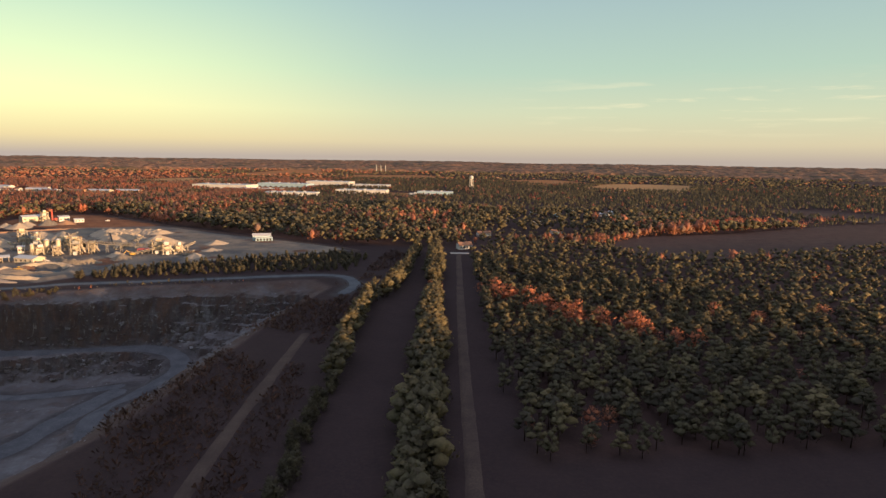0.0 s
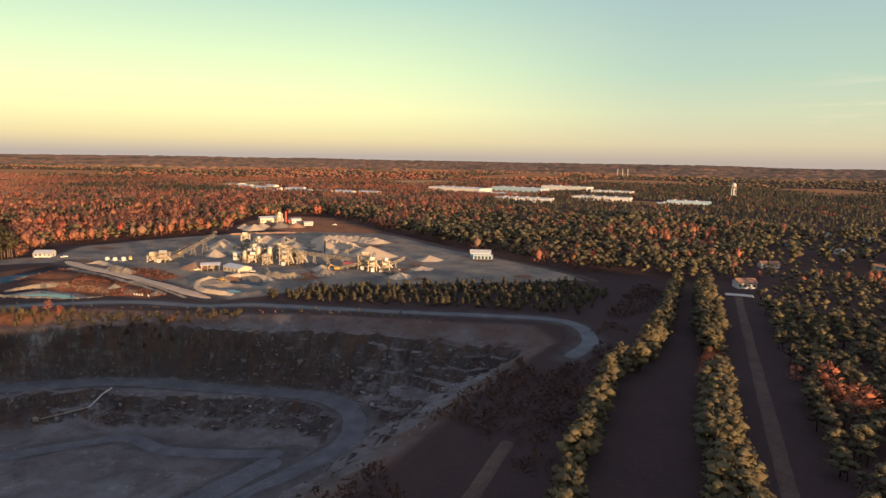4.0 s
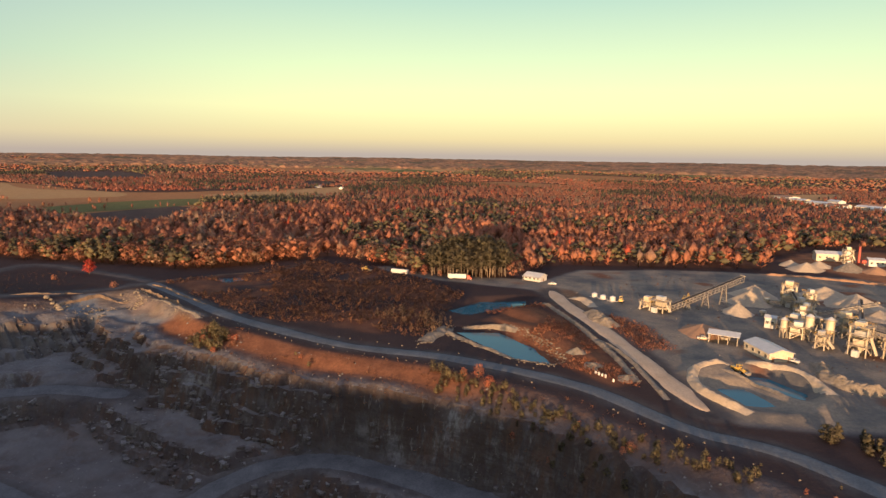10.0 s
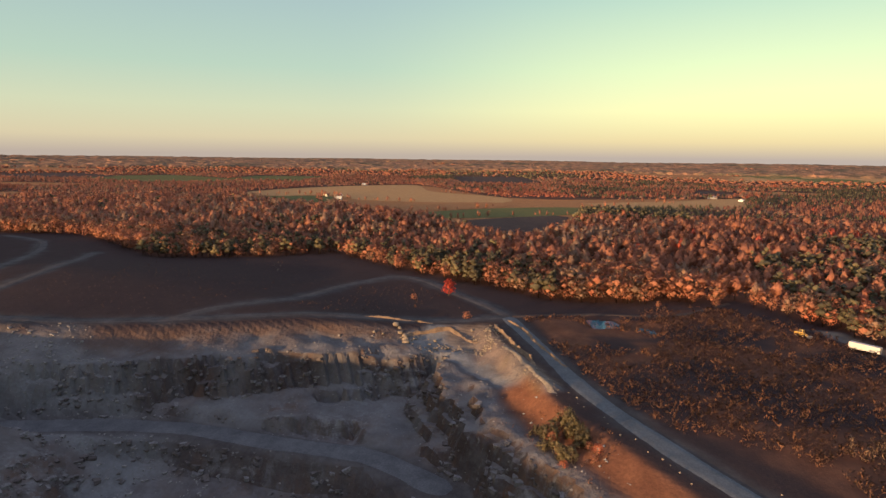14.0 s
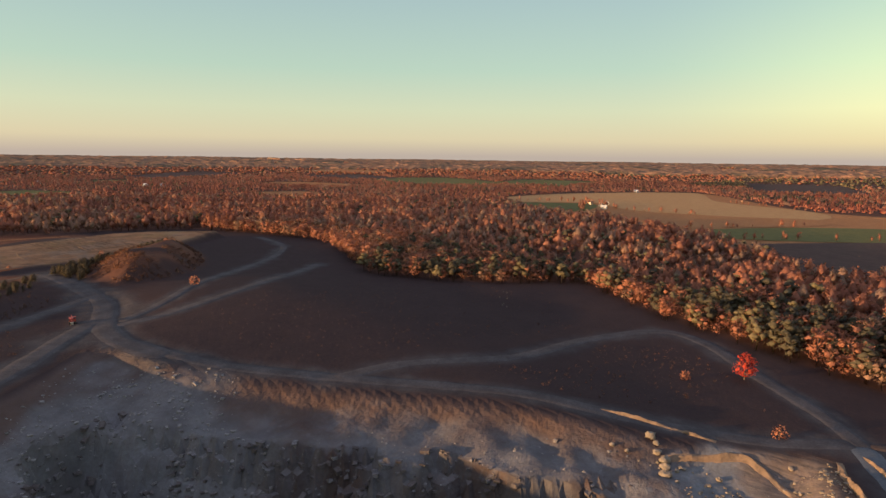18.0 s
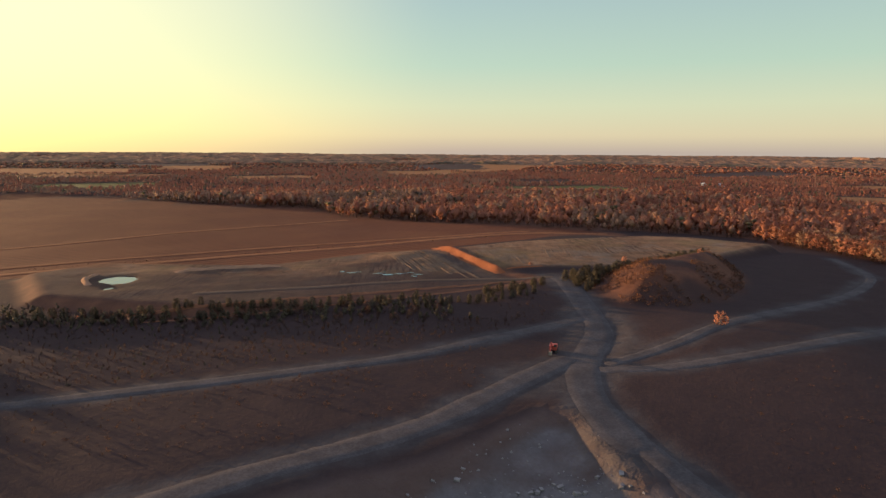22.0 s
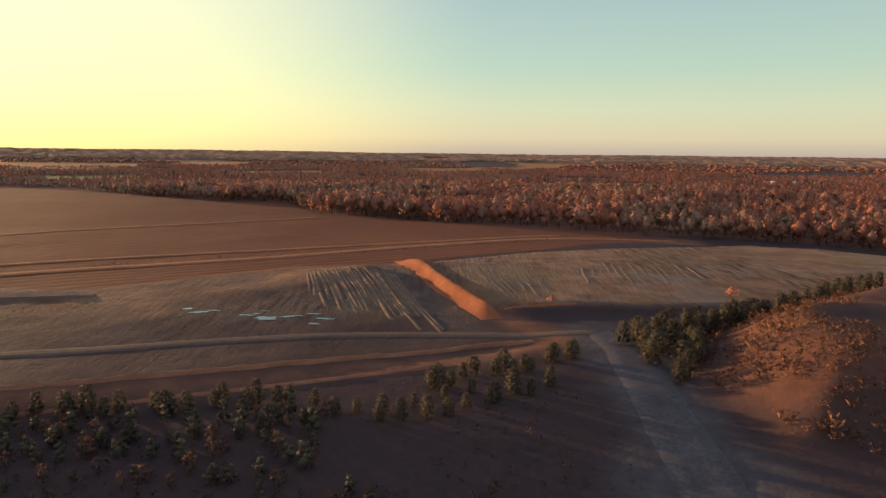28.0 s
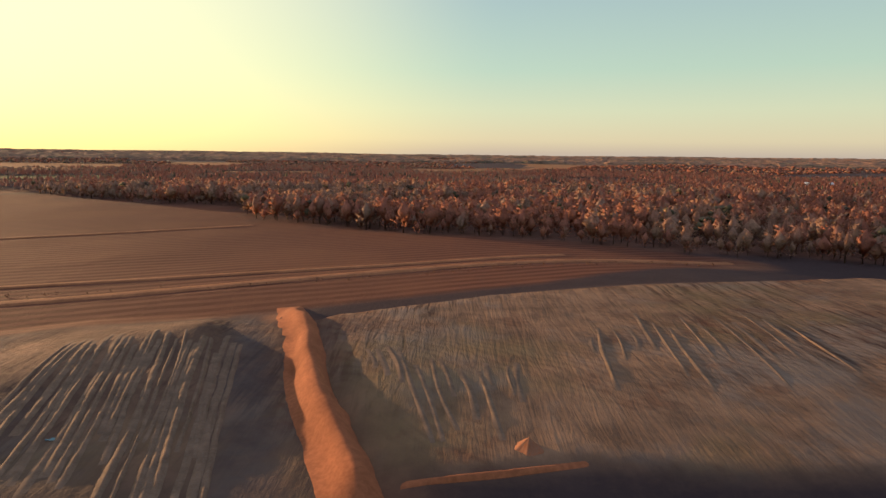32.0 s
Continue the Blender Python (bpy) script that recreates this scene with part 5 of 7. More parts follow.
LEDGE = plain("warm_ledge_stone", (0.23, 0.155, 0.1), 0.95, 0.0, 0.5, 0.5)
REDSAND = plain("reddish_crushed_stone", (0.34, 0.19, 0.11), 0.95, 0.0, 0.3, 0.12)


# ---- trees that stand by themselves ----
def tree_master(name, seed, height, shape, leaves, leaf, clear, crown_mat, tone, label, limbs=4, body=0.7, category="tree", slim=0.02):
    """A tree of its own: a tapered trunk with limbs, and a crown of many clumps."""
    lobes = max(5, leaves // 55)
    needles = crown_mat == PINE
    spray = feather_cloud(seed, leaves // 2, leaf * 3.0, leaf * 0.55, shape, 0.35 if needles else 0.9, 0.35)
    clumps = lobed_crown(seed, lobes, leaves // 2, leaf, shape, body * 0.85, 0.1 if needles else 0.0, 0.95)
    tv, tf, _, nrm = join_parts([(*clumps[:2], 0, clumps[2]), (*spray, 0)])
    ob = thing(name, 0, 0, 0, label, category)
    z = clear * height + tv[:, 2] * height * (1 - clear)
    me = raw_mesh("crown", np.column_stack([tv[:, :2] * height, z]), tf, crown_mat, True, [("tone", "FLOAT", np.full(len(tv), tone))], normals=nrm)
    part("crown", me, None, ob)
    bv, bf = trunk_part(seed, -0.05, 0.8, slim, limbs)
    bz = np.where(bv[:, 2] < 0, -0.4, clear * height * np.minimum(1, bv[:, 2] * 6) + np.maximum(bv[:, 2], 0) * height * (1 - clear))
    part("trunk", raw_mesh("trunk", np.column_stack([bv[:, :2] * height, bz]), bf, BARK), None, ob)
    return ob


def spindly(h):
    return 0.04 + 0.2 * math.sin(math.pi * min(1, max(0, h)) ** 0.75) ** 0.8


PINE_LABEL = "young pine with a tapered green crown in the tree row"
def bushy(h):
    return 0.08 + 0.26 * math.sin(math.pi * min(1, h * 0.82 + 0.16)) ** 0.75


pines = [tree_master("pine_tree", 20 + i, 10.0, lambda h: 0.5 * pine_shape(h) + 0.5 * bushy(h), 300, 0.046, 0.08, PINE, 0.1 + 0.13 * i, PINE_LABEL, 0, 0.7) for i in range(5)]
gate_pines = [tree_master("bushy_pine_tree", 30 + i, 9.0, lambda h: 0.45 * pine_shape(h) + 0.6 * bushy(h), 900, 0.026, 0.05, PINE, 0.06 + 0.08 * i, "dark bushy pine on the bank beside the quarry road", 3, 0.5) for i in range(3)]
rim_pines = [tree_master("rim_pine_tree", 35 + i, 9.0, bushy, 300, 0.045, 0.06, PINE, 0.5 + 0.2 * i, "bushy pine on the pit's rim beside the haul road", 3, 0.65) for i in range(3)]
oaks = [tree_master("hardwood_tree", 40 + i, 12.0, round_shape, 380, 0.036, 0.18, LEAF, 0.4 + 0.15 * i, "autumn hardwood with rust-red leaves and grey trunk", 8, 0.4) for i in range(4)]
maple = tree_master("maple_tree", 48, 12.0, round_shape, 520, 0.038, 0.14, LEAF, 1.0, "bright red maple standing alone beside the ring road", 8, 0.5)
bush_master = tree_master("bush", 60, 3.4, lambda h: 0.1 + 0.42 * math.sin(math.pi * min(1, h * 0.8 + 0.15)) ** 0.6, 130, 0.075, 0.02, LEAF, 0.45, "dry orange-brown bush on open ground", 5, 0.5, "bush")
tall_pine = [tree_master("tall_pine_tree", 70 + i, 22.0, lambda h: 0.03 + 0.16 * math.sin(math.pi * min(1, h * 0.85 + 0.12)) ** 0.8, 260, 0.036, 0.3, PINE, 0.1 + 0.15 * i, "tall pine with a bare straight trunk and high crown", 0, 0.7, slim=0.012) for i in range(3)]
TREES_USED = set()
TREE_TALLY = {}
LEFT_OVER = []


def stand(masters, x, y, h, base, group="", label=""):
    """Sets one tree of the kind on the ground: the first use moves the master itself."""
    kind = masters[0].name
    TREE_TALLY[kind] = TREE_TALLY.get(kind, 0) + 1
    if TREE_TALLY[kind] > 280:
        LEFT_OVER.append((x, y, h))
        return None
    m = masters[int(rng.integers(len(masters)))]
    s = h / base
    spot = Matrix.LocRotScale((x, y, level(x, y) - 0.1), Euler((0, 0, rng.uniform(0, 6.28))), (s * rng.uniform(0.85, 1.2), s * rng.uniform(0.85, 1.2), s))
    if m.name in TREES_USED:
        ob = copy_thing(m, spot)
    else:
        TREES_USED.add(m.name)
        m.matrix_basis = spot
        ob = m
    return tagged(ob, label, group=group)


def along_line(pts, step, spread):
    c = smooth_line(pts, step)
    return c + rng.uniform(-1, 1, c.shape) * spread


def tree_rows():
    rest_x, rest_y = [], []
    for pts, step, spread in (([(-40, 96), (-41, 176), (-42, 245), (-43, 352), (-31, 405), (-23, 572)], 2.7, 2.4), ([(-1.5, 96), (-2, 300), (-3, 430), (-5, 560)], 4.2, 1.8),
                              ([(-6, 98), (-6, 302), (-6, 430), (-8, 560)], 4.4, 1.8), ([(-9.5, 97), (-9, 302), (-9, 430), (-10, 550)], 5.0, 1.6)):
        for x, y in along_line(pts, step, spread):
            if rng.uniform() < 0.1:
                continue
            if y < 225:
                stand(pines, x, y, rng.uniform(9, 14), 10.0, "pine rows beside the straight track")
            else:
                rest_x.append(x)
                rest_y.append(y)
    x, y = np.array(rest_x), np.array(rest_y)
    warm = (np.abs(y - 392) < 16) & (x > -12)
    k = ~warm
    scatter("pine_row", x[k], y[k], rng.uniform(9, 14.5, k.sum()), rng.uniform(0.2, 1, k.sum()), [pine_template(s, 0) for s in (11, 12, 13)], [PINE, BARK], "far end of the planted pine rows", clear=0.15)
    for a, b in zip(x[warm], y[warm]):
        stand(oaks, a, b, rng.uniform(9, 13), 12.0, "red hardwoods in the pine row")


def belts():
    """Pines and scrub trees along the pit's rim, round the gate and over the south slope."""
    x, y = jitter_grid(-265, -55, 425, 570, 5.0)
    k = inside([(-262, 430), (-240, 462), (-140, 512), (-88, 548), (-62, 520), (-72, 462), (-150, 446), (-215, 434)], x, y) > 0
    for a, b in zip(x[k], y[k]):
        if rng.uniform() < 0.55:
            stand(pines, a, b, rng.uniform(3.8, 6.5), 10.0, "pine belt between haul road and yard", "bushy pine in the belt beside the quarry yard")
    x, y = x[k], y[k]
    scatter("belt_scrub", x, y, rng.uniform(2.5, 6.5, len(x)), rng.uniform(0, 0.6, len(x)), [pine_template(s, 0) for s in (14, 15)], [PINE, BARK], "undergrowth of small pines in the belt", clear=0.05)
    lines = [([(-354, 337), (-321, 355), (-299, 364), (-281, 371), (-262, 382), (-246, 392)], 1.3, 4, 7), ([(-350, 332), (-318, 350), (-296, 359), (-270, 370)], 2.2, 4.5, 7.5), ([(-240, 399), (-190, 414), (-130, 422)], 6.0, 2, 5),
                              ([(-452, 250), (-436, 257), (-424, 264)], 1.3, 8, 12), ([(-448, 243), (-432, 250), (-420, 258)], 1.6, 7, 11), ([(-452, 240), (-436, 246)], 3, 4, 7), ([(-396, 284), (-388, 288)], 4.0, 3, 5),
                              ([(-250, 398), (-215, 412)], 9.0, 2.5, 4),
                              ]
    lines += [([(-510, -188), (-522, -200), (-545, -210), (-570, -222), (-596, -240), (-614, -250)], 3.0, 6, 9.5), ([(-513, -178), (-520, -190), (-536, -200), (-552, -210)], 2.6, 7, 10), ([(-516, -166), (-524, -184)], 2.6, 7, 10),
              ([(-462, -164), (-478, -170), (-496, -180)], 2.8, 5, 8), ([(-455, -148), (-488, -162)], 4.0, 4, 7), ([(-440, -148), (-470, -160)], 5.0, 3.5, 6), ([(-400, -140), (-436, -146)], 7.0, 3, 5.5),
              ([(-250, -132), (-310, -138), (-375, -142)], 4.0, 3.5, 6), ([(-225, -140), (-310, -147), (-385, -152), (-440, -157)], 3.2, 5, 8)]
    for pts, step, lo, hi in lines:
        for a, b in along_line(pts, step, 3.6 if pts[0][1] > 300 else 2.2):
            if rng.uniform() < (0.1 if b > 0 else 0.02):
                stand(oaks, a, b, rng.uniform(lo, hi), 12.0, "scrub trees on the pit's rim")
            elif b < 0:
                stand(gate_pines, a, b, rng.uniform(lo, hi), 9.0, "pines round the gate")
            else:
                if fbm(np.array([a]), np.array([b]), 22, 2, 17)[0] > -0.6:
                    stand(rim_pines, a, b, rng.uniform(lo, hi) * rng.uniform(0.8, 1.1), 9.0, "pines on the pit's rim")
    # the old pine clump by the trailer park
    x, y = jitter_grid(-582, -510, 385, 480, 5.0)
    deep = inside(CLUMP, x, y)
    k = deep > 0
    for a, b, dd in zip(x[k], y[k], deep[k]):
        stand(tall_pine, a, b, rng.uniform(19, 21.5) + 9 * min(1, dd / 18), 22.0, "pine clump by the trailers")
    for a, b, h in ((-548, 398, 15), (-553, 391, 14), (-542, 408, 13), (-641, 334, 16), (-650, 322, 13), (-634, 300, 12)):
        stand(oaks, a, b, h, 12.0, "hardwoods at the edge of the woods")
    stand([maple], -626, 172, 11.0, 12.0, label="bright red maple standing alone beside the ring road")
    for a, b, h in ((-611, 153, 3.6), (-577, 193, 3.8), (-549, -102, 5.0), (-560, -240, 3.0), (-590, -232, 3.5), (-600, -225, 3.2)):
        stand([bush_master], a, b, h, 3.4, "lone bushes")


belts()
tree_rows()
if LEFT_OVER:
    spots = np.array(LEFT_OVER)
    scatter("young_pines", spots[:, 0], spots[:, 1], spots[:, 2], rng.uniform(0.2, 1, len(spots)), [pine_template(s, 0) for s in (16, 17, 18)], [PINE, BARK], "more young pines along the rim and belt", clear=0.1)


def shrubs():
    """Low growth on the open ground: bushes, saplings, weeds and tussocks."""
    areas = [([(-588, 222), (-535, 242), (-469, 270), (-420, 312), (-400, 345), (-440, 372), (-480, 400), (-540, 392), (-600, 372), (-640, 330), (-622, 268)], 2.5, 0.6, 3.2, WEED, 0.05, 0.85),
             ([(-350, 428), (-410, 446), (-420, 455), (-380, 462), (-343, 448)], 1.7, 0.6, 1.9, RUSTY, 0.2, 1.0), ([(-446, 398), (-442, 434), (-400, 428), (-350, 414), (-312, 403), (-345, 386), (-400, 388)], 1.7, 0.6, 1.9, RUSTY, 0.2, 1.0),
             (MOUND, 1.8, 0.3, 2.4, WEED, 0.15, 0.95),
             ]
    areas += [([(-560, 160), (-600, 190), (-655, 140), (-630, 110), (-560, 90)], 3.6, 0.3, 1.2, WEED, 0.0, 0.45),
             # the south slope's weeds take the darkest tones, the ridge's shadow put into colour
             ([(-290, -52), (-460, -112), (-495, -128), (-500, -170), (-440, -150), (-330, -140), (-240, -120)], 3.4, 0.4, 1.3, WEED, 0.0, 0.15),
             ([(-300, -10), (-400, -20), (-450, -56), (-455, -95), (-340, -54), (-250, -35)], 3.4, 0.3, 1.2, WEED, 0.0, 0.15),
             ([(-90, 120), (-110, 200), (-100, 260), (-92, 330), (-76, 400), (-60, 440), (-50, 560), (-28, 560), (-48, 400), (-50, 120)], 2.7, 0.6, 3.6, WEED, 0.0, 0.35),
             ([(-130, -230), (-310, -318), (-433, -355), (-539, -402), (-600, -412), (-600, -404), (-433, -345), (-310, -308), (-130, -220)], 4.0, 0.4, 1.4, WEED, 0.0, 0.6),
             ([(-575, 60), (-640, 90), (-700, 40), (-660, -60), (-560, -60), (-510, -40), (-515, 40)], 5.0, 0.3, 1.0, WEED, 0.0, 0.2)]
    areas.append(([(-470, 246), (-402, 292), (-363, 336), (-318, 370), (-268, 388), (-262, 370), (-310, 348), (-352, 312), (-395, 266), (-455, 228)], 3.4, 0.3, 1.5, WEED, 0.3, 0.9))
    areas.append(([(-300, 480), (-275, 545), (-330, 640), (-440, 640), (-500, 560), (-470, 500), (-380, 470)], 7.0, 0.3, 1.2, WEED, 0.2, 0.8))
    tuft = [join_parts([(*feather_cloud(s, 15, 0.5, 0.1, lambda h: 0.2 + 0.6 * math.sin(math.pi * min(1, h * 0.8 + 0.15)), 1.1, 0.1), 0)]) for s in (81, 82, 83)]
    for ring, step, lo, hi, mat, t0, t1 in areas:
        q = np.array(ring, float)
        x, y = jitter_grid(q[:, 0].min(), q[:, 0].max(), q[:, 1].min(), q[:, 1].max(), step)
        k = (inside(ring, x, y) > 0) & (fbm(x, y, 35, 3, 91) > -0.25)
        for key, (pts, wide, kind, levels) in ROADS.items():
            k &= line_dist(pts, x, y)[0] > wide / 2 + 1
        for key, (pr, lv) in PONDS.items():
            k &= inside(pr, x, y) < -1
        x, y = x[k], y[k]
        h = lo + (hi - lo) * rng.uniform(0, 1, len(x)) ** 2.2
        scatter("scrub", x, y, h, rng.uniform(t0, t1, len(x)), tuft, [mat], "low tangled autumn scrub and dead weeds", "scrub", clear=0.0)
    # the young wood over the south slope, up to the spoil's edge
    x, y = jitter_grid(-500, -135, -185, -25, 4.1)
    k = inside([(-140, -30), (-180, -36), (-290, -56), (-340, -70), (-419, -92), (-458, -114), (-494, -134), (-497, -166), (-440, -152), (-385, -153), (-330, -142), (-262, -160), (-140, -165)], x, y) > 0
    k &= (line_dist(ROADS["south_road"][0], x, y)[0] > 6) & ((x > -445) | (y > -128))
    x, y = x[k], y[k]
    h = rng.uniform(0.6, 1.7, len(x)) + rng.uniform(1.8, 4.0, len(x)) * sstep(-116, -140, y) * (0.8 + 0.5 * sstep(-430, -460, x))
    pine = rng.uniform(size=len(x)) < 0.12 + 0.55 * sstep(-112, -138, y)
    for near in (True, False):
        for kind, mat, low, high, label in ((pine, PINE, 0.0, 0.5, "young pines crowding the south slope"), (~pine, WEED, 0.0, 0.3, "leafless young trees crowding the south slope")):
            k = kind & ((x < -330) == near)
            make = pine_template if mat == PINE else leaf_template
            scatter("brush", x[k], y[k], h[k], rng.uniform(low, high, k.sum()), [make(s, 0 if near else 1) for s in (5, 6, 7)], [mat, BARK], label, "brush", clear=0.05)
    # bare saplings by the north pond
    x = rng.uniform(-450, -405, 60)
    y = 350 + rng.uniform(-12, 16, 60) + (x + 430) * 0.25
    k = inside(PONDS["pond_lined"][0], x, y) < -3
    scatter("saplings", x[k], y[k], rng.uniform(3, 7, k.sum()), rng.uniform(0.2, 0.7, k.sum()), [join_parts([(*feather_cloud(s, 34, 0.2, 0.03, spindly, 1.6, 0.1), 0), (*trunk_part(s, -0.1, 0.95, 0.012, 4), 1)]) for s in (91, 92, 93)], [TWIG, BARK], "thin leafless saplings beside the pond", "scrub", clear=0.02)


shrubs()


# ---- heaps and banks of stone ----
def heap(name, x, y, r, h, mat, label, group="stockpiles", lean=0.0, stretch=1.0, yaw=0.0):
    """A tipped cone of crushed stone with a soft foot."""
    g = np.random.default_rng(int(abs(x * 7 + y * 13)))
    rings, n = 11, 40
    u = np.concatenate([[0.0], np.linspace(0.06, 1.12, rings)])
    a = np.linspace(0, 2 * math.pi, n, endpoint=False)
    uu, aa = np.meshgrid(u, a, indexing="ij")
    wob = 1 + 0.12 * np.sin(aa * 2 + g.uniform(0, 6)) + 0.07 * np.sin(aa * 5 + g.uniform(0, 6)) + 0.03 * np.sin(aa * 11 + g.uniform(0, 6))
    px, py = r * uu * np.cos(aa) * wob * stretch + lean * h * (1 - np.minimum(uu, 1)), r * uu * np.sin(aa) * wob
    k, q = math.cos(radians(yaw)), math.sin(radians(yaw))
    wx, wy = x + px * k - py * q, y + px * q + py * k
    body = np.maximum(1 - uu, 0) ** 1.04 * h
    body += fbm(wx, wy, r * 0.5, 3, 14) * h * 0.05 * np.minimum(uu * 3, 1)
    z = ground_at(wx, wy) + np.where(uu < 1.02, body, -0.6)
    base = level(x, y)
    i = np.arange(wx.size).reshape(wx.shape)
    j = np.roll(i, -1, axis=1)
    f = np.stack([i[:-1], i[1:], j[1:], j[:-1]], -1).reshape(-1, 4)
    ob = new(name, raw_mesh(name, np.stack([wx - x, wy - y, z - base], -1).reshape(-1, 3), f, mat, True))
    ob.location = (x, y, base)
    return tagged(ob, label, "stockpile", group)


def bank(name, pts, wide, high, mat, label, rough=0.35, group="stone banks"):
    """A long heap along a line, uneven in width and height."""
    c = smooth_line(pts, 0.9)
    t = np.gradient(c, axis=0)
    t /= np.linalg.norm(t, axis=1)[:, None]
    side = np.stack([-t[:, 1], t[:, 0]], -1)
    prof = [(-1.0, -0.1), (-0.85, 0.12), (-0.65, 0.42), (-0.45, 0.7), (-0.22, 0.92), (0.0, 1.0), (0.22, 0.88), (0.45, 0.66), (0.65, 0.36), (0.85, 0.1), (1.0, -0.1)]
    ends = np.minimum(1, np.minimum(np.arange(len(c)), np.arange(len(c))[::-1]) / 7)
    cols = []
    for u, hh in prof:
        q = c + side * (u * wide / 2 * (1 + rough * fbm(c[:, 0] + 9 * u, c[:, 1], 6, 3, 33)))[:, None]
        lump = 1 + rough * 2.0 * fbm(q[:, 0], q[:, 1], 4.5, 4, 34, 0.65)
        cols.append(np.column_stack([q, ground_at(q[:, 0], q[:, 1]) + np.where(hh > 0, hh * high * lump * ends, -0.4)]))
    v = np.stack(cols, 1)
    m = len(prof)
    o = np.array([c[0, 0], c[0, 1], level(*c[0])])
    i = np.arange(len(c) * m).reshape(len(c), m)
    f = np.stack([i[:-1, :-1], i[:-1, 1:], i[1:, 1:], i[1:, :-1]], -1).reshape(-1, 4)
    ob = new(name, raw_mesh(name, v.reshape(-1, 3) - o, f, mat, False))
    ob.location = o
    return tagged(ob, label, "bank", group)


HEAPS = [(-402, 554, 12, 8, SAND, "pale cone of crushed stone under the conveyor head"), (-385, 527, 9, 6, SAND, "pale conical heap of fine crushed stone"),
                               (-416, 573, 14, 7.5, SAND, "broad tan heap of crushed stone behind the conveyor"), (-399, 613, 15, 7, SAND, "low tan stockpile at the back of the yard"),
                               (-374, 607, 16, 8, SAND, "tan stockpile with a worn flank"), (-267, 578, 20, 9.5, SAND, "large smooth cone of sand-coloured stone"),
                               (-362, 480, 12, 4.5, REDSAND, "reddish heap of fines beside the open shed"), (-330, 560, 11, 6, STONE, "rough heap of broken stone by the silos"),
                               (-300, 575, 13, 6, SAND, "pale stockpile beyond the trestle conveyor"), (-262, 500, 9, 4, STONE, "jumbled stone heap beside the crusher"),
                               (-272, 512, 8, 4, SAND, "small pale heap beside the crusher"), (-215, 585, 10, 4, SAND, "low round heap out on the gravel pad"), (-205, 545, 8, 2.2, SAND, "flattened pale heap on the gravel pad"),
                               ]
HEAPS += [(-345, 640, 18, 7, SAND, "wide tan stockpile at the yard's edge"), (-250, 470, 7, 3, STONE, "small stone heap by the pine belt"), (-236, 470, 5, 2.2, STONE, "small stone heap by the pine belt"),
                               (-350, 592, 10, 5, SAND, "tan heap under a stacking conveyor"), (-322, 600, 12, 6, SAND, "tan heap under a stacking conveyor"), (-366, 600, 9, 4.5, SAND, "tan heap under a stacking conveyor"), (-288, 556, 8, 4, STONE, "rough stone heap beside the trestle"),
                               (-206, 510, 8, 3.5, SAND, "pale heap below the small stacker"), (-418, 500, 8, 3, STONE, "rough stone heap by the feed hopper"), (-469, 684, 12, 6, SAND, "pale heap by the asphalt plant"), (-474, 704, 10, 5, SAND, "pale heap by the asphalt plant"), (-456, 714, 12, 6.5, STONE, "grey heap by the asphalt plant"),
                               (-440, 722, 10, 5, REDSAND, "orange-tinted heap by the asphalt plant"), (-488, 690, 9, 4.5, SAND, "small pale heap by the asphalt plant"),
                               (-352, 400, 4, 2.0, STONE, "pale heap at the roadside"), (-338, 399, 3.5, 1.7, STONE, "pale heap at the roadside"), (-322, 404, 4, 1.8, STONE, "broken stone heap at the roadside")]
for hx, hy, hr, hh, hm, hl in HEAPS:
    heap("stockpile", hx, hy, hr, hh, hm, hl)

BANKS = [([(-372, 652), (-343, 662), (-315, 660), (-290, 648)], 26, 3.5, SAND, "long rough bank of pale stone at the yard's rear"), ([(-345, 622), (-318, 614), (-296, 612)], 18, 5, SAND, "long tan bank of crushed stone"),
                            ([(-308, 494), (-300, 484), (-285, 478), (-270, 486)], 9, 3.0, STONE, "curved bank of loose stone in the yard"),
                            ([(-322, 456), (-320, 436), (-302, 423), (-280, 424)], 5, 1.3, SAND, "pale bank round the settling ponds"), ([(-318, 448), (-300, 450), (-286, 449)], 3, 0.8, STONE, "low bank between the two settling ponds"),
                            ([(-320, 464), (-300, 472), (-280, 464)], 5, 1.2, SAND, "pale bank behind the settling ponds"),
                            ([(-418, 452), (-400, 446), (-385, 444)], 12, 3.5, STONE, "tumbled stone face beside the yard ramp"), ([(-425, 459), (-440, 464), (-452, 462)], 7, 2.0, SAND, "pale bank along the yard ramp"),
                            ]
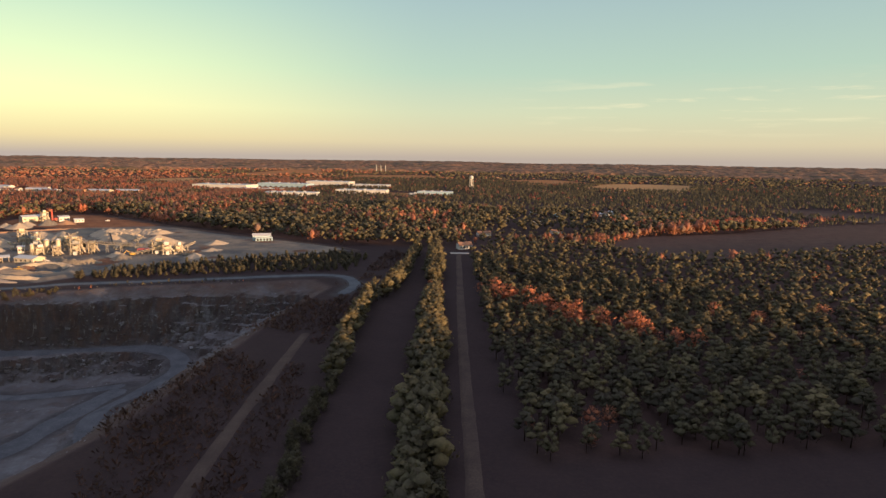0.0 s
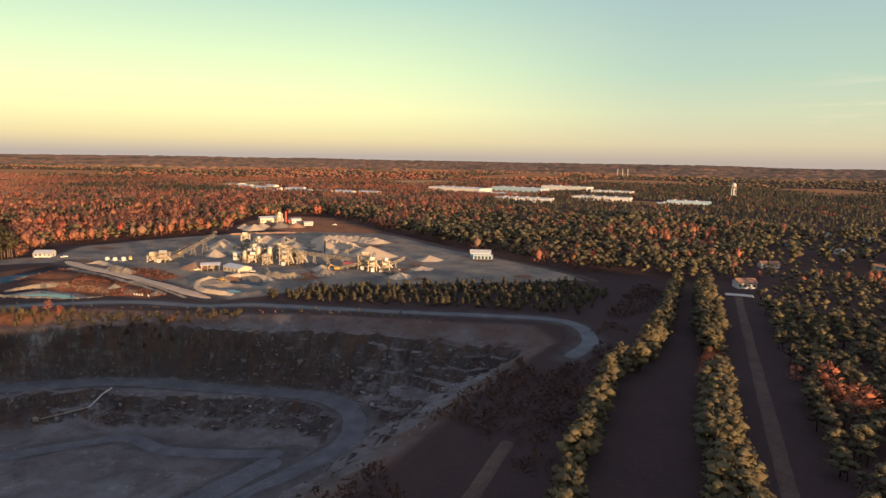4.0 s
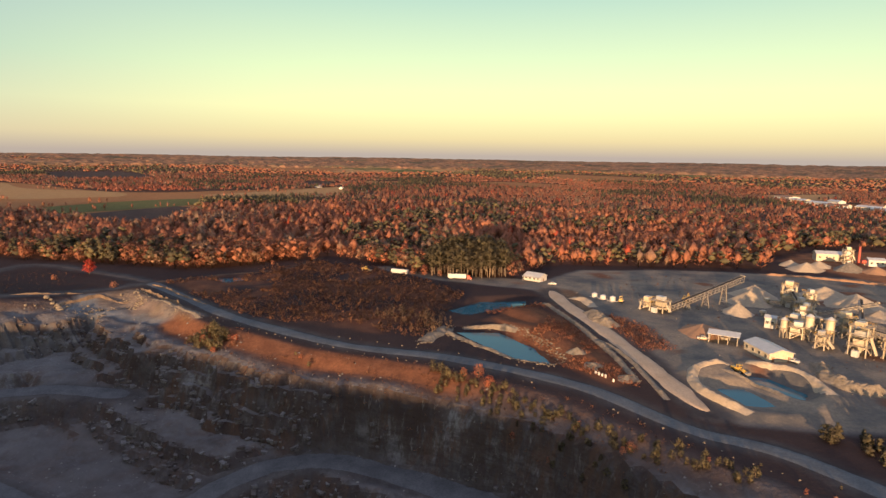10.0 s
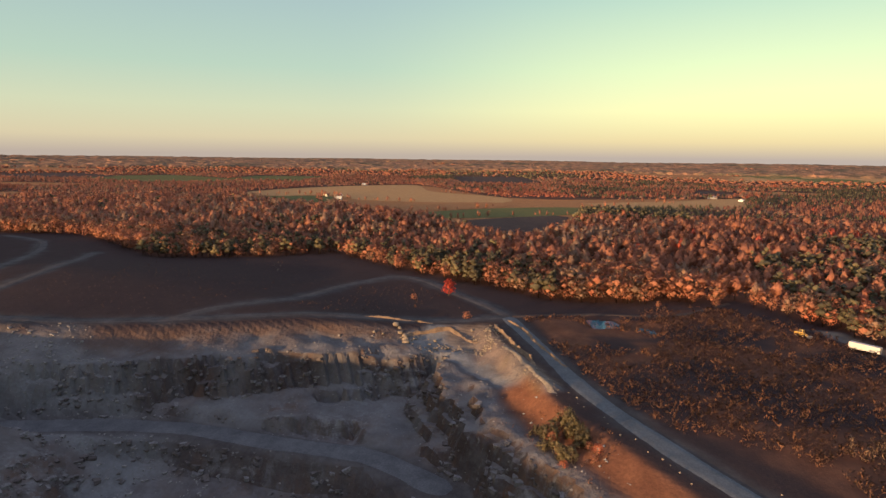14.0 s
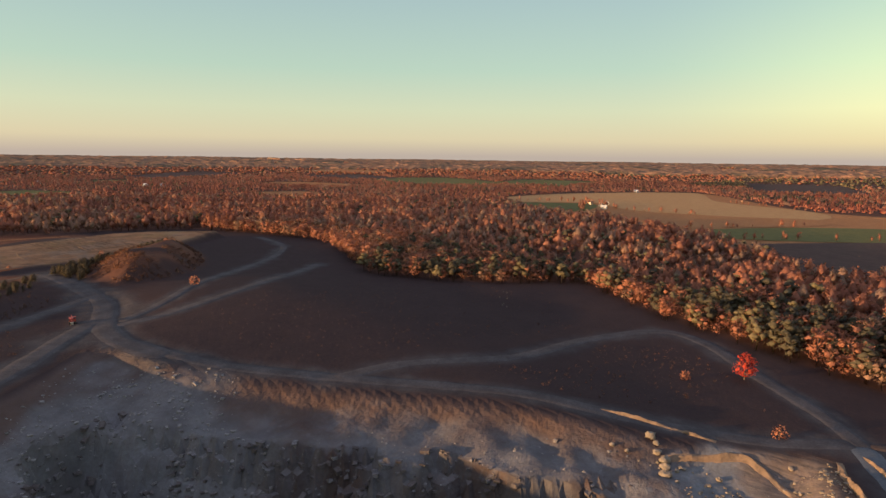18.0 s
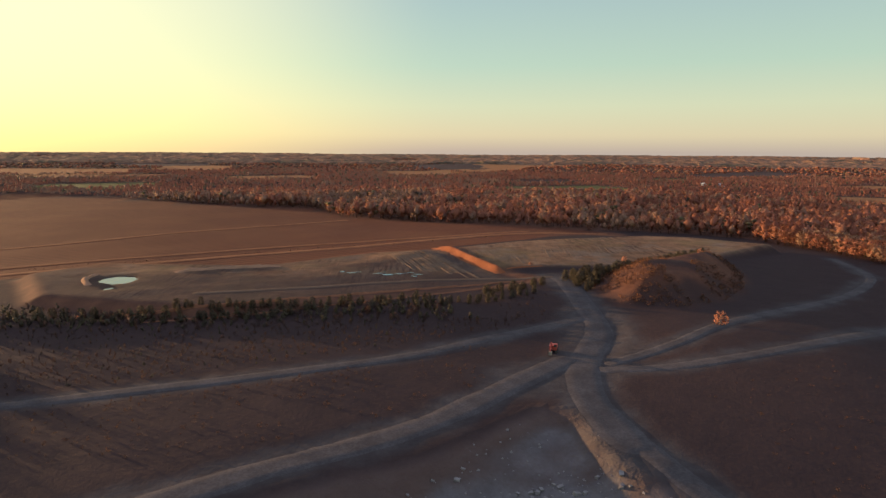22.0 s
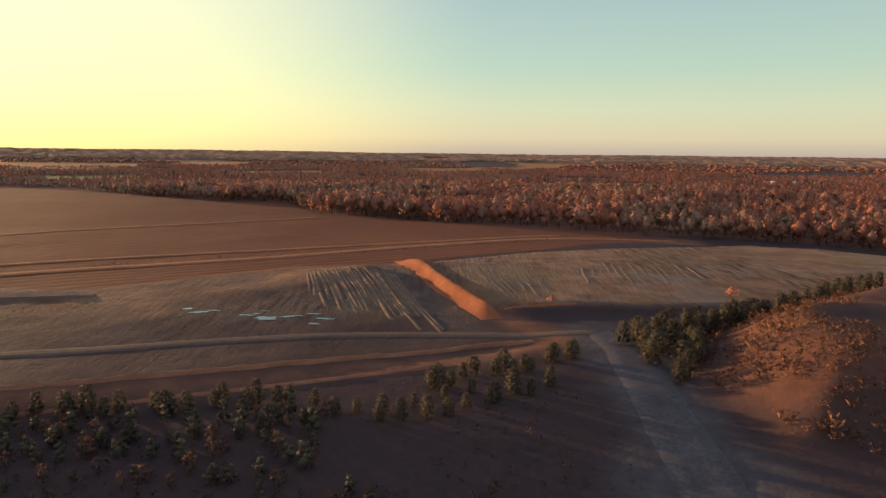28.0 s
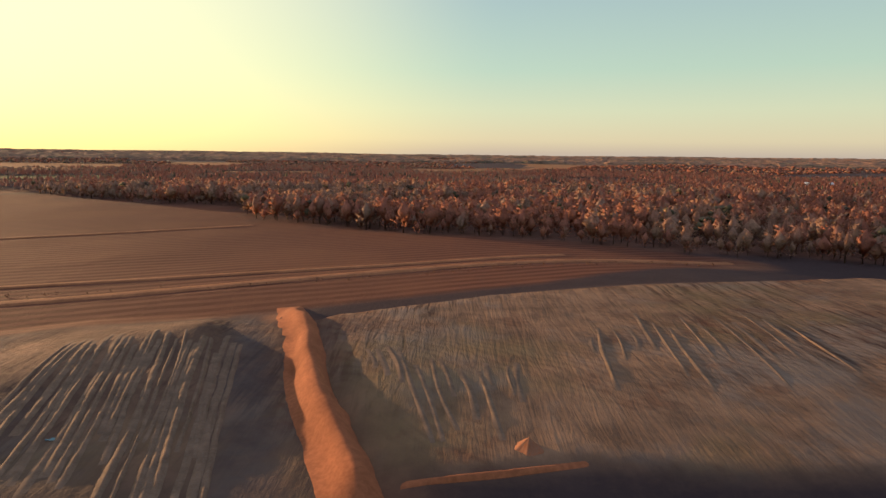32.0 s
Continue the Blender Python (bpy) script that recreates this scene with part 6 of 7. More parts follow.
BANKS += [([(-445, 438), (-400, 430), (-352, 418), (-318, 406)], 3.5, 1.1, STONE, "line of tipped stone along the ramp's edge"), ([(-372, 424), (-345, 421), (-300, 405)], 3.0, 0.9, STONE, "line of tipped stone along the ramp's edge"),
                            ([(-412, 362), (-400, 362), (-384, 366), (-360, 373)], 4, 1.0, STONE, "pale stone bank along the lined pond"), ([(-413, 372), (-408, 388), (-396, 394)], 4, 1.4, STONE, "stone bank between the two ponds"),
                            ([(-396, 345), (-408, 356), (-416, 364)], 9, 1.0, STONE, "pale wash of stone beside the pond"),
                            
                            ([(-530, 219), (-508, 230), (-490, 238), (-474, 246)], 3, 0.4, STONE, "pale tipped stone below the haul road"),
                            ([(-290, -152), (-330, -150), (-377, -162), (-420, -175), (-462, -188), (-489, -198)], 2.6, 0.8, CLAY, "long red clay ridge along the spoil field"), ([(-310, -140), (-345, -144), (-379, -152), (-430, -166), (-470, -178)], 1.8, 0.5, CLAY, "lower red clay ridge below the spoil field"),
                            ([(-350, -246), (-325, -242), (-305, -236), (-294, -228)], 6, 1.3, REDSAND, "sandy ridge by the spoil pond"), ([(-252, -226), (-254, -208), (-262, -195)], 4, 1.4, REDSAND, "sandy ridge by the spoil pond"),
                            ([(-470, 640), (-440, 668), (-405, 690)], 4, 1.2, REDSAND, "red clay edge of the storage ground"),
                            ([(-555, 140), (-558, 157), (-560, 178)], 1.8, 0.8, LEDGE, "low tan bank along the pit's rim"), ([(-545, 168), (-552, 179), (-557, 187), (-554, 196), (-546, 205)], 2.4, 0.9, LEDGE, "curved tan ledge above the pit's corner"),
                            ([(-570, 210), (-560, 213), (-546, 219), (-529, 226), (-517, 232), (-505, 236)], 2.6, 1.3, LEDGE, "broken pale ledge at the pit's corner"), ([(-580, 215), (-560, 227), (-541, 234), (-523, 242), (-505, 250)], 2.2, 0.8, LEDGE, "tipped stone along the haul road's corner")]
for bp, bw, bh, bm_, bl in BANKS:
    bank("stone_bank", bp, bw, bh, bm_, bl, 0.75 if bm_ == LEDGE else 0.35)

SPOIL_SOIL = plain("rutted_tan_soil", (0.17, 0.108, 0.068), 0.95, 0.0, 0.5, 0.4)


def windrow_fan(heads, feet, count, wide, high, label, group, cut=0.18):
    """Low ridges left by the dozer blade, fanning from one edge of the fill to the other."""
    a, b = np.array(heads, float), np.array(feet, float)
    for i in range(count):
        u = (i + rng.uniform(-0.3, 0.3)) / (count - 1)
        u = min(max(u, 0.0), 1.0)
        p, q = (np.array([np.interp(u, np.linspace(0, 1, len(e)), e[:, k]) for k in (0, 1)]) for e in (a, b))
        s0, s1 = rng.uniform(0, cut), 1 - rng.uniform(0, cut * 2)
        mid_way = (p + q) / 2 + rng.uniform(-0.7, 0.7, 2)
        ends = p + (q - p) * s0, p + (q - p) * s1
        bank("windrow", [tuple(ends[0]), tuple((ends[0] + ends[1]) / 2 + (mid_way - (p + q) / 2)), tuple(ends[1])], wide * rng.uniform(0.7, 1.4), high * rng.uniform(0.6, 1.4), SPOIL_SOIL, label, 0.5, group)


windrow_fan([(-413.6, -278.7), (-417.7, -282.1), (-424, -284.4), (-430.7, -286.2), (-437.5, -288), (-444.3, -290.6)],
            [(-424, -233.5), (-436.4, -220.7), (-445, -216.6), (-453, -210.9), (-460.8, -205.9), (-467, -203)], 26, 1.1, 0.22, "long low ridge of tan soil pushed up by a dozer", "windrows on the fill")
windrow_fan([(-472, -276), (-481, -273), (-492, -266), (-502, -264)], [(-483, -236), (-489, -233), (-496, -231), (-501, -246)], 12, 0.9, 0.12, "faint ridge of soil on the graded spoil", "windrows on the plateau", 0.3)
windrow_fan([(-520, -296), (-540, -304), (-566, -306)], [(-512, -240), (-532, -246), (-560, -256)], 14, 0.9, 0.12, "faint ridge of soil on the graded spoil", "windrows on the plateau", 0.3)


# ---- quarry plant ----
def conveyor(ax, ay, az, bx, by, bz, label, legs=(0.35, 0.7), wide=1.5, deep=1.6, group="conveyors"):
    a, b = Vector((ax, ay, az)), Vector((bx, by, bz))
    o = Vector((ax, ay, level(ax, ay)))
    ob = thing("conveyor", o.x, o.y, o.z, label, "conveyor", group)
    d = (b - a)
    flat_d = Vector((d.x, d.y, 0)).normalized()
    s = Vector((-flat_d.y, flat_d.x, 0)) * wide / 2
    la, lb = a - o, b - o
    part("belt", Shape().beam(la, lb, wide, 0.18), RUBBER, ob)
    low = Vector((0, 0, -deep))
    bays = max(4, int(d.length / 2.6))
    for sign in (-1, 1):
        t = Shape().beam(la + s * sign, lb + s * sign, 0.22, 0.22).beam(la + s * sign + low, lb + s * sign + low, 0.22, 0.22)
        for i in range(bays):
            p, q = la.lerp(lb, i / bays) + s * sign, la.lerp(lb, (i + 1) / bays) + s * sign
            t.beam(p, q + low, 0.13, 0.13).beam(q, q + low, 0.13, 0.13)
        part("side_truss", t, STEEL, ob)
    part("walkway", Shape().beam(la + s * 1.6 + low * 0.3, lb + s * 1.6 + low * 0.3, 0.8, 0.1), STEEL, ob)
    part("head_drum", Shape().tube(lb - s * 1.2, lb + s * 1.2, 0.5), STEEL, ob)
    part("tail_hopper", Shape().box(la + Vector((0, 0, 0.6)), (2.6, 2.6, 1.4)).box(la + Vector((0, 0, -0.6)), (1.6, 1.6, 1.2)), CREAM, ob)
    for u in legs:
        p = la.lerp(lb, u) + low
        foot = level(p.x + o.x, p.y + o.y) - o.z - 0.2
        if p.z - foot < 1.0:
            continue
        t = Shape()
        for sign in (-1, 1):
            t.beam(p + s * sign, Vector((p.x, p.y, foot)) + s * sign * 2.4, 0.35, 0.35)
        for v in (0.25, 0.5, 0.75):
            w0 = 1 + 1.4 * v
            zc = p.z + (foot - p.z) * v
            t.beam(Vector((p.x, p.y, zc)) - s * w0, Vector((p.x, p.y, zc)) + s * w0, 0.2, 0.2)
            t.beam(Vector((p.x, p.y, zc)) - s * w0, Vector((p.x, p.y, zc + (p.z - foot) * 0.24)) + s * (w0 - 0.33), 0.15, 0.15)
        part("trestle_leg", t, STEEL, ob)
    return ob


def silo(x, y, r, foot, top, label):
    z = level(x, y)
    ob = thing("silo", x, y, z, label, "silo", "silos")
    part("tank", Shape().tube((0, 0, foot), (0, 0, top), r, r, 20).tube((0, 0, foot), (0, 0, foot - 2.4), r, 0.5, 20), CREAM, ob)
    part("roof", Shape().tube((0, 0, top + 0.02), (0, 0, top + 1.1), r * 1.04, 0.4, 20), SHEET, ob)
    for i in range(4):
        a = math.pi / 4 + i * math.pi / 2
        part("leg", Shape().beam((r * 0.95 * math.cos(a), r * 0.95 * math.sin(a), -0.3), (r * 0.95 * math.cos(a), r * 0.95 * math.sin(a), foot + 0.8), 0.4, 0.4), STEEL, ob)
    rail = Shape()
    for zz in (foot + 0.2, top - 0.4):
        rail.tube((0, 0, zz), (0, 0, zz + 0.18), r + 0.9, r + 0.9, 20)
    part("catwalk", rail, STEEL, ob)
    part("ladder", Shape().beam((r + 0.25, -0.25, 0), (r + 0.25, -0.25, top), 0.08, 0.08).beam((r + 0.25, 0.25, 0), (r + 0.25, 0.25, top), 0.08, 0.08), STEEL, ob)


def tower(x, y, sx, sy, high, floors, label, yaw=0.0, hopper=True, cabin=True):
    """An open steel frame with decks, bracing, machinery housings, a hopper and a chute."""
    g = np.random.default_rng(int(abs(x * 3 + y)))
    ob = thing("screening_tower", x, y, level(x, y), label, "screening plant", "screening towers", yaw)
    for i in (-1, 1):
        for j in (-1, 1):
            part("column", Shape().beam((i * sx / 2, j * sy / 2, -0.3), (i * sx / 2, j * sy / 2, high), 0.4, 0.4), CREAM, ob)
    for k in range(1, floors + 1):
        zz = high * k / floors
        part("deck", Shape().box((0, 0, zz), (sx + 1.6, sy + 1.6, 0.25)), STEEL, ob)
        for a, b in (((-1, -1), (1, -1)), ((1, -1), (1, 1)), ((1, 1), (-1, 1)), ((-1, 1), (-1, -1))):
            rail = Shape()
            for dz in (0.55, 1.1):
                rail.beam((a[0] * (sx / 2 + 0.7), a[1] * (sy / 2 + 0.7), zz + dz), (b[0] * (sx / 2 + 0.7), b[1] * (sy / 2 + 0.7), zz + dz), 0.09, 0.09)
            part("railing", rail, YELLOW if k == floors else STEEL, ob)
        z0 = high * (k - 1) / floors
        brace = Shape()
        for j in (-1, 1):
            brace.beam((-sx / 2, j * sy / 2, z0), (sx / 2, j * sy / 2, zz), 0.2, 0.2).beam((j * sx / 2, sy / 2, z0), (j * sx / 2, -sy / 2, zz), 0.2, 0.2)
        part("bracing", brace, CREAM, ob)
        w, l, hh = sx * g.uniform(0.45, 0.8), sy * g.uniform(0.45, 0.8), min(high / floors * 0.7, g.uniform(1.6, 3.0))
        part("housing", Shape().box((g.uniform(-0.6, 0.6), g.uniform(-0.6, 0.6), zz + 0.13 + hh / 2), (w, l, hh)), CREAM if k % 2 else SHEET, ob)
    if hopper:
        part("hopper", Shape().tube((0, 0, high / floors - 0.2), (0, 0, 1.2), min(sx, sy) * 0.48, 0.6, 4), CREAM, ob)
    part("chute", Shape().beam((sx / 2, 0, high * 0.7), (sx / 2 + 3.2, 0, 1.4), 1.1, 0.8), CREAM, ob)
    stair = Shape().beam((-sx / 2 - 0.8, -sy / 2, 0), (-sx / 2 - 0.8, sy / 2, high / floors), 0.9, 0.2)
    for k in range(1, floors):
        s0 = 1 if k % 2 else -1
        stair.beam((-sx / 2 - 0.8, s0 * sy / 2, high * k / floors), (-sx / 2 - 0.8, -s0 * sy / 2, high * (k + 1) / floors), 0.9, 0.2)
    part("stair", stair, STEEL, ob)
    if cabin:
        part("cabin", Shape().box((0, -sy / 2 - 1.4, 1.4), (2.6, 2.2, 2.8)), WHITE, ob)
    return ob


conveyor(-403, 492, 5.0, -401, 546, 20.5, "long inclined conveyor on steel trestles above stockpiles", (0.28, 0.52, 0.76), 2.6, 3.0)
conveyor(-392, 574, 13.5, -361, 551, 6.0, "short sloping conveyor between screen and silos", (0.4, 0.75))
conveyor(-376, 536, 5.0, -346, 520, 11.0, "sloping conveyor that feeds the silos", (0.45, 0.8))
conveyor(-352, 548, 6.5, -332, 524, 13.5, "steep conveyor up to the silo tops", (0.5,))
conveyor(-312, 524, 15.0, -247, 529, 11.0, "long trestle conveyor on lattice legs across the yard", (0.2, 0.38, 0.56, 0.75), 2.2, 2.4)
conveyor(-233, 536, 6.0, -220, 546, 12.0, "small stacking conveyor beside the crusher", (0.6,))
conveyor(-300, 560, 5.0, -322, 596, 12.5, "stacking conveyor towards the rear bank", (0.45, 0.75))
conveyor(-345, 572, 5.0, -365, 598, 11.0, "stacking conveyor over a tan heap", (0.45, 0.75))
tower(-403, 488, 9, 6, 6.5, 2, "cream feed hopper and screen at the conveyor's foot", 10)
tower(-410, 485, 6, 5, 4.5, 1, "low cream crusher unit on a steel base", 25, True, False)
tower(-390, 572, 7, 6, 12.5, 3, "cream screening tower with decks and chutes", 35)
tower(-384, 581, 5, 5, 8.5, 2, "smaller screening tower with a chute", 60, True, False)
tower(-345, 523, 7, 5, 7.0, 2, "steel platform of machinery below the silos", 20)
tower(-338, 515, 5, 5, 6.0, 2, "steel platform of machinery below the silos", 40, True, False)
tower(-310, 520, 7, 6, 13.5, 3, "tall cream screening tower with railings", 15)
tower(-317, 527, 5, 4, 8.0, 2, "steel platform beside the tall tower", 15, False, False)
tower(-243, 526, 8, 7, 10.5, 3, "cream crusher tower with stairs and chutes", 8)
tower(-234, 521, 6, 5, 8.0, 2, "crusher platform with a wide discharge chute", 30)
conveyor(-366, 562, 5.5, -350, 590, 13.0, "sloping conveyor above the middle stockpiles", (0.4, 0.75))
conveyor(-336, 545, 12.0, -312, 530, 14.5, "short enclosed conveyor between screening towers", (0.3, 0.8))
conveyor(-356, 520, 4.5, -338, 541, 11.5, "steep feed conveyor beside the silos", (0.5,))
conveyor(-290, 545, 5.0, -276, 566, 13.5, "stacking conveyor above the large cone", (0.5, 0.8))
conveyor(-262, 516, 5.0, -246, 522, 9.5, "short conveyor into the crusher tower", (0.5,))
tower(-352, 536, 6, 5, 9.0, 3, "cream screening tower crowded with chutes", 50)
tower(-362, 552, 5, 5, 7.0, 2, "low cream screen on a steel frame", 20, True, False)
tower(-332, 540, 6, 6, 10.0, 3, "cream screening tower beside the silos", 70, True, False)
tower(-322, 512, 4, 4, 6.5, 2, "small steel platform by the storage shed", 10, True, False)
tower(-252, 536, 5, 5, 7.5, 2, "crusher platform with a short chute", 50, True, False)
conveyor(-395, 560, 6.0, -372, 566, 11.0, "short cross conveyor beside the screening tower", (0.6,))
conveyor(-318, 545, 5.0, -308, 528, 12.0, "steep conveyor up to the tall tower", (0.5,))
conveyor(-226, 520, 4.5, -208, 512, 9.0, "small stacker at the edge of the yard", (0.6,))
tower(-374, 562, 5, 4, 6.5, 2, "low screen with a wide chute", 80, True, False)
tower(-300, 527, 5, 5, 8.0, 2, "transfer tower under the trestle conveyor", 5, True, False)
tower(-228, 530, 5, 5, 6.5, 2, "discharge platform beside the crusher", 40, True, False)
silo(-333, 517, 1.9, 6.0, 12.0, "cream steel silo on a braced frame")
silo(-327, 523, 1.9, 6.0, 11.5, "cream steel silo on a braced frame")
silo(-341, 510, 1.5, 4.5, 9.0, "smaller cream silo beside the pair")


def canopy_shed(x, y, lx, ly, h, yaw, label):
    ob = thing("open_shed", x, y, level(x, y), label, "shed", yaw=yaw)
    part("roof", Shape().gable((0, 0, h), (lx, ly), ly * 0.13, 0, 0.5, 0.2), SHEET, ob)
    for i in range(4):
        for j in (-1, 1):
            part("post", Shape().box((-lx / 2 + 0.4 + i * (lx - 0.8) / 3, j * (ly / 2 - 0.3), h / 2 - 0.1), (0.3, 0.3, h)), STEEL, ob)
    part("back_wall", Shape().box((-lx / 2 + 0.1, 0, h / 2), (0.15, ly - 0.4, h)), SHEET, ob)


def building(name, x, y, lx, ly, h, rise, yaw, wall, roof, label, category, windows=3, doors=1, group="", z=None):
    """A gabled house, hall or shed with walls, roof, windows in frames and doors."""
    ob = thing(name, x, y, level(x, y) if z is None else z, label, category, group, yaw)
    part("wall", Shape().gable_walls((0, 0, -0.3), (lx, ly, h + 0.3), rise), wall, ob)
    part("roof", Shape().gable((0, 0, h + 0.02), (lx, ly), rise, 0, 0.5, 0.22), roof, ob)
    for j in (-1, 1):
        for i in range(windows):
            u = -lx / 2 + lx * (i + 0.5) / windows
            w, hh = min(1.6, lx / windows * 0.5), min(1.4, h * 0.4)
            win = part("window", Shape().box((u, j * (ly / 2 + 0.03), h * 0.55), (w + 0.2, 0.1, hh + 0.2)), WHITE, ob)
            part("pane", Shape().box((u, j * (ly / 2 + 0.09), h * 0.55), (w, 0.05, hh)), PANE, win)
    for i in range(doors):
        u = 0 if doors == 1 else -ly / 3 + i * (2 * ly / 3) / (doors - 1)
        part("door", Shape().box((lx / 2 + 0.05, u, min(1.1, h * 0.4)), (0.12, min(1.2, ly * 0.3), min(2.2, h * 0.8))), RUST, ob)
    return ob


canopy_shed(-346, 478, 13, 9, 4.2, 38, "open-sided metal shed with a pale roof")
building("storage_shed", -324, 481, 19, 11, 3.8, 1.6, -16, CREAM, SHEET, "long cream metal shed with a pale roof", "shed", 4, 2)
building("control_house", -356, 519, 5, 4.5, 5.5, 0.9, 30, WHITE, SHEET, "tall white control house in the quarry yard", "building", 2)
part("porch", Shape().box((0, -2.7, 2.9), (5.4, 1.0, 0.2)).beam((-2.4, -3.1, -0.2), (-2.4, -3.1, 2.9), 0.15, 0.15).beam((2.4, -3.1, -0.2), (2.4, -3.1, 2.9), 0.15, 0.15), STEEL, bpy.data.objects["control_house"])
building("scale_office", -507, 467, 13, 9, 3.6, 1.8, 30, WHITE, SHEET, "white quarry office with a pale hipped roof", "building", 4)
office = bpy.data.objects["scale_office"]
for ux in (-6, -2, 2, 6):
    part("porch_post", Shape().box((ux, -6.6, 1.5), (0.25, 0.25, 3.2)), WHITE, office)
part("porch_roof", Shape().box((0, -5.8, 3.2), (13.6, 3.0, 0.2)), SHEET, office)
shop = building("workshop", -181, 615, 17, 8, 4.6, 2.0, 18, BLUE, SHEET, "blue-grey workshop with a pale metal roof on gravel", "building", 3)
part("lean_to", Shape().box((2, -6.2, 1.5), (16, 4.4, 3.4)), BLUE, shop)
part("lean_to_roof", Shape().box((2, -6.2, 3.32), (16.8, 5.0, 0.2)), SHEET, shop)
for ux in (-4, -1, 2, 5, 8):
    part("bay_door", Shape().box((ux, -8.45, 1.3), (2.0, 0.1, 2.4)), PANE, shop)
awning = thing("red_canopy", -255, 524, level(-255, 524), "red tarpaulin canopy beside the crusher", "canopy", yaw=15)
part("cover", Shape().gable((0, 0, 3.4), (9, 5), 0.9, 0, 0.2, 0.15), RED, awning)
for ux in (-4, 4):
    for uy in (-2.2, 2.2):
        part("post", Shape().box((ux, uy, 1.6), (0.2, 0.2, 3.6)), STEEL, awning)


# ---- vehicles and loose plant ----
def wheel(ob, x, y, r, w=0.35):
    t = part("wheel", Shape().tube((x, y - w / 2, r), (x, y + w / 2, r), r, r, 16), RUBBER, ob)
    part("rim", Shape().tube((x, y - w / 2 - 0.02, r), (x, y + w / 2 + 0.02, r), r * 0.5, r * 0.5, 12), CREAM, t)


def pickup(x, y, yaw, paint, label):
    ob = thing("pickup_truck", x, y, level(x, y), label, "truck", "parked pickups", yaw)
    part("body", Shape().box((0, 0, 0.85), (5.3, 1.9, 0.65)).box((1.7, 0, 1.22), (1.7, 1.8, 0.25)), paint, ob)
    cab = part("cab", Shape().box((0.1, 0, 1.55), (1.9, 1.75, 0.8)), paint, ob)
    part("cab_glass", Shape().box((0.1, 0, 1.6), (1.6, 1.8, 0.5)).box((0.1, 0, 1.6), (1.95, 1.5, 0.5)), PANE, cab)
    for i in (-1.65, 1.65):
        for j in (-0.85, 0.85):
            wheel(ob, i, j, 0.4)


def semitrailer(x, y, yaw, label, tractor=True):
    ob = thing("semi_trailer", x, y, level(x, y), label, "trailer", "parked trailers", yaw)
    part("box_body", Shape().box((0, 0, 2.55), (13.0, 2.55, 2.8)), WHITE, ob)
    part("chassis", Shape().box((0, 0, 1.0), (12.6, 1.0, 0.3)), STEEL, ob)
    part("landing_gear", Shape().box((3.4, 0.8, 0.5), (0.2, 0.2, 1.1)).box((3.4, -0.8, 0.5), (0.2, 0.2, 1.1)), STEEL, ob)
    for i in (-5.2, -4.0):
        for j in (-1.05, 1.05):
            wheel(ob, i, j, 0.5)
    if tractor:
        cab = part("tractor_cab", Shape().box((8.3, 0, 1.9), (2.2, 2.4, 2.6)).box((9.8, 0, 1.2), (1.4, 1.9, 1.2)), RED, ob)
        part("windscreen", Shape().box((9.42, 0, 2.5), (0.06, 2.0, 0.8)), PANE, cab)
        for i in (7.4, 10.0):
            for j in (-1.0, 1.0):
                wheel(ob, i, j, 0.5)


def loader(x, y, yaw, label, paint=None):
    ob = thing("wheel_loader", x, y, level(x, y), label, "loader", "quarry machines", yaw)
    paint = paint or YELLOW
    part("body", Shape().box((-1.6, 0, 1.7), (3.4, 2.2, 1.3)).box((0.9, 0, 1.4), (2.0, 1.6, 0.8)), paint, ob)
    cab = part("cab", Shape().box((0.0, 0, 2.9), (1.6, 1.6, 1.5)), paint, ob)
    part("cab_glass", Shape().box((0.0, 0, 3.0), (1.64, 1.3, 0.9)).box((0.0, 0, 3.0), (1.3, 1.64, 0.9)), PANE, cab)
    part("arm", Shape().beam((1.2, 0.7, 1.8), (3.6, 0.7, 0.9), 0.3, 0.5).beam((1.2, -0.7, 1.8), (3.6, -0.7, 0.9), 0.3, 0.5), paint, ob)
    part("bucket", Shape().box((4.1, 0, 0.75), (1.2, 2.9, 1.1)), STEEL, ob)
    for i in (-2.0, 1.6):
        for j in (-1.1, 1.1):
            wheel(ob, i, j, 0.85, 0.6)


def excavator(x, y, yaw, paint, label):
    ob = thing("excavator", x, y, level(x, y), label, "excavator", "quarry machines", yaw)
    for j in (-1.2, 1.2):
        part("track", Shape().box((0, j, 0.5), (4.2, 0.7, 0.9)).tube((2.1, j - 0.35, 0.5), (2.1, j + 0.35, 0.5), 0.45).tube((-2.1, j - 0.35, 0.5), (-2.1, j + 0.35, 0.5), 0.45), RUBBER, ob)
    part("house", Shape().box((-0.5, 0, 1.8), (3.6, 2.7, 1.5)), paint, ob)
    cab = part("cab", Shape().box((1.0, 0.8, 2.5), (1.4, 1.1, 1.7)), paint, ob)
    part("cab_glass", Shape().box((1.0, 0.8, 2.8), (1.44, 0.9, 0.8)).box((1.0, 0.8, 2.8), (1.1, 1.14, 0.8)), PANE, cab)
    part("boom", Shape().beam((1.0, -0.4, 2.0), (4.2, -0.4, 4.6), 0.5, 0.6), paint, ob)
    part("stick", Shape().beam((4.2, -0.4, 4.6), (6.0, -0.4, 2.0), 0.4, 0.5), paint, ob)
    part("bucket", Shape().box((6.0, -0.4, 1.3), (0.9, 1.2, 1.2)), STEEL, ob)


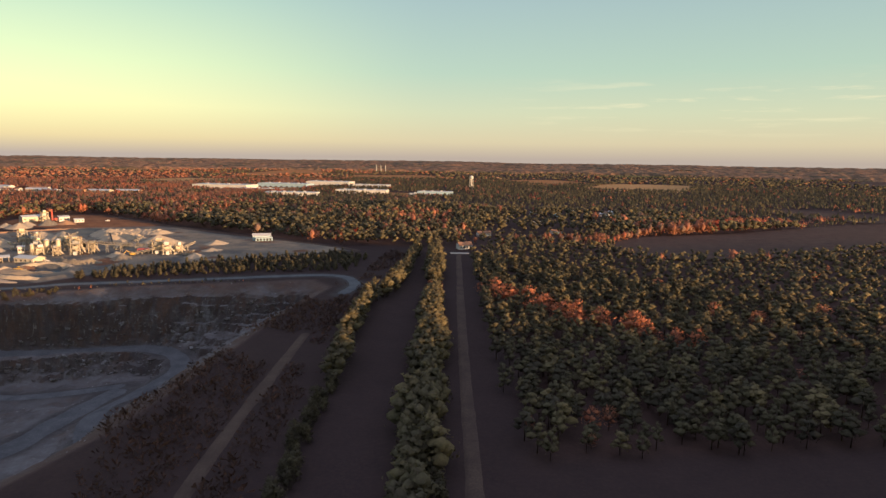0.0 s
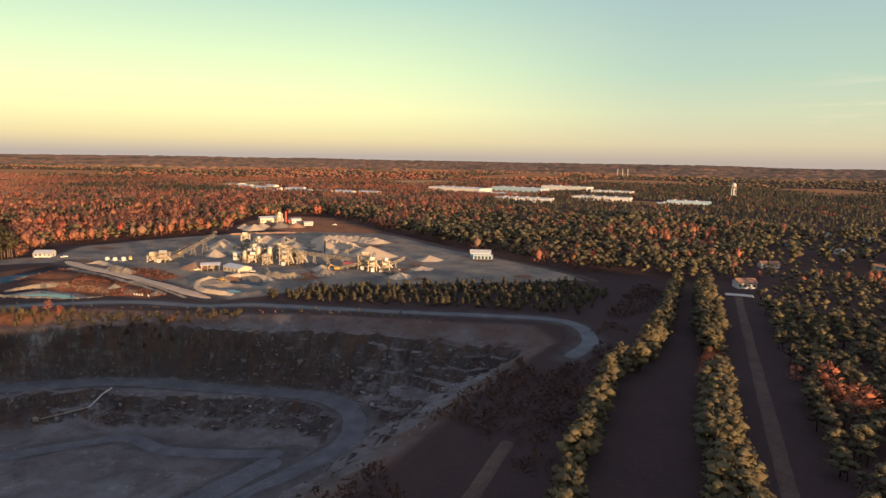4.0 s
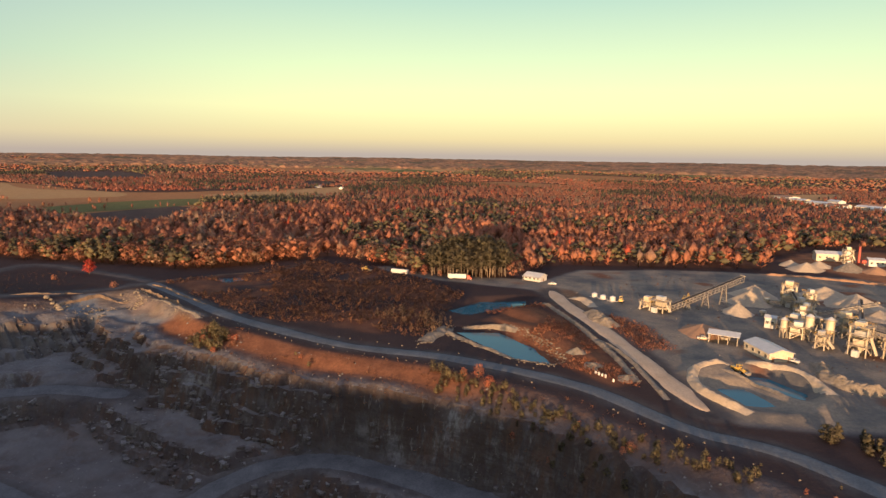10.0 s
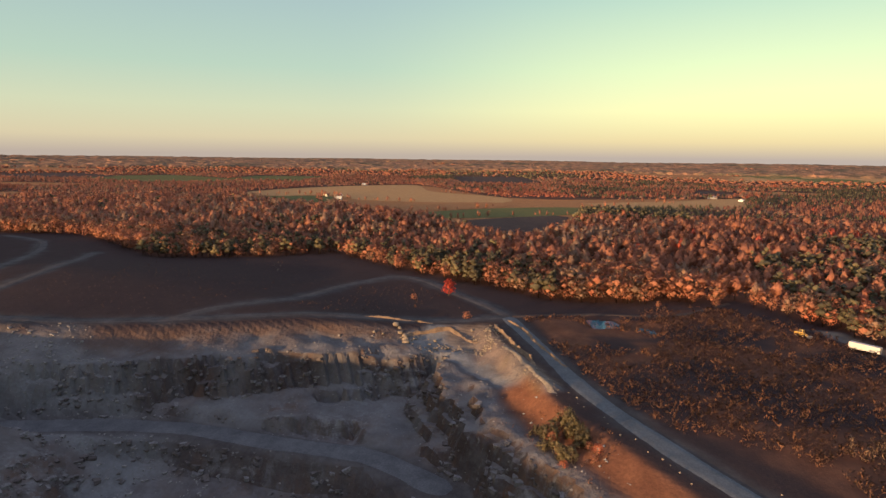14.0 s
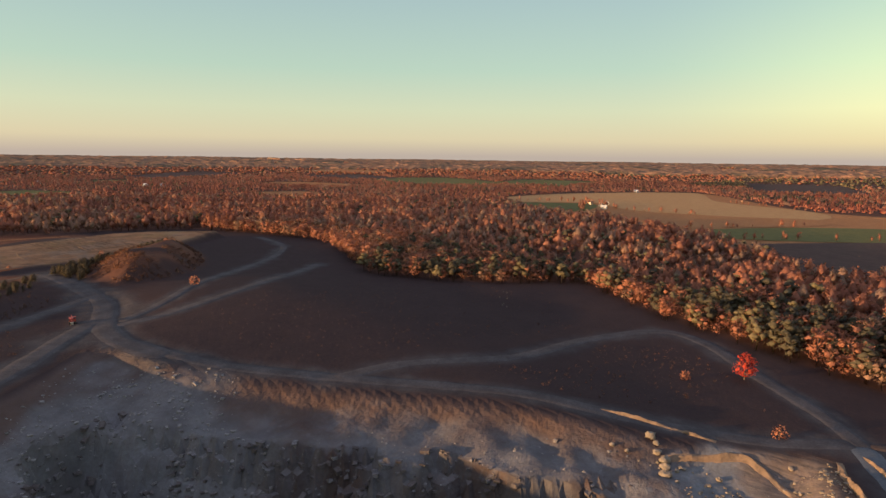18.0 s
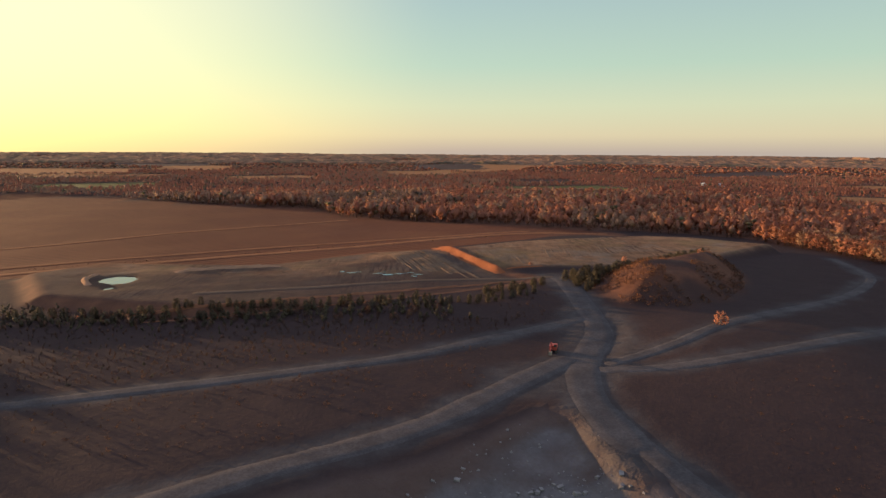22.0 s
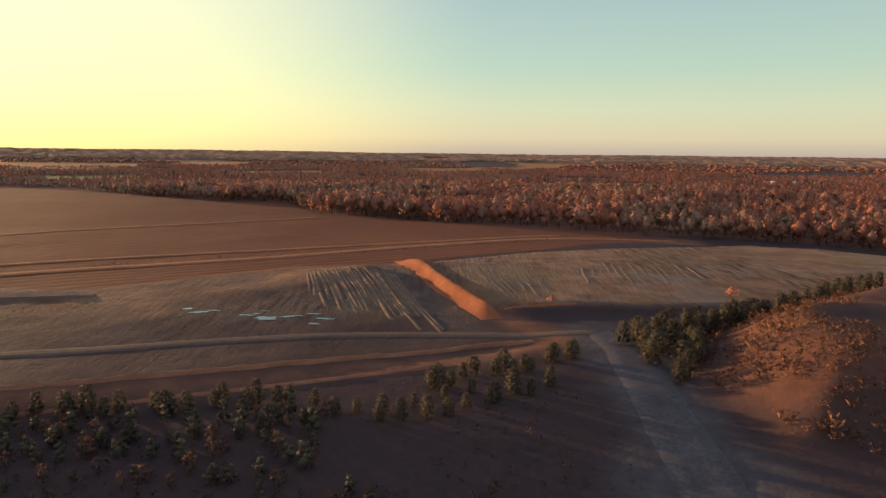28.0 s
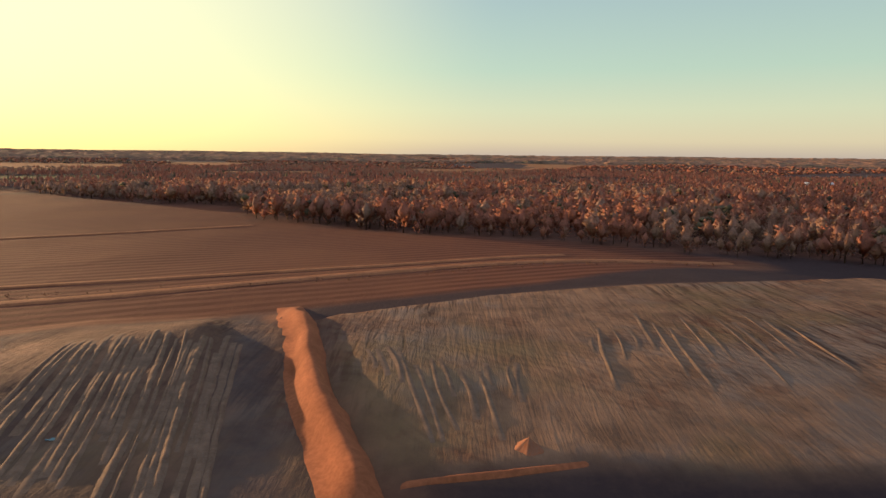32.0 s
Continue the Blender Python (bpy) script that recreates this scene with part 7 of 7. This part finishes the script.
pickup(-313, 483, 20, WHITE, "white pickup parked by the storage shed")
pickup(-352, 471, 50, CREAM, "pale pickup beside the open shed")
pickup(-489, 470, 60, WHITE, "white pickup parked at the quarry office")
pickup(-412, 760, 30, WHITE, "white pickup on the edge track")
semitrailer(-531, 417, 62, "white semi-trailer with a red cab below the pines")
semitrailer(-563, 384, 48, "white box trailer parked beside the woods", False)
loader(-316, 456, 10, "yellow wheel loader by the settling ponds")
loader(-350, 484, -60, "yellow wheel loader beside the open shed")
loader(-585, 364, 40, "yellow wheel loader at the end of the yard lane")
loader(-430, 482, 140, "yellow wheel loader near the feed hopper")
excavator(-478, -86, 70, RED, "red excavator standing at the road hub")
excavator(-418, 520, 120, YELLOW, "yellow excavator near the conveyor's foot")
excavator(-259, 512, 200, YELLOW, "yellow excavator among the crusher heaps")

for ux, uy, uh in ((-447, 475, 2.6), (-441, 477, 2.3), (-434, 479, 2.8)):
    tank = thing("fuel_tank", ux, uy, level(ux, uy), "white upright storage tank on a concrete pad", "tank", "white tanks")
    part("vessel", Shape().tube((0, 0, 0.2), (0, 0, uh), 1.7, 1.7, 18).tube((0, 0, uh), (0, 0, uh + 0.5), 1.7, 0.3, 18), WHITE, tank)
    part("pad", Shape().box((0, 0, 0.05), (4.4, 4.4, 0.4)), CONCRETE, tank)
for i in range(5):
    ux, uy = -331 + i * 1.7 + (3 if i > 3 else 0), 395.5 + i * 0.35
    ob = new("concrete_block", Shape().box((0, 0, 0.6), (0.7, 0.6, 1.5 if i % 2 else 1.1)).mesh("concrete_block", WHITE))
    ob.matrix_basis = pose(ux, uy, level(ux, uy), 0, 0, 20 + 9 * i)
    tagged(ob, "whitewashed concrete block at the roadside", "block", "roadside blocks")

pipe = thing("dewatering_pipe", -302, 311, -37, "white pump pipe across the pit floor", "pipe")
zp = level(-302, 311)
pipe.location.z = zp
part("lower_run", Shape().tube((0, 0, 0.8), (19, 12, level(-283, 323) - zp + 0.9), 0.24, 0.24, 10), STEEL, pipe)
part("riser", Shape().tube((19, 12, level(-283, 323) - zp + 0.9), (21, 18, level(-281, 329) - zp + 1.0), 0.35, 0.35, 10).tube((21, 18, level(-281, 329) - zp + 1.0), (24, 21, level(-278, 332) - zp + 2.0), 0.35, 0.35, 10), WHITE, pipe)
part("pump", Shape().box((-1, -0.8, 0.9), (2.4, 1.6, 1.8)), STEEL, pipe)

# the asphalt plant behind the yard
building("plant_hall", -492, 742, 26, 10, 6, 2, 55, CREAM, SHEET, "long cream hall of the asphalt plant", "building", 5)
building("plant_shed", -462, 752, 12, 8, 5, 1.5, 55, WHITE, SHEET, "white shed of the asphalt plant", "building", 3)
building("plant_office", -437, 742, 10, 6, 3.4, 1.2, 40, WHITE, SHEET, "small white office at the asphalt plant", "building", 3)
tower(-478, 742, 6, 6, 11, 3, "cream mixing tower of the asphalt plant", 50)
stack = thing("drum_mixer", -470, 744, level(-470, 744), "red asphalt mixing drum with a tall stack", "asphalt plant", yaw=55)
part("stack", Shape().tube((0, 0, 0), (0, 0, 15), 1.0, 0.8, 14), RED, stack)
part("drum", Shape().tube((2, 0, 2.6), (12, 0, 3.4), 1.5, 1.5, 18), RED, stack)
part("cradle", Shape().box((4, 0, 0.7), (0.6, 2.6, 1.6)).box((10, 0, 0.9), (0.6, 2.6, 2.0)), STEEL, stack)


# ---- boulders and rubble ----
def rock_mesh(seed, size):
    g = np.random.default_rng(seed)
    b = bmesh.new()
    bmesh.ops.create_icosphere(b, subdivisions=2, radius=size)
    for p in b.verts:
        p.co *= 0.75 + 0.5 * lattice(int(p.co.x * 3 / size) + 50, int(p.co.y * 3 / size) * 7 + int(p.co.z * 3 / size) + 90, seed) + g.uniform(-0.05, 0.05)
        p.co.z *= 0.7
    me = bpy.data.meshes.new("boulder")
    b.to_mesh(me)
    b.free()
    me.materials.append(STONE)
    return me


ROCKS = [rock_mesh(s, 0.75) for s in range(5)]


def boulder_line(pts, step, spread, lo, hi, label, group):
    for x, y in along_line(pts, step, spread):
        if rng.uniform() < 0.2:
            continue
        ob = new("boulder", ROCKS[int(rng.integers(5))])
        s = rng.uniform(lo, hi)
        ob.matrix_basis = Matrix.LocRotScale((x, y, level(x, y) + 0.25 * s), Euler((0, 0, rng.uniform(0, 6.28))), (s, s * rng.uniform(0.7, 1.2), s))
        tagged(ob, label, "boulder", group)


EDGE = "pale boulder set along the haul road's edge"
boulder_line([(-475, 251), (-420, 283), (-386, 314), (-356, 344), (-330, 366)], 4.5, 1.3, 0.2, 0.55, EDGE, "boulders along the haul road")
boulder_line([(-300, 380), (-250, 398), (-190, 412), (-120, 424)], 4.5, 1.2, 0.2, 0.6, EDGE, "boulders along the haul road")
boulder_line([(-420, 302), (-380, 346), (-345, 374)], 6.5, 1.4, 0.2, 0.55, EDGE, "boulders along the haul road")
boulder_line([(-558, 200), (-540, 196), (-545, 178), (-536, 150)], 2.6, 3.0, 0.4, 1.2, "tumbled boulder on the pit's broken corner", "boulders on the pit's corner")
boulder_line([(-548, 161), (-543, 167), (-538, 170)], 2.4, 1.0, 1.2, 2.6, "upright broken rock above the pit", "rocks above the pit")
boulder_line([(-655, 40), (-668, 30), (-682, 22)], 4.0, 2.5, 0.3, 0.6, "stone lying in the clearing by the woods", "stones in the clearing")


def rubble():
    """Broken stone over the pit's floor and benches, and spilt round the plant."""
    g = np.random.default_rng(3)
    chip = []
    for s in range(4):
        v = np.array([(1, 0, 0), (-1, 0, 0), (0, 1, 0), (0, -1, 0), (0, 0, 1), (0, 0, -0.6)], float) * g.uniform(0.5, 1.0, (6, 1))
        f = np.array([(0, 2, 4), (2, 1, 4), (1, 3, 4), (3, 0, 4), (2, 0, 5), (1, 2, 5), (3, 1, 5), (0, 3, 5)])
        chip.append((v, f, np.zeros(8, int)))
    for name, n, ring, lo, hi, mat, label in (("pit_rubble", 9000, RIM, 0.2, 0.9, STONE_GREY, "loose grey rubble over the pit benches"),
                                              ("yard_rubble", 2600, YARD, 0.15, 0.7, STONE, "spilt stone over the yard")):
        q = np.array(ring, float)
        x, y = g.uniform(q[:, 0].min(), q[:, 0].max(), n), g.uniform(q[:, 1].min(), q[:, 1].max(), n)
        k = (inside(ring, x, y) > 3) & (fbm(x, y, 30, 3, 47) > -0.1) & (inside([(-460, 378), (-446, 436), (-350, 422), (-305, 406), (-345, 382), (-420, 372)], x, y) < 0)
        for key, (pts, wide, kind, levels) in ROADS.items():
            k &= line_dist(pts, x, y)[0] > wide / 2
        x, y = x[k], y[k]
        s = lo + (hi - lo) * g.uniform(0, 1, len(x)) ** 3
        allv, allf = [], []
        z = ground_at(x, y)
        for i, (tv, tf, tm) in enumerate(chip):
            kk = np.nonzero(np.arange(len(x)) % 4 == i)[0]
            allv.append((tv[None] * s[kk][:, None, None] + np.stack([x[kk], y[kk], z[kk]], -1)[:, None]).reshape(-1, 3))
            allf.append((tf[None] + (np.arange(len(kk)) * 6)[:, None, None] + sum(len(v) for v in allv[:-1])).reshape(-1, 3))
        tagged(new(name, raw_mesh(name, np.vstack(allv), np.vstack(allf), mat)), label, "rubble", kind="stuff")


rubble()


def block_mesh(name, x, y, size, mat, label, seed, low=0.35):
    """Angular blocks of stone half sunk in the ground, one mesh."""
    g = np.random.default_rng(seed)
    cube = np.array([(i, j, k) for k in (-1, 1) for j in (-1, 1) for i in (-1, 1)], float)
    quads = np.array([(0, 2, 3, 1), (4, 5, 7, 6), (0, 1, 5, 4), (2, 6, 7, 3), (0, 4, 6, 2), (1, 3, 7, 5)])
    n = len(x)
    v = cube[None] * g.uniform(0.55, 1.0, (n, 8, 3)) * np.array([1.25, 0.8, 0.55]) * size[:, None, None]
    a, t = g.uniform(0, 2 * math.pi, n), g.normal(0, 0.22, n)
    ca, sa, ct, st = np.cos(a)[:, None], np.sin(a)[:, None], np.cos(t)[:, None], np.sin(t)[:, None]
    vx, vz = v[:, :, 0] * ct - v[:, :, 2] * st, v[:, :, 0] * st + v[:, :, 2] * ct
    wx, wy = vx * ca - v[:, :, 1] * sa + x[:, None], vx * sa + v[:, :, 1] * ca + y[:, None]
    wz = vz + (ground_at(x, y) + size * 0.55 * low)[:, None]
    f = (quads[None] + (np.arange(n) * 8)[:, None, None]).reshape(-1, 4)
    return tagged(new(name, raw_mesh(name, np.stack([wx, wy, wz], -1).reshape(-1, 3), f, mat)), label, "rock", kind="stuff")


def rock_material():
    m, n, s = material("blocky_quarry_rock", 0.95)
    p = place(n)
    rnd = n.add("ShaderNodeNewGeometry").outputs["Random Per Island"]
    c = n.ramp(n.math("ADD", n.math("MULTIPLY", rnd, 0.5), n.math("MULTIPLY", n.noise(p, 0.03, 4.0, 0.6), 0.55)), [(0.2, (0.07, 0.058, 0.056, 1)), (0.45, (0.11, 0.095, 0.09, 1)), (0.65, (0.15, 0.14, 0.14, 1)), (0.85, (0.23, 0.222, 0.225, 1))])
    g = n.noise(p, 1.3, 5.0, 0.7)
    c = n.mix(n.ramp(g, [(0.35, 0.6), (0.6, 0.0)]), c, (0.045, 0.034, 0.03, 1))
    n.tree.links.new(c, s.inputs["Base Color"])
    bumped(n, s, g, 0.6, 0.25)
    return m


BLOCKY = rock_material()


def pit_walls():
    """Broken blocks standing out of the pit's faces, thickest along the ledges, and spilt stone on the southern ramp."""
    g = np.random.default_rng(23)
    q = np.array(RIM, float)
    x, y = g.uniform(q[:, 0].min(), q[:, 0].max(), 60000), g.uniform(q[:, 1].min(), q[:, 1].max(), 60000)
    slope = np.hypot(ground_at(x + 3, y) - ground_at(x - 3, y), ground_at(x, y + 3) - ground_at(x, y - 3)) / 6
    k = (inside(RIM, x, y) > np.where(x > -440, 22, 8)) & (slope > 0.45) & (np.hypot(x + 468, y + 30) > 30) & (g.uniform(size=len(x)) < 0.25 + slope * 0.45) & (fbm(x, y, 30, 3, 48) > -0.3)
    k &= ~((inside(RIM, x, y) < 20) & (y > 200) & (x > -500) & (x < -200))
    for key, (pts, wide, kind, levels) in ROADS.items():
        k &= line_dist(pts, x, y)[0] > wide / 2 + 2
    x, y = x[k][:7000], y[k][:7000]
    block_mesh("wall_blocks", x, y, 0.4 + 1.2 * g.uniform(0, 1, len(x)) ** 2.6, BLOCKY, "broken grey rock standing out of the pit's faces", 5, -0.1)
    ring = [(-486, -24), (-440, -14), (-390, 6), (-330, 34), (-300, 80), (-360, 140), (-440, 125), (-494, 40)]
    x, y = g.uniform(-495, -300, 5000), g.uniform(-25, 140, 5000)
    k = (inside(ring, x, y) > 3) & (fbm(x, y, 22, 4, 56) > -0.1)
    for key, (pts, wide, kind, levels) in ROADS.items():
        k &= line_dist(pts, x, y)[0] > wide / 2 + 1
    block_mesh("ramp_rubble", x[k], y[k], 0.15 + 0.7 * g.uniform(0, 1, k.sum()) ** 3, STONE_GREY, "pale broken stone spilt down the southern ramp", 6)
    # stone tipped round the ponds, along the ramp and on the pit's corner
    for nm, pts, spread, n, lo, hi, lab in (("pond_stones", [(-416, 362), (-400, 361), (-384, 366), (-360, 373), (-346, 384)], 2.6, 420, 0.15, 0.7, "pale broken stone along the lined pond"), ("pond_stones", [(-413, 372), (-408, 388), (-396, 395), (-370, 396), (-348, 391)], 2.4, 380, 0.15, 0.6, "pale broken stone on the bank between ponds"),
                                            ("ramp_stones", [(-445, 438), (-400, 430), (-352, 418), (-318, 406)], 2.0, 420, 0.15, 0.7, "tipped stone along the ramp's edge"), ("corner_stones", [(-560, 207), (-533, 212), (-540, 190), (-534, 178)], 5.5, 380, 0.15, 0.7, "broken ledge stone on the pit's corner"),
                                            ("slope_stones", [(-530, 219), (-490, 238), (-474, 246)], 4.0, 140, 0.12, 0.5, "tipped stone below the haul road"), ("wash_stones", [(-394, 343), (-408, 356), (-418, 366)], 4.0, 420, 0.12, 0.5, "wash of pale stone beside the pond")):
        c = smooth_line(pts, 0.3)
        c = c[g.integers(0, len(c), n)] + g.normal(0, spread * 0.5, (n, 2))
        block_mesh(nm, c[:, 0], c[:, 1], lo + (hi - lo) * g.uniform(0, 1, n) ** 2.5, STONE, lab, n)


pit_walls()


def clay_berm():
    """The crisp clay face round the upper spoil, with a low lip on its crest."""
    clay = road_material("bare_orange_clay", (0.19, 0.068, 0.031, 1), (0.29, 0.108, 0.05, 1))
    c = smooth_line([(-450, -318), (-455, -300), (-459, -290), (-468, -258), (-475, -240), (-479, -229), (-482.5, -219)], 1.5)
    t = np.gradient(c, axis=0)
    t /= np.linalg.norm(t, axis=1)[:, None]
    side = np.stack([-t[:, 1], t[:, 0]], -1)
    if inside(PLATEAU, *(c[len(c) // 2] + side[len(c) // 2] * 6)[:, None])[0] > 0:
        side = -side
    far = np.minimum(1, np.arange(len(c)) / 16) * np.minimum(1, np.arange(len(c))[::-1] / 5)
    cols = []
    for u, z in ((7.0, None), (5.6, 12.9), (4.3, 13.9), (2.9, 15.1), (1.7, 16.0), (1.0, 16.1), (0.2, 15.7), (-1.8, None)):
        q = c + side * (u + 0.6 * fbm(c[:, 0] + 3 * u, c[:, 1], 5, 3, 66))[:, None]
        zz = ground_at(q[:, 0], q[:, 1])
        body = zz - 0.4 if z is None else np.maximum(z - 0.9 + 1.3 * sstep(-222, -262, c[:, 1]) * (z > 14) + 0.3 * fbm(q[:, 0], q[:, 1], 3, 3, 67), zz + 0.1)
        cols.append(np.column_stack([q, zz - 0.4 if z is None else zz + np.maximum(body - zz, 0.12) * far + 0.03]))
    v = np.stack(cols, 1)
    i = np.arange(len(c) * 8).reshape(len(c), 8)
    f = np.stack([i[:-1, :-1], i[:-1, 1:], i[1:, 1:], i[1:, :-1]], -1).reshape(-1, 4)
    o = np.array([c[0, 0], c[0, 1], 12.0])
    ob = new("clay_berm", raw_mesh("clay_berm", v.reshape(-1, 3) - o, f, clay, True))
    ob.location = o
    tagged(ob, "crisp bare orange clay bank round the spoil", "bank")
    bank("clay_lip", [(-484, -225.5), (-489, -226), (-495, -227), (-501, -228.5), (-507, -230)], 1.3, 0.45, clay, "low orange clay lip along the spoil's front edge", 0.2, "clay banks")


clay_berm()
heap("clay_heap", -500, -233, 1.8, 1.6, CLAY, "small heap of orange clay at the plateau's edge", "clay banks")


# ---- far buildings ----
def warehouse(x, y, lx, ly, h, yaw, wall, label, bays=6):
    ob = thing("warehouse", x, y, level(x, y) - 0.5, label, "warehouse", "warehouses", yaw)
    part("wall", Shape().box((0, 0, h / 2), (lx, ly, h)), wall, ob)
    part("roof", Shape().box((0, 0, h + 0.15), (lx - 1.5, ly - 1.5, 0.3)), SHEET, ob)
    for i in range(bays):
        part("dock_door", Shape().box((-lx / 2 + lx * (i + 0.5) / bays, -ly / 2 - 0.1, 2.2), (min(6, lx / bays * 0.5), 0.3, 4)), PANE, ob)
    for i in range(max(2, bays // 2)):
        part("roof_vent", Shape().box((-lx / 2 + lx * (i + 0.7) / (bays // 2 + 1), ly * 0.1, h + 1.1), (4, 4, 1.8)), WHITE, ob)


warehouse(-560, 1600, 150, 60, 11, -12, WHITE, "large white flat-roofed warehouse among woods", 9)
warehouse(-430, 1700, 140, 55, 11, -12, BLUE, "large blue-grey flat-roofed warehouse", 9)
warehouse(-330, 1820, 130, 50, 13, -12, WHITE, "white flat-roofed warehouse behind others", 8)
warehouse(-430, 1470, 105, 32, 8, -8, REDSAND, "low tan warehouse beside the white ones", 7)
warehouse(-322, 1320, 110, 40, 9.5, -4, WHITE, "long white warehouse at the edge of the woods", 8)
warehouse(-190, 1455, 118, 40, 9.5, -4, WHITE, "long white warehouse with a plain roof", 8)
warehouse(-200, 1730, 100, 40, 10, -5, WHITE, "white warehouse behind the trees", 7)
warehouse(-20, 1420, 80, 34, 10, -3, BLUE, "blue-grey hall with white dock buildings", 6)
warehouse(-48, 1385, 60, 16, 7, -3, WHITE, "low white dock building before the hall", 5)
for i, (ux, uy, ul, um) in enumerate(((-1150, 1470, 60, WHITE), (-1060, 1400, 46, CREAM), (-985, 1365, 50, SHEET), (-930, 1340, 40, WHITE), (-880, 1350, 42, CREAM), (-835, 1322, 48, WHITE),
                                      (-780, 1320, 44, REDSAND), (-735, 1330, 52, CREAM), (-680, 1345, 50, REDSAND), (-905, 1395, 40, WHITE), (-1010, 1440, 36, WHITE))):
    building("shop_building", ux, uy, ul, ul * 0.42, 6, 2.5, -20 + 7 * (i % 5), um, SHEET if i % 3 else RUST, "low commercial building in the small town", "building", 5, 1, "town buildings")
building("farmhouse", 20, 592, 13, 9, 4, 2.6, 20, WHITE, RUST, "white house with a rust-brown roof at the track's end", "house", 4)
pad = new("paved_pad", Shape().box((0, 0, 0), (17, 7, 0.3)).mesh("paved_pad", CONCRETE))
pad.matrix_basis = pose(15, 562, level(15, 562) + 0.1, 0, 0, 3)
tagged(pad, "pale concrete pad at the end of the straight track", "pad", kind="structure")
for i, (ux, uy) in enumerate(((131, 718), (120, 806), (142, 978), (205, 985), (254, 968), (268, 985), (82, 850), (236, 955), (45, 690), (172, 940))):
    building("cottage", ux, uy, 13 + i % 3, 7, 3.4, 1.9, 25 * i, WHITE if i % 3 else BLUE, SHEET if i % 2 else RUST, "small pale house in the wooded settlement", "house", 3, 1, "settlement houses")
for i, (ux, uy, ul) in enumerate(((-1400, -245, 9), (-1425, -225, 10), (-1375, -215, 8), (-1330, -190, 9), (-1440, -265, 9))):
    building("farm_building", ux, uy, ul, ul * 0.5, 4.5, 2.6, 30 * i, WHITE if i % 2 else CREAM, SHEET if i % 2 else RUST, "farm building among the western fields", "farm building", 3, 1, "farm")
for i, (ux, uy) in enumerate(((-1159, -1263), (-1180, -1300), (-1130, -1290), (-1680, 520), (-1600, 560), (-1500, 590), (-1850, -330), (-1010, -1600))):
    building("far_house", ux, uy, 16, 9, 4, 2.4, 40 * i, WHITE, SHEET, "white farmhouse far off in the fields", "house", 3, 1, "far farmhouses")


def water_tower(x, y, top, r, label):
    z = level(x, y)
    ob = thing("water_tower", x, y, z, label, "water tower", "water towers")
    h = top - z
    part("tank", Shape().tube((0, 0, h - r * 1.9), (0, 0, h - r * 1.3), r * 0.6, r, 20).tube((0, 0, h - r * 1.3), (0, 0, h - r * 0.5), r, r, 20).tube((0, 0, h - r * 0.5), (0, 0, h), r, r * 0.25, 20), WHITE, ob)
    part("riser", Shape().tube((0, 0, 0), (0, 0, h - r * 1.8), r * 0.16), WHITE, ob)
    for i in range(5):
        a = i * 2 * math.pi / 5
        part("leg", Shape().beam((r * 1.15 * math.cos(a), r * 1.15 * math.sin(a), 0), (r * 0.9 * math.cos(a), r * 0.9 * math.sin(a), h - r * 1.3), 0.9, 0.9), WHITE, ob)


water_tower(76, 1743, 41, 5.2, "white water tower on legs above the woods")
for i in range(3):
    cx = -330 + i * 22
    ob = new("chimney_stack", Shape().tube((0, 0, 0), (0, 0, 52 - level(-308, 3050)), 2.2, 1.7, 16).mesh("chimney_stack", CONCRETE))
    ob.location = (cx, 3050, level(cx, 3050))
    tagged(ob, "pale chimney stack far off above the woods", "chimney", "far chimneys")

# standing water on the spoil
for i, (ux, uy, ur) in enumerate(((-394, -222, 1.5), (-398, -224, 1.0), (-409, -219, 1.1), (-411, -221, 0.7), (-415, -216, 2.1), (-417, -217, 1.0), (-421, -218, 1.2), (-424, -219, 0.7), (-428, -221, 1.0), (-432, -216, 1.3), (-430, -211, 1.1), (-389, -226, 1.2), (-436, -237, 0.7), (-413, -224, 0.6))):
    a = np.linspace(0, 2 * math.pi, 18, endpoint=False)
    rad = ur * (1 + 0.35 * np.sin(2 * a + i) + 0.2 * np.sin(5 * a + 2 * i))
    px, py = ux + 1.7 * rad * np.cos(a), uy + 0.7 * rad * np.sin(a)
    top = float(np.median(ground_at(px, py))) + 0.06
    v = np.vstack([[0, 0, 0], np.column_stack([px - ux, py - uy, np.zeros(18)])])
    ob = new("puddle", raw_mesh("puddle", v, np.stack([np.zeros(18, int), 1 + np.arange(18), 1 + (np.arange(18) + 1) % 18], -1), WATER))
    ob.location = (ux, uy, top)
    tagged(ob, "shallow rain puddle on the bare spoil", "puddle", kind="structure")
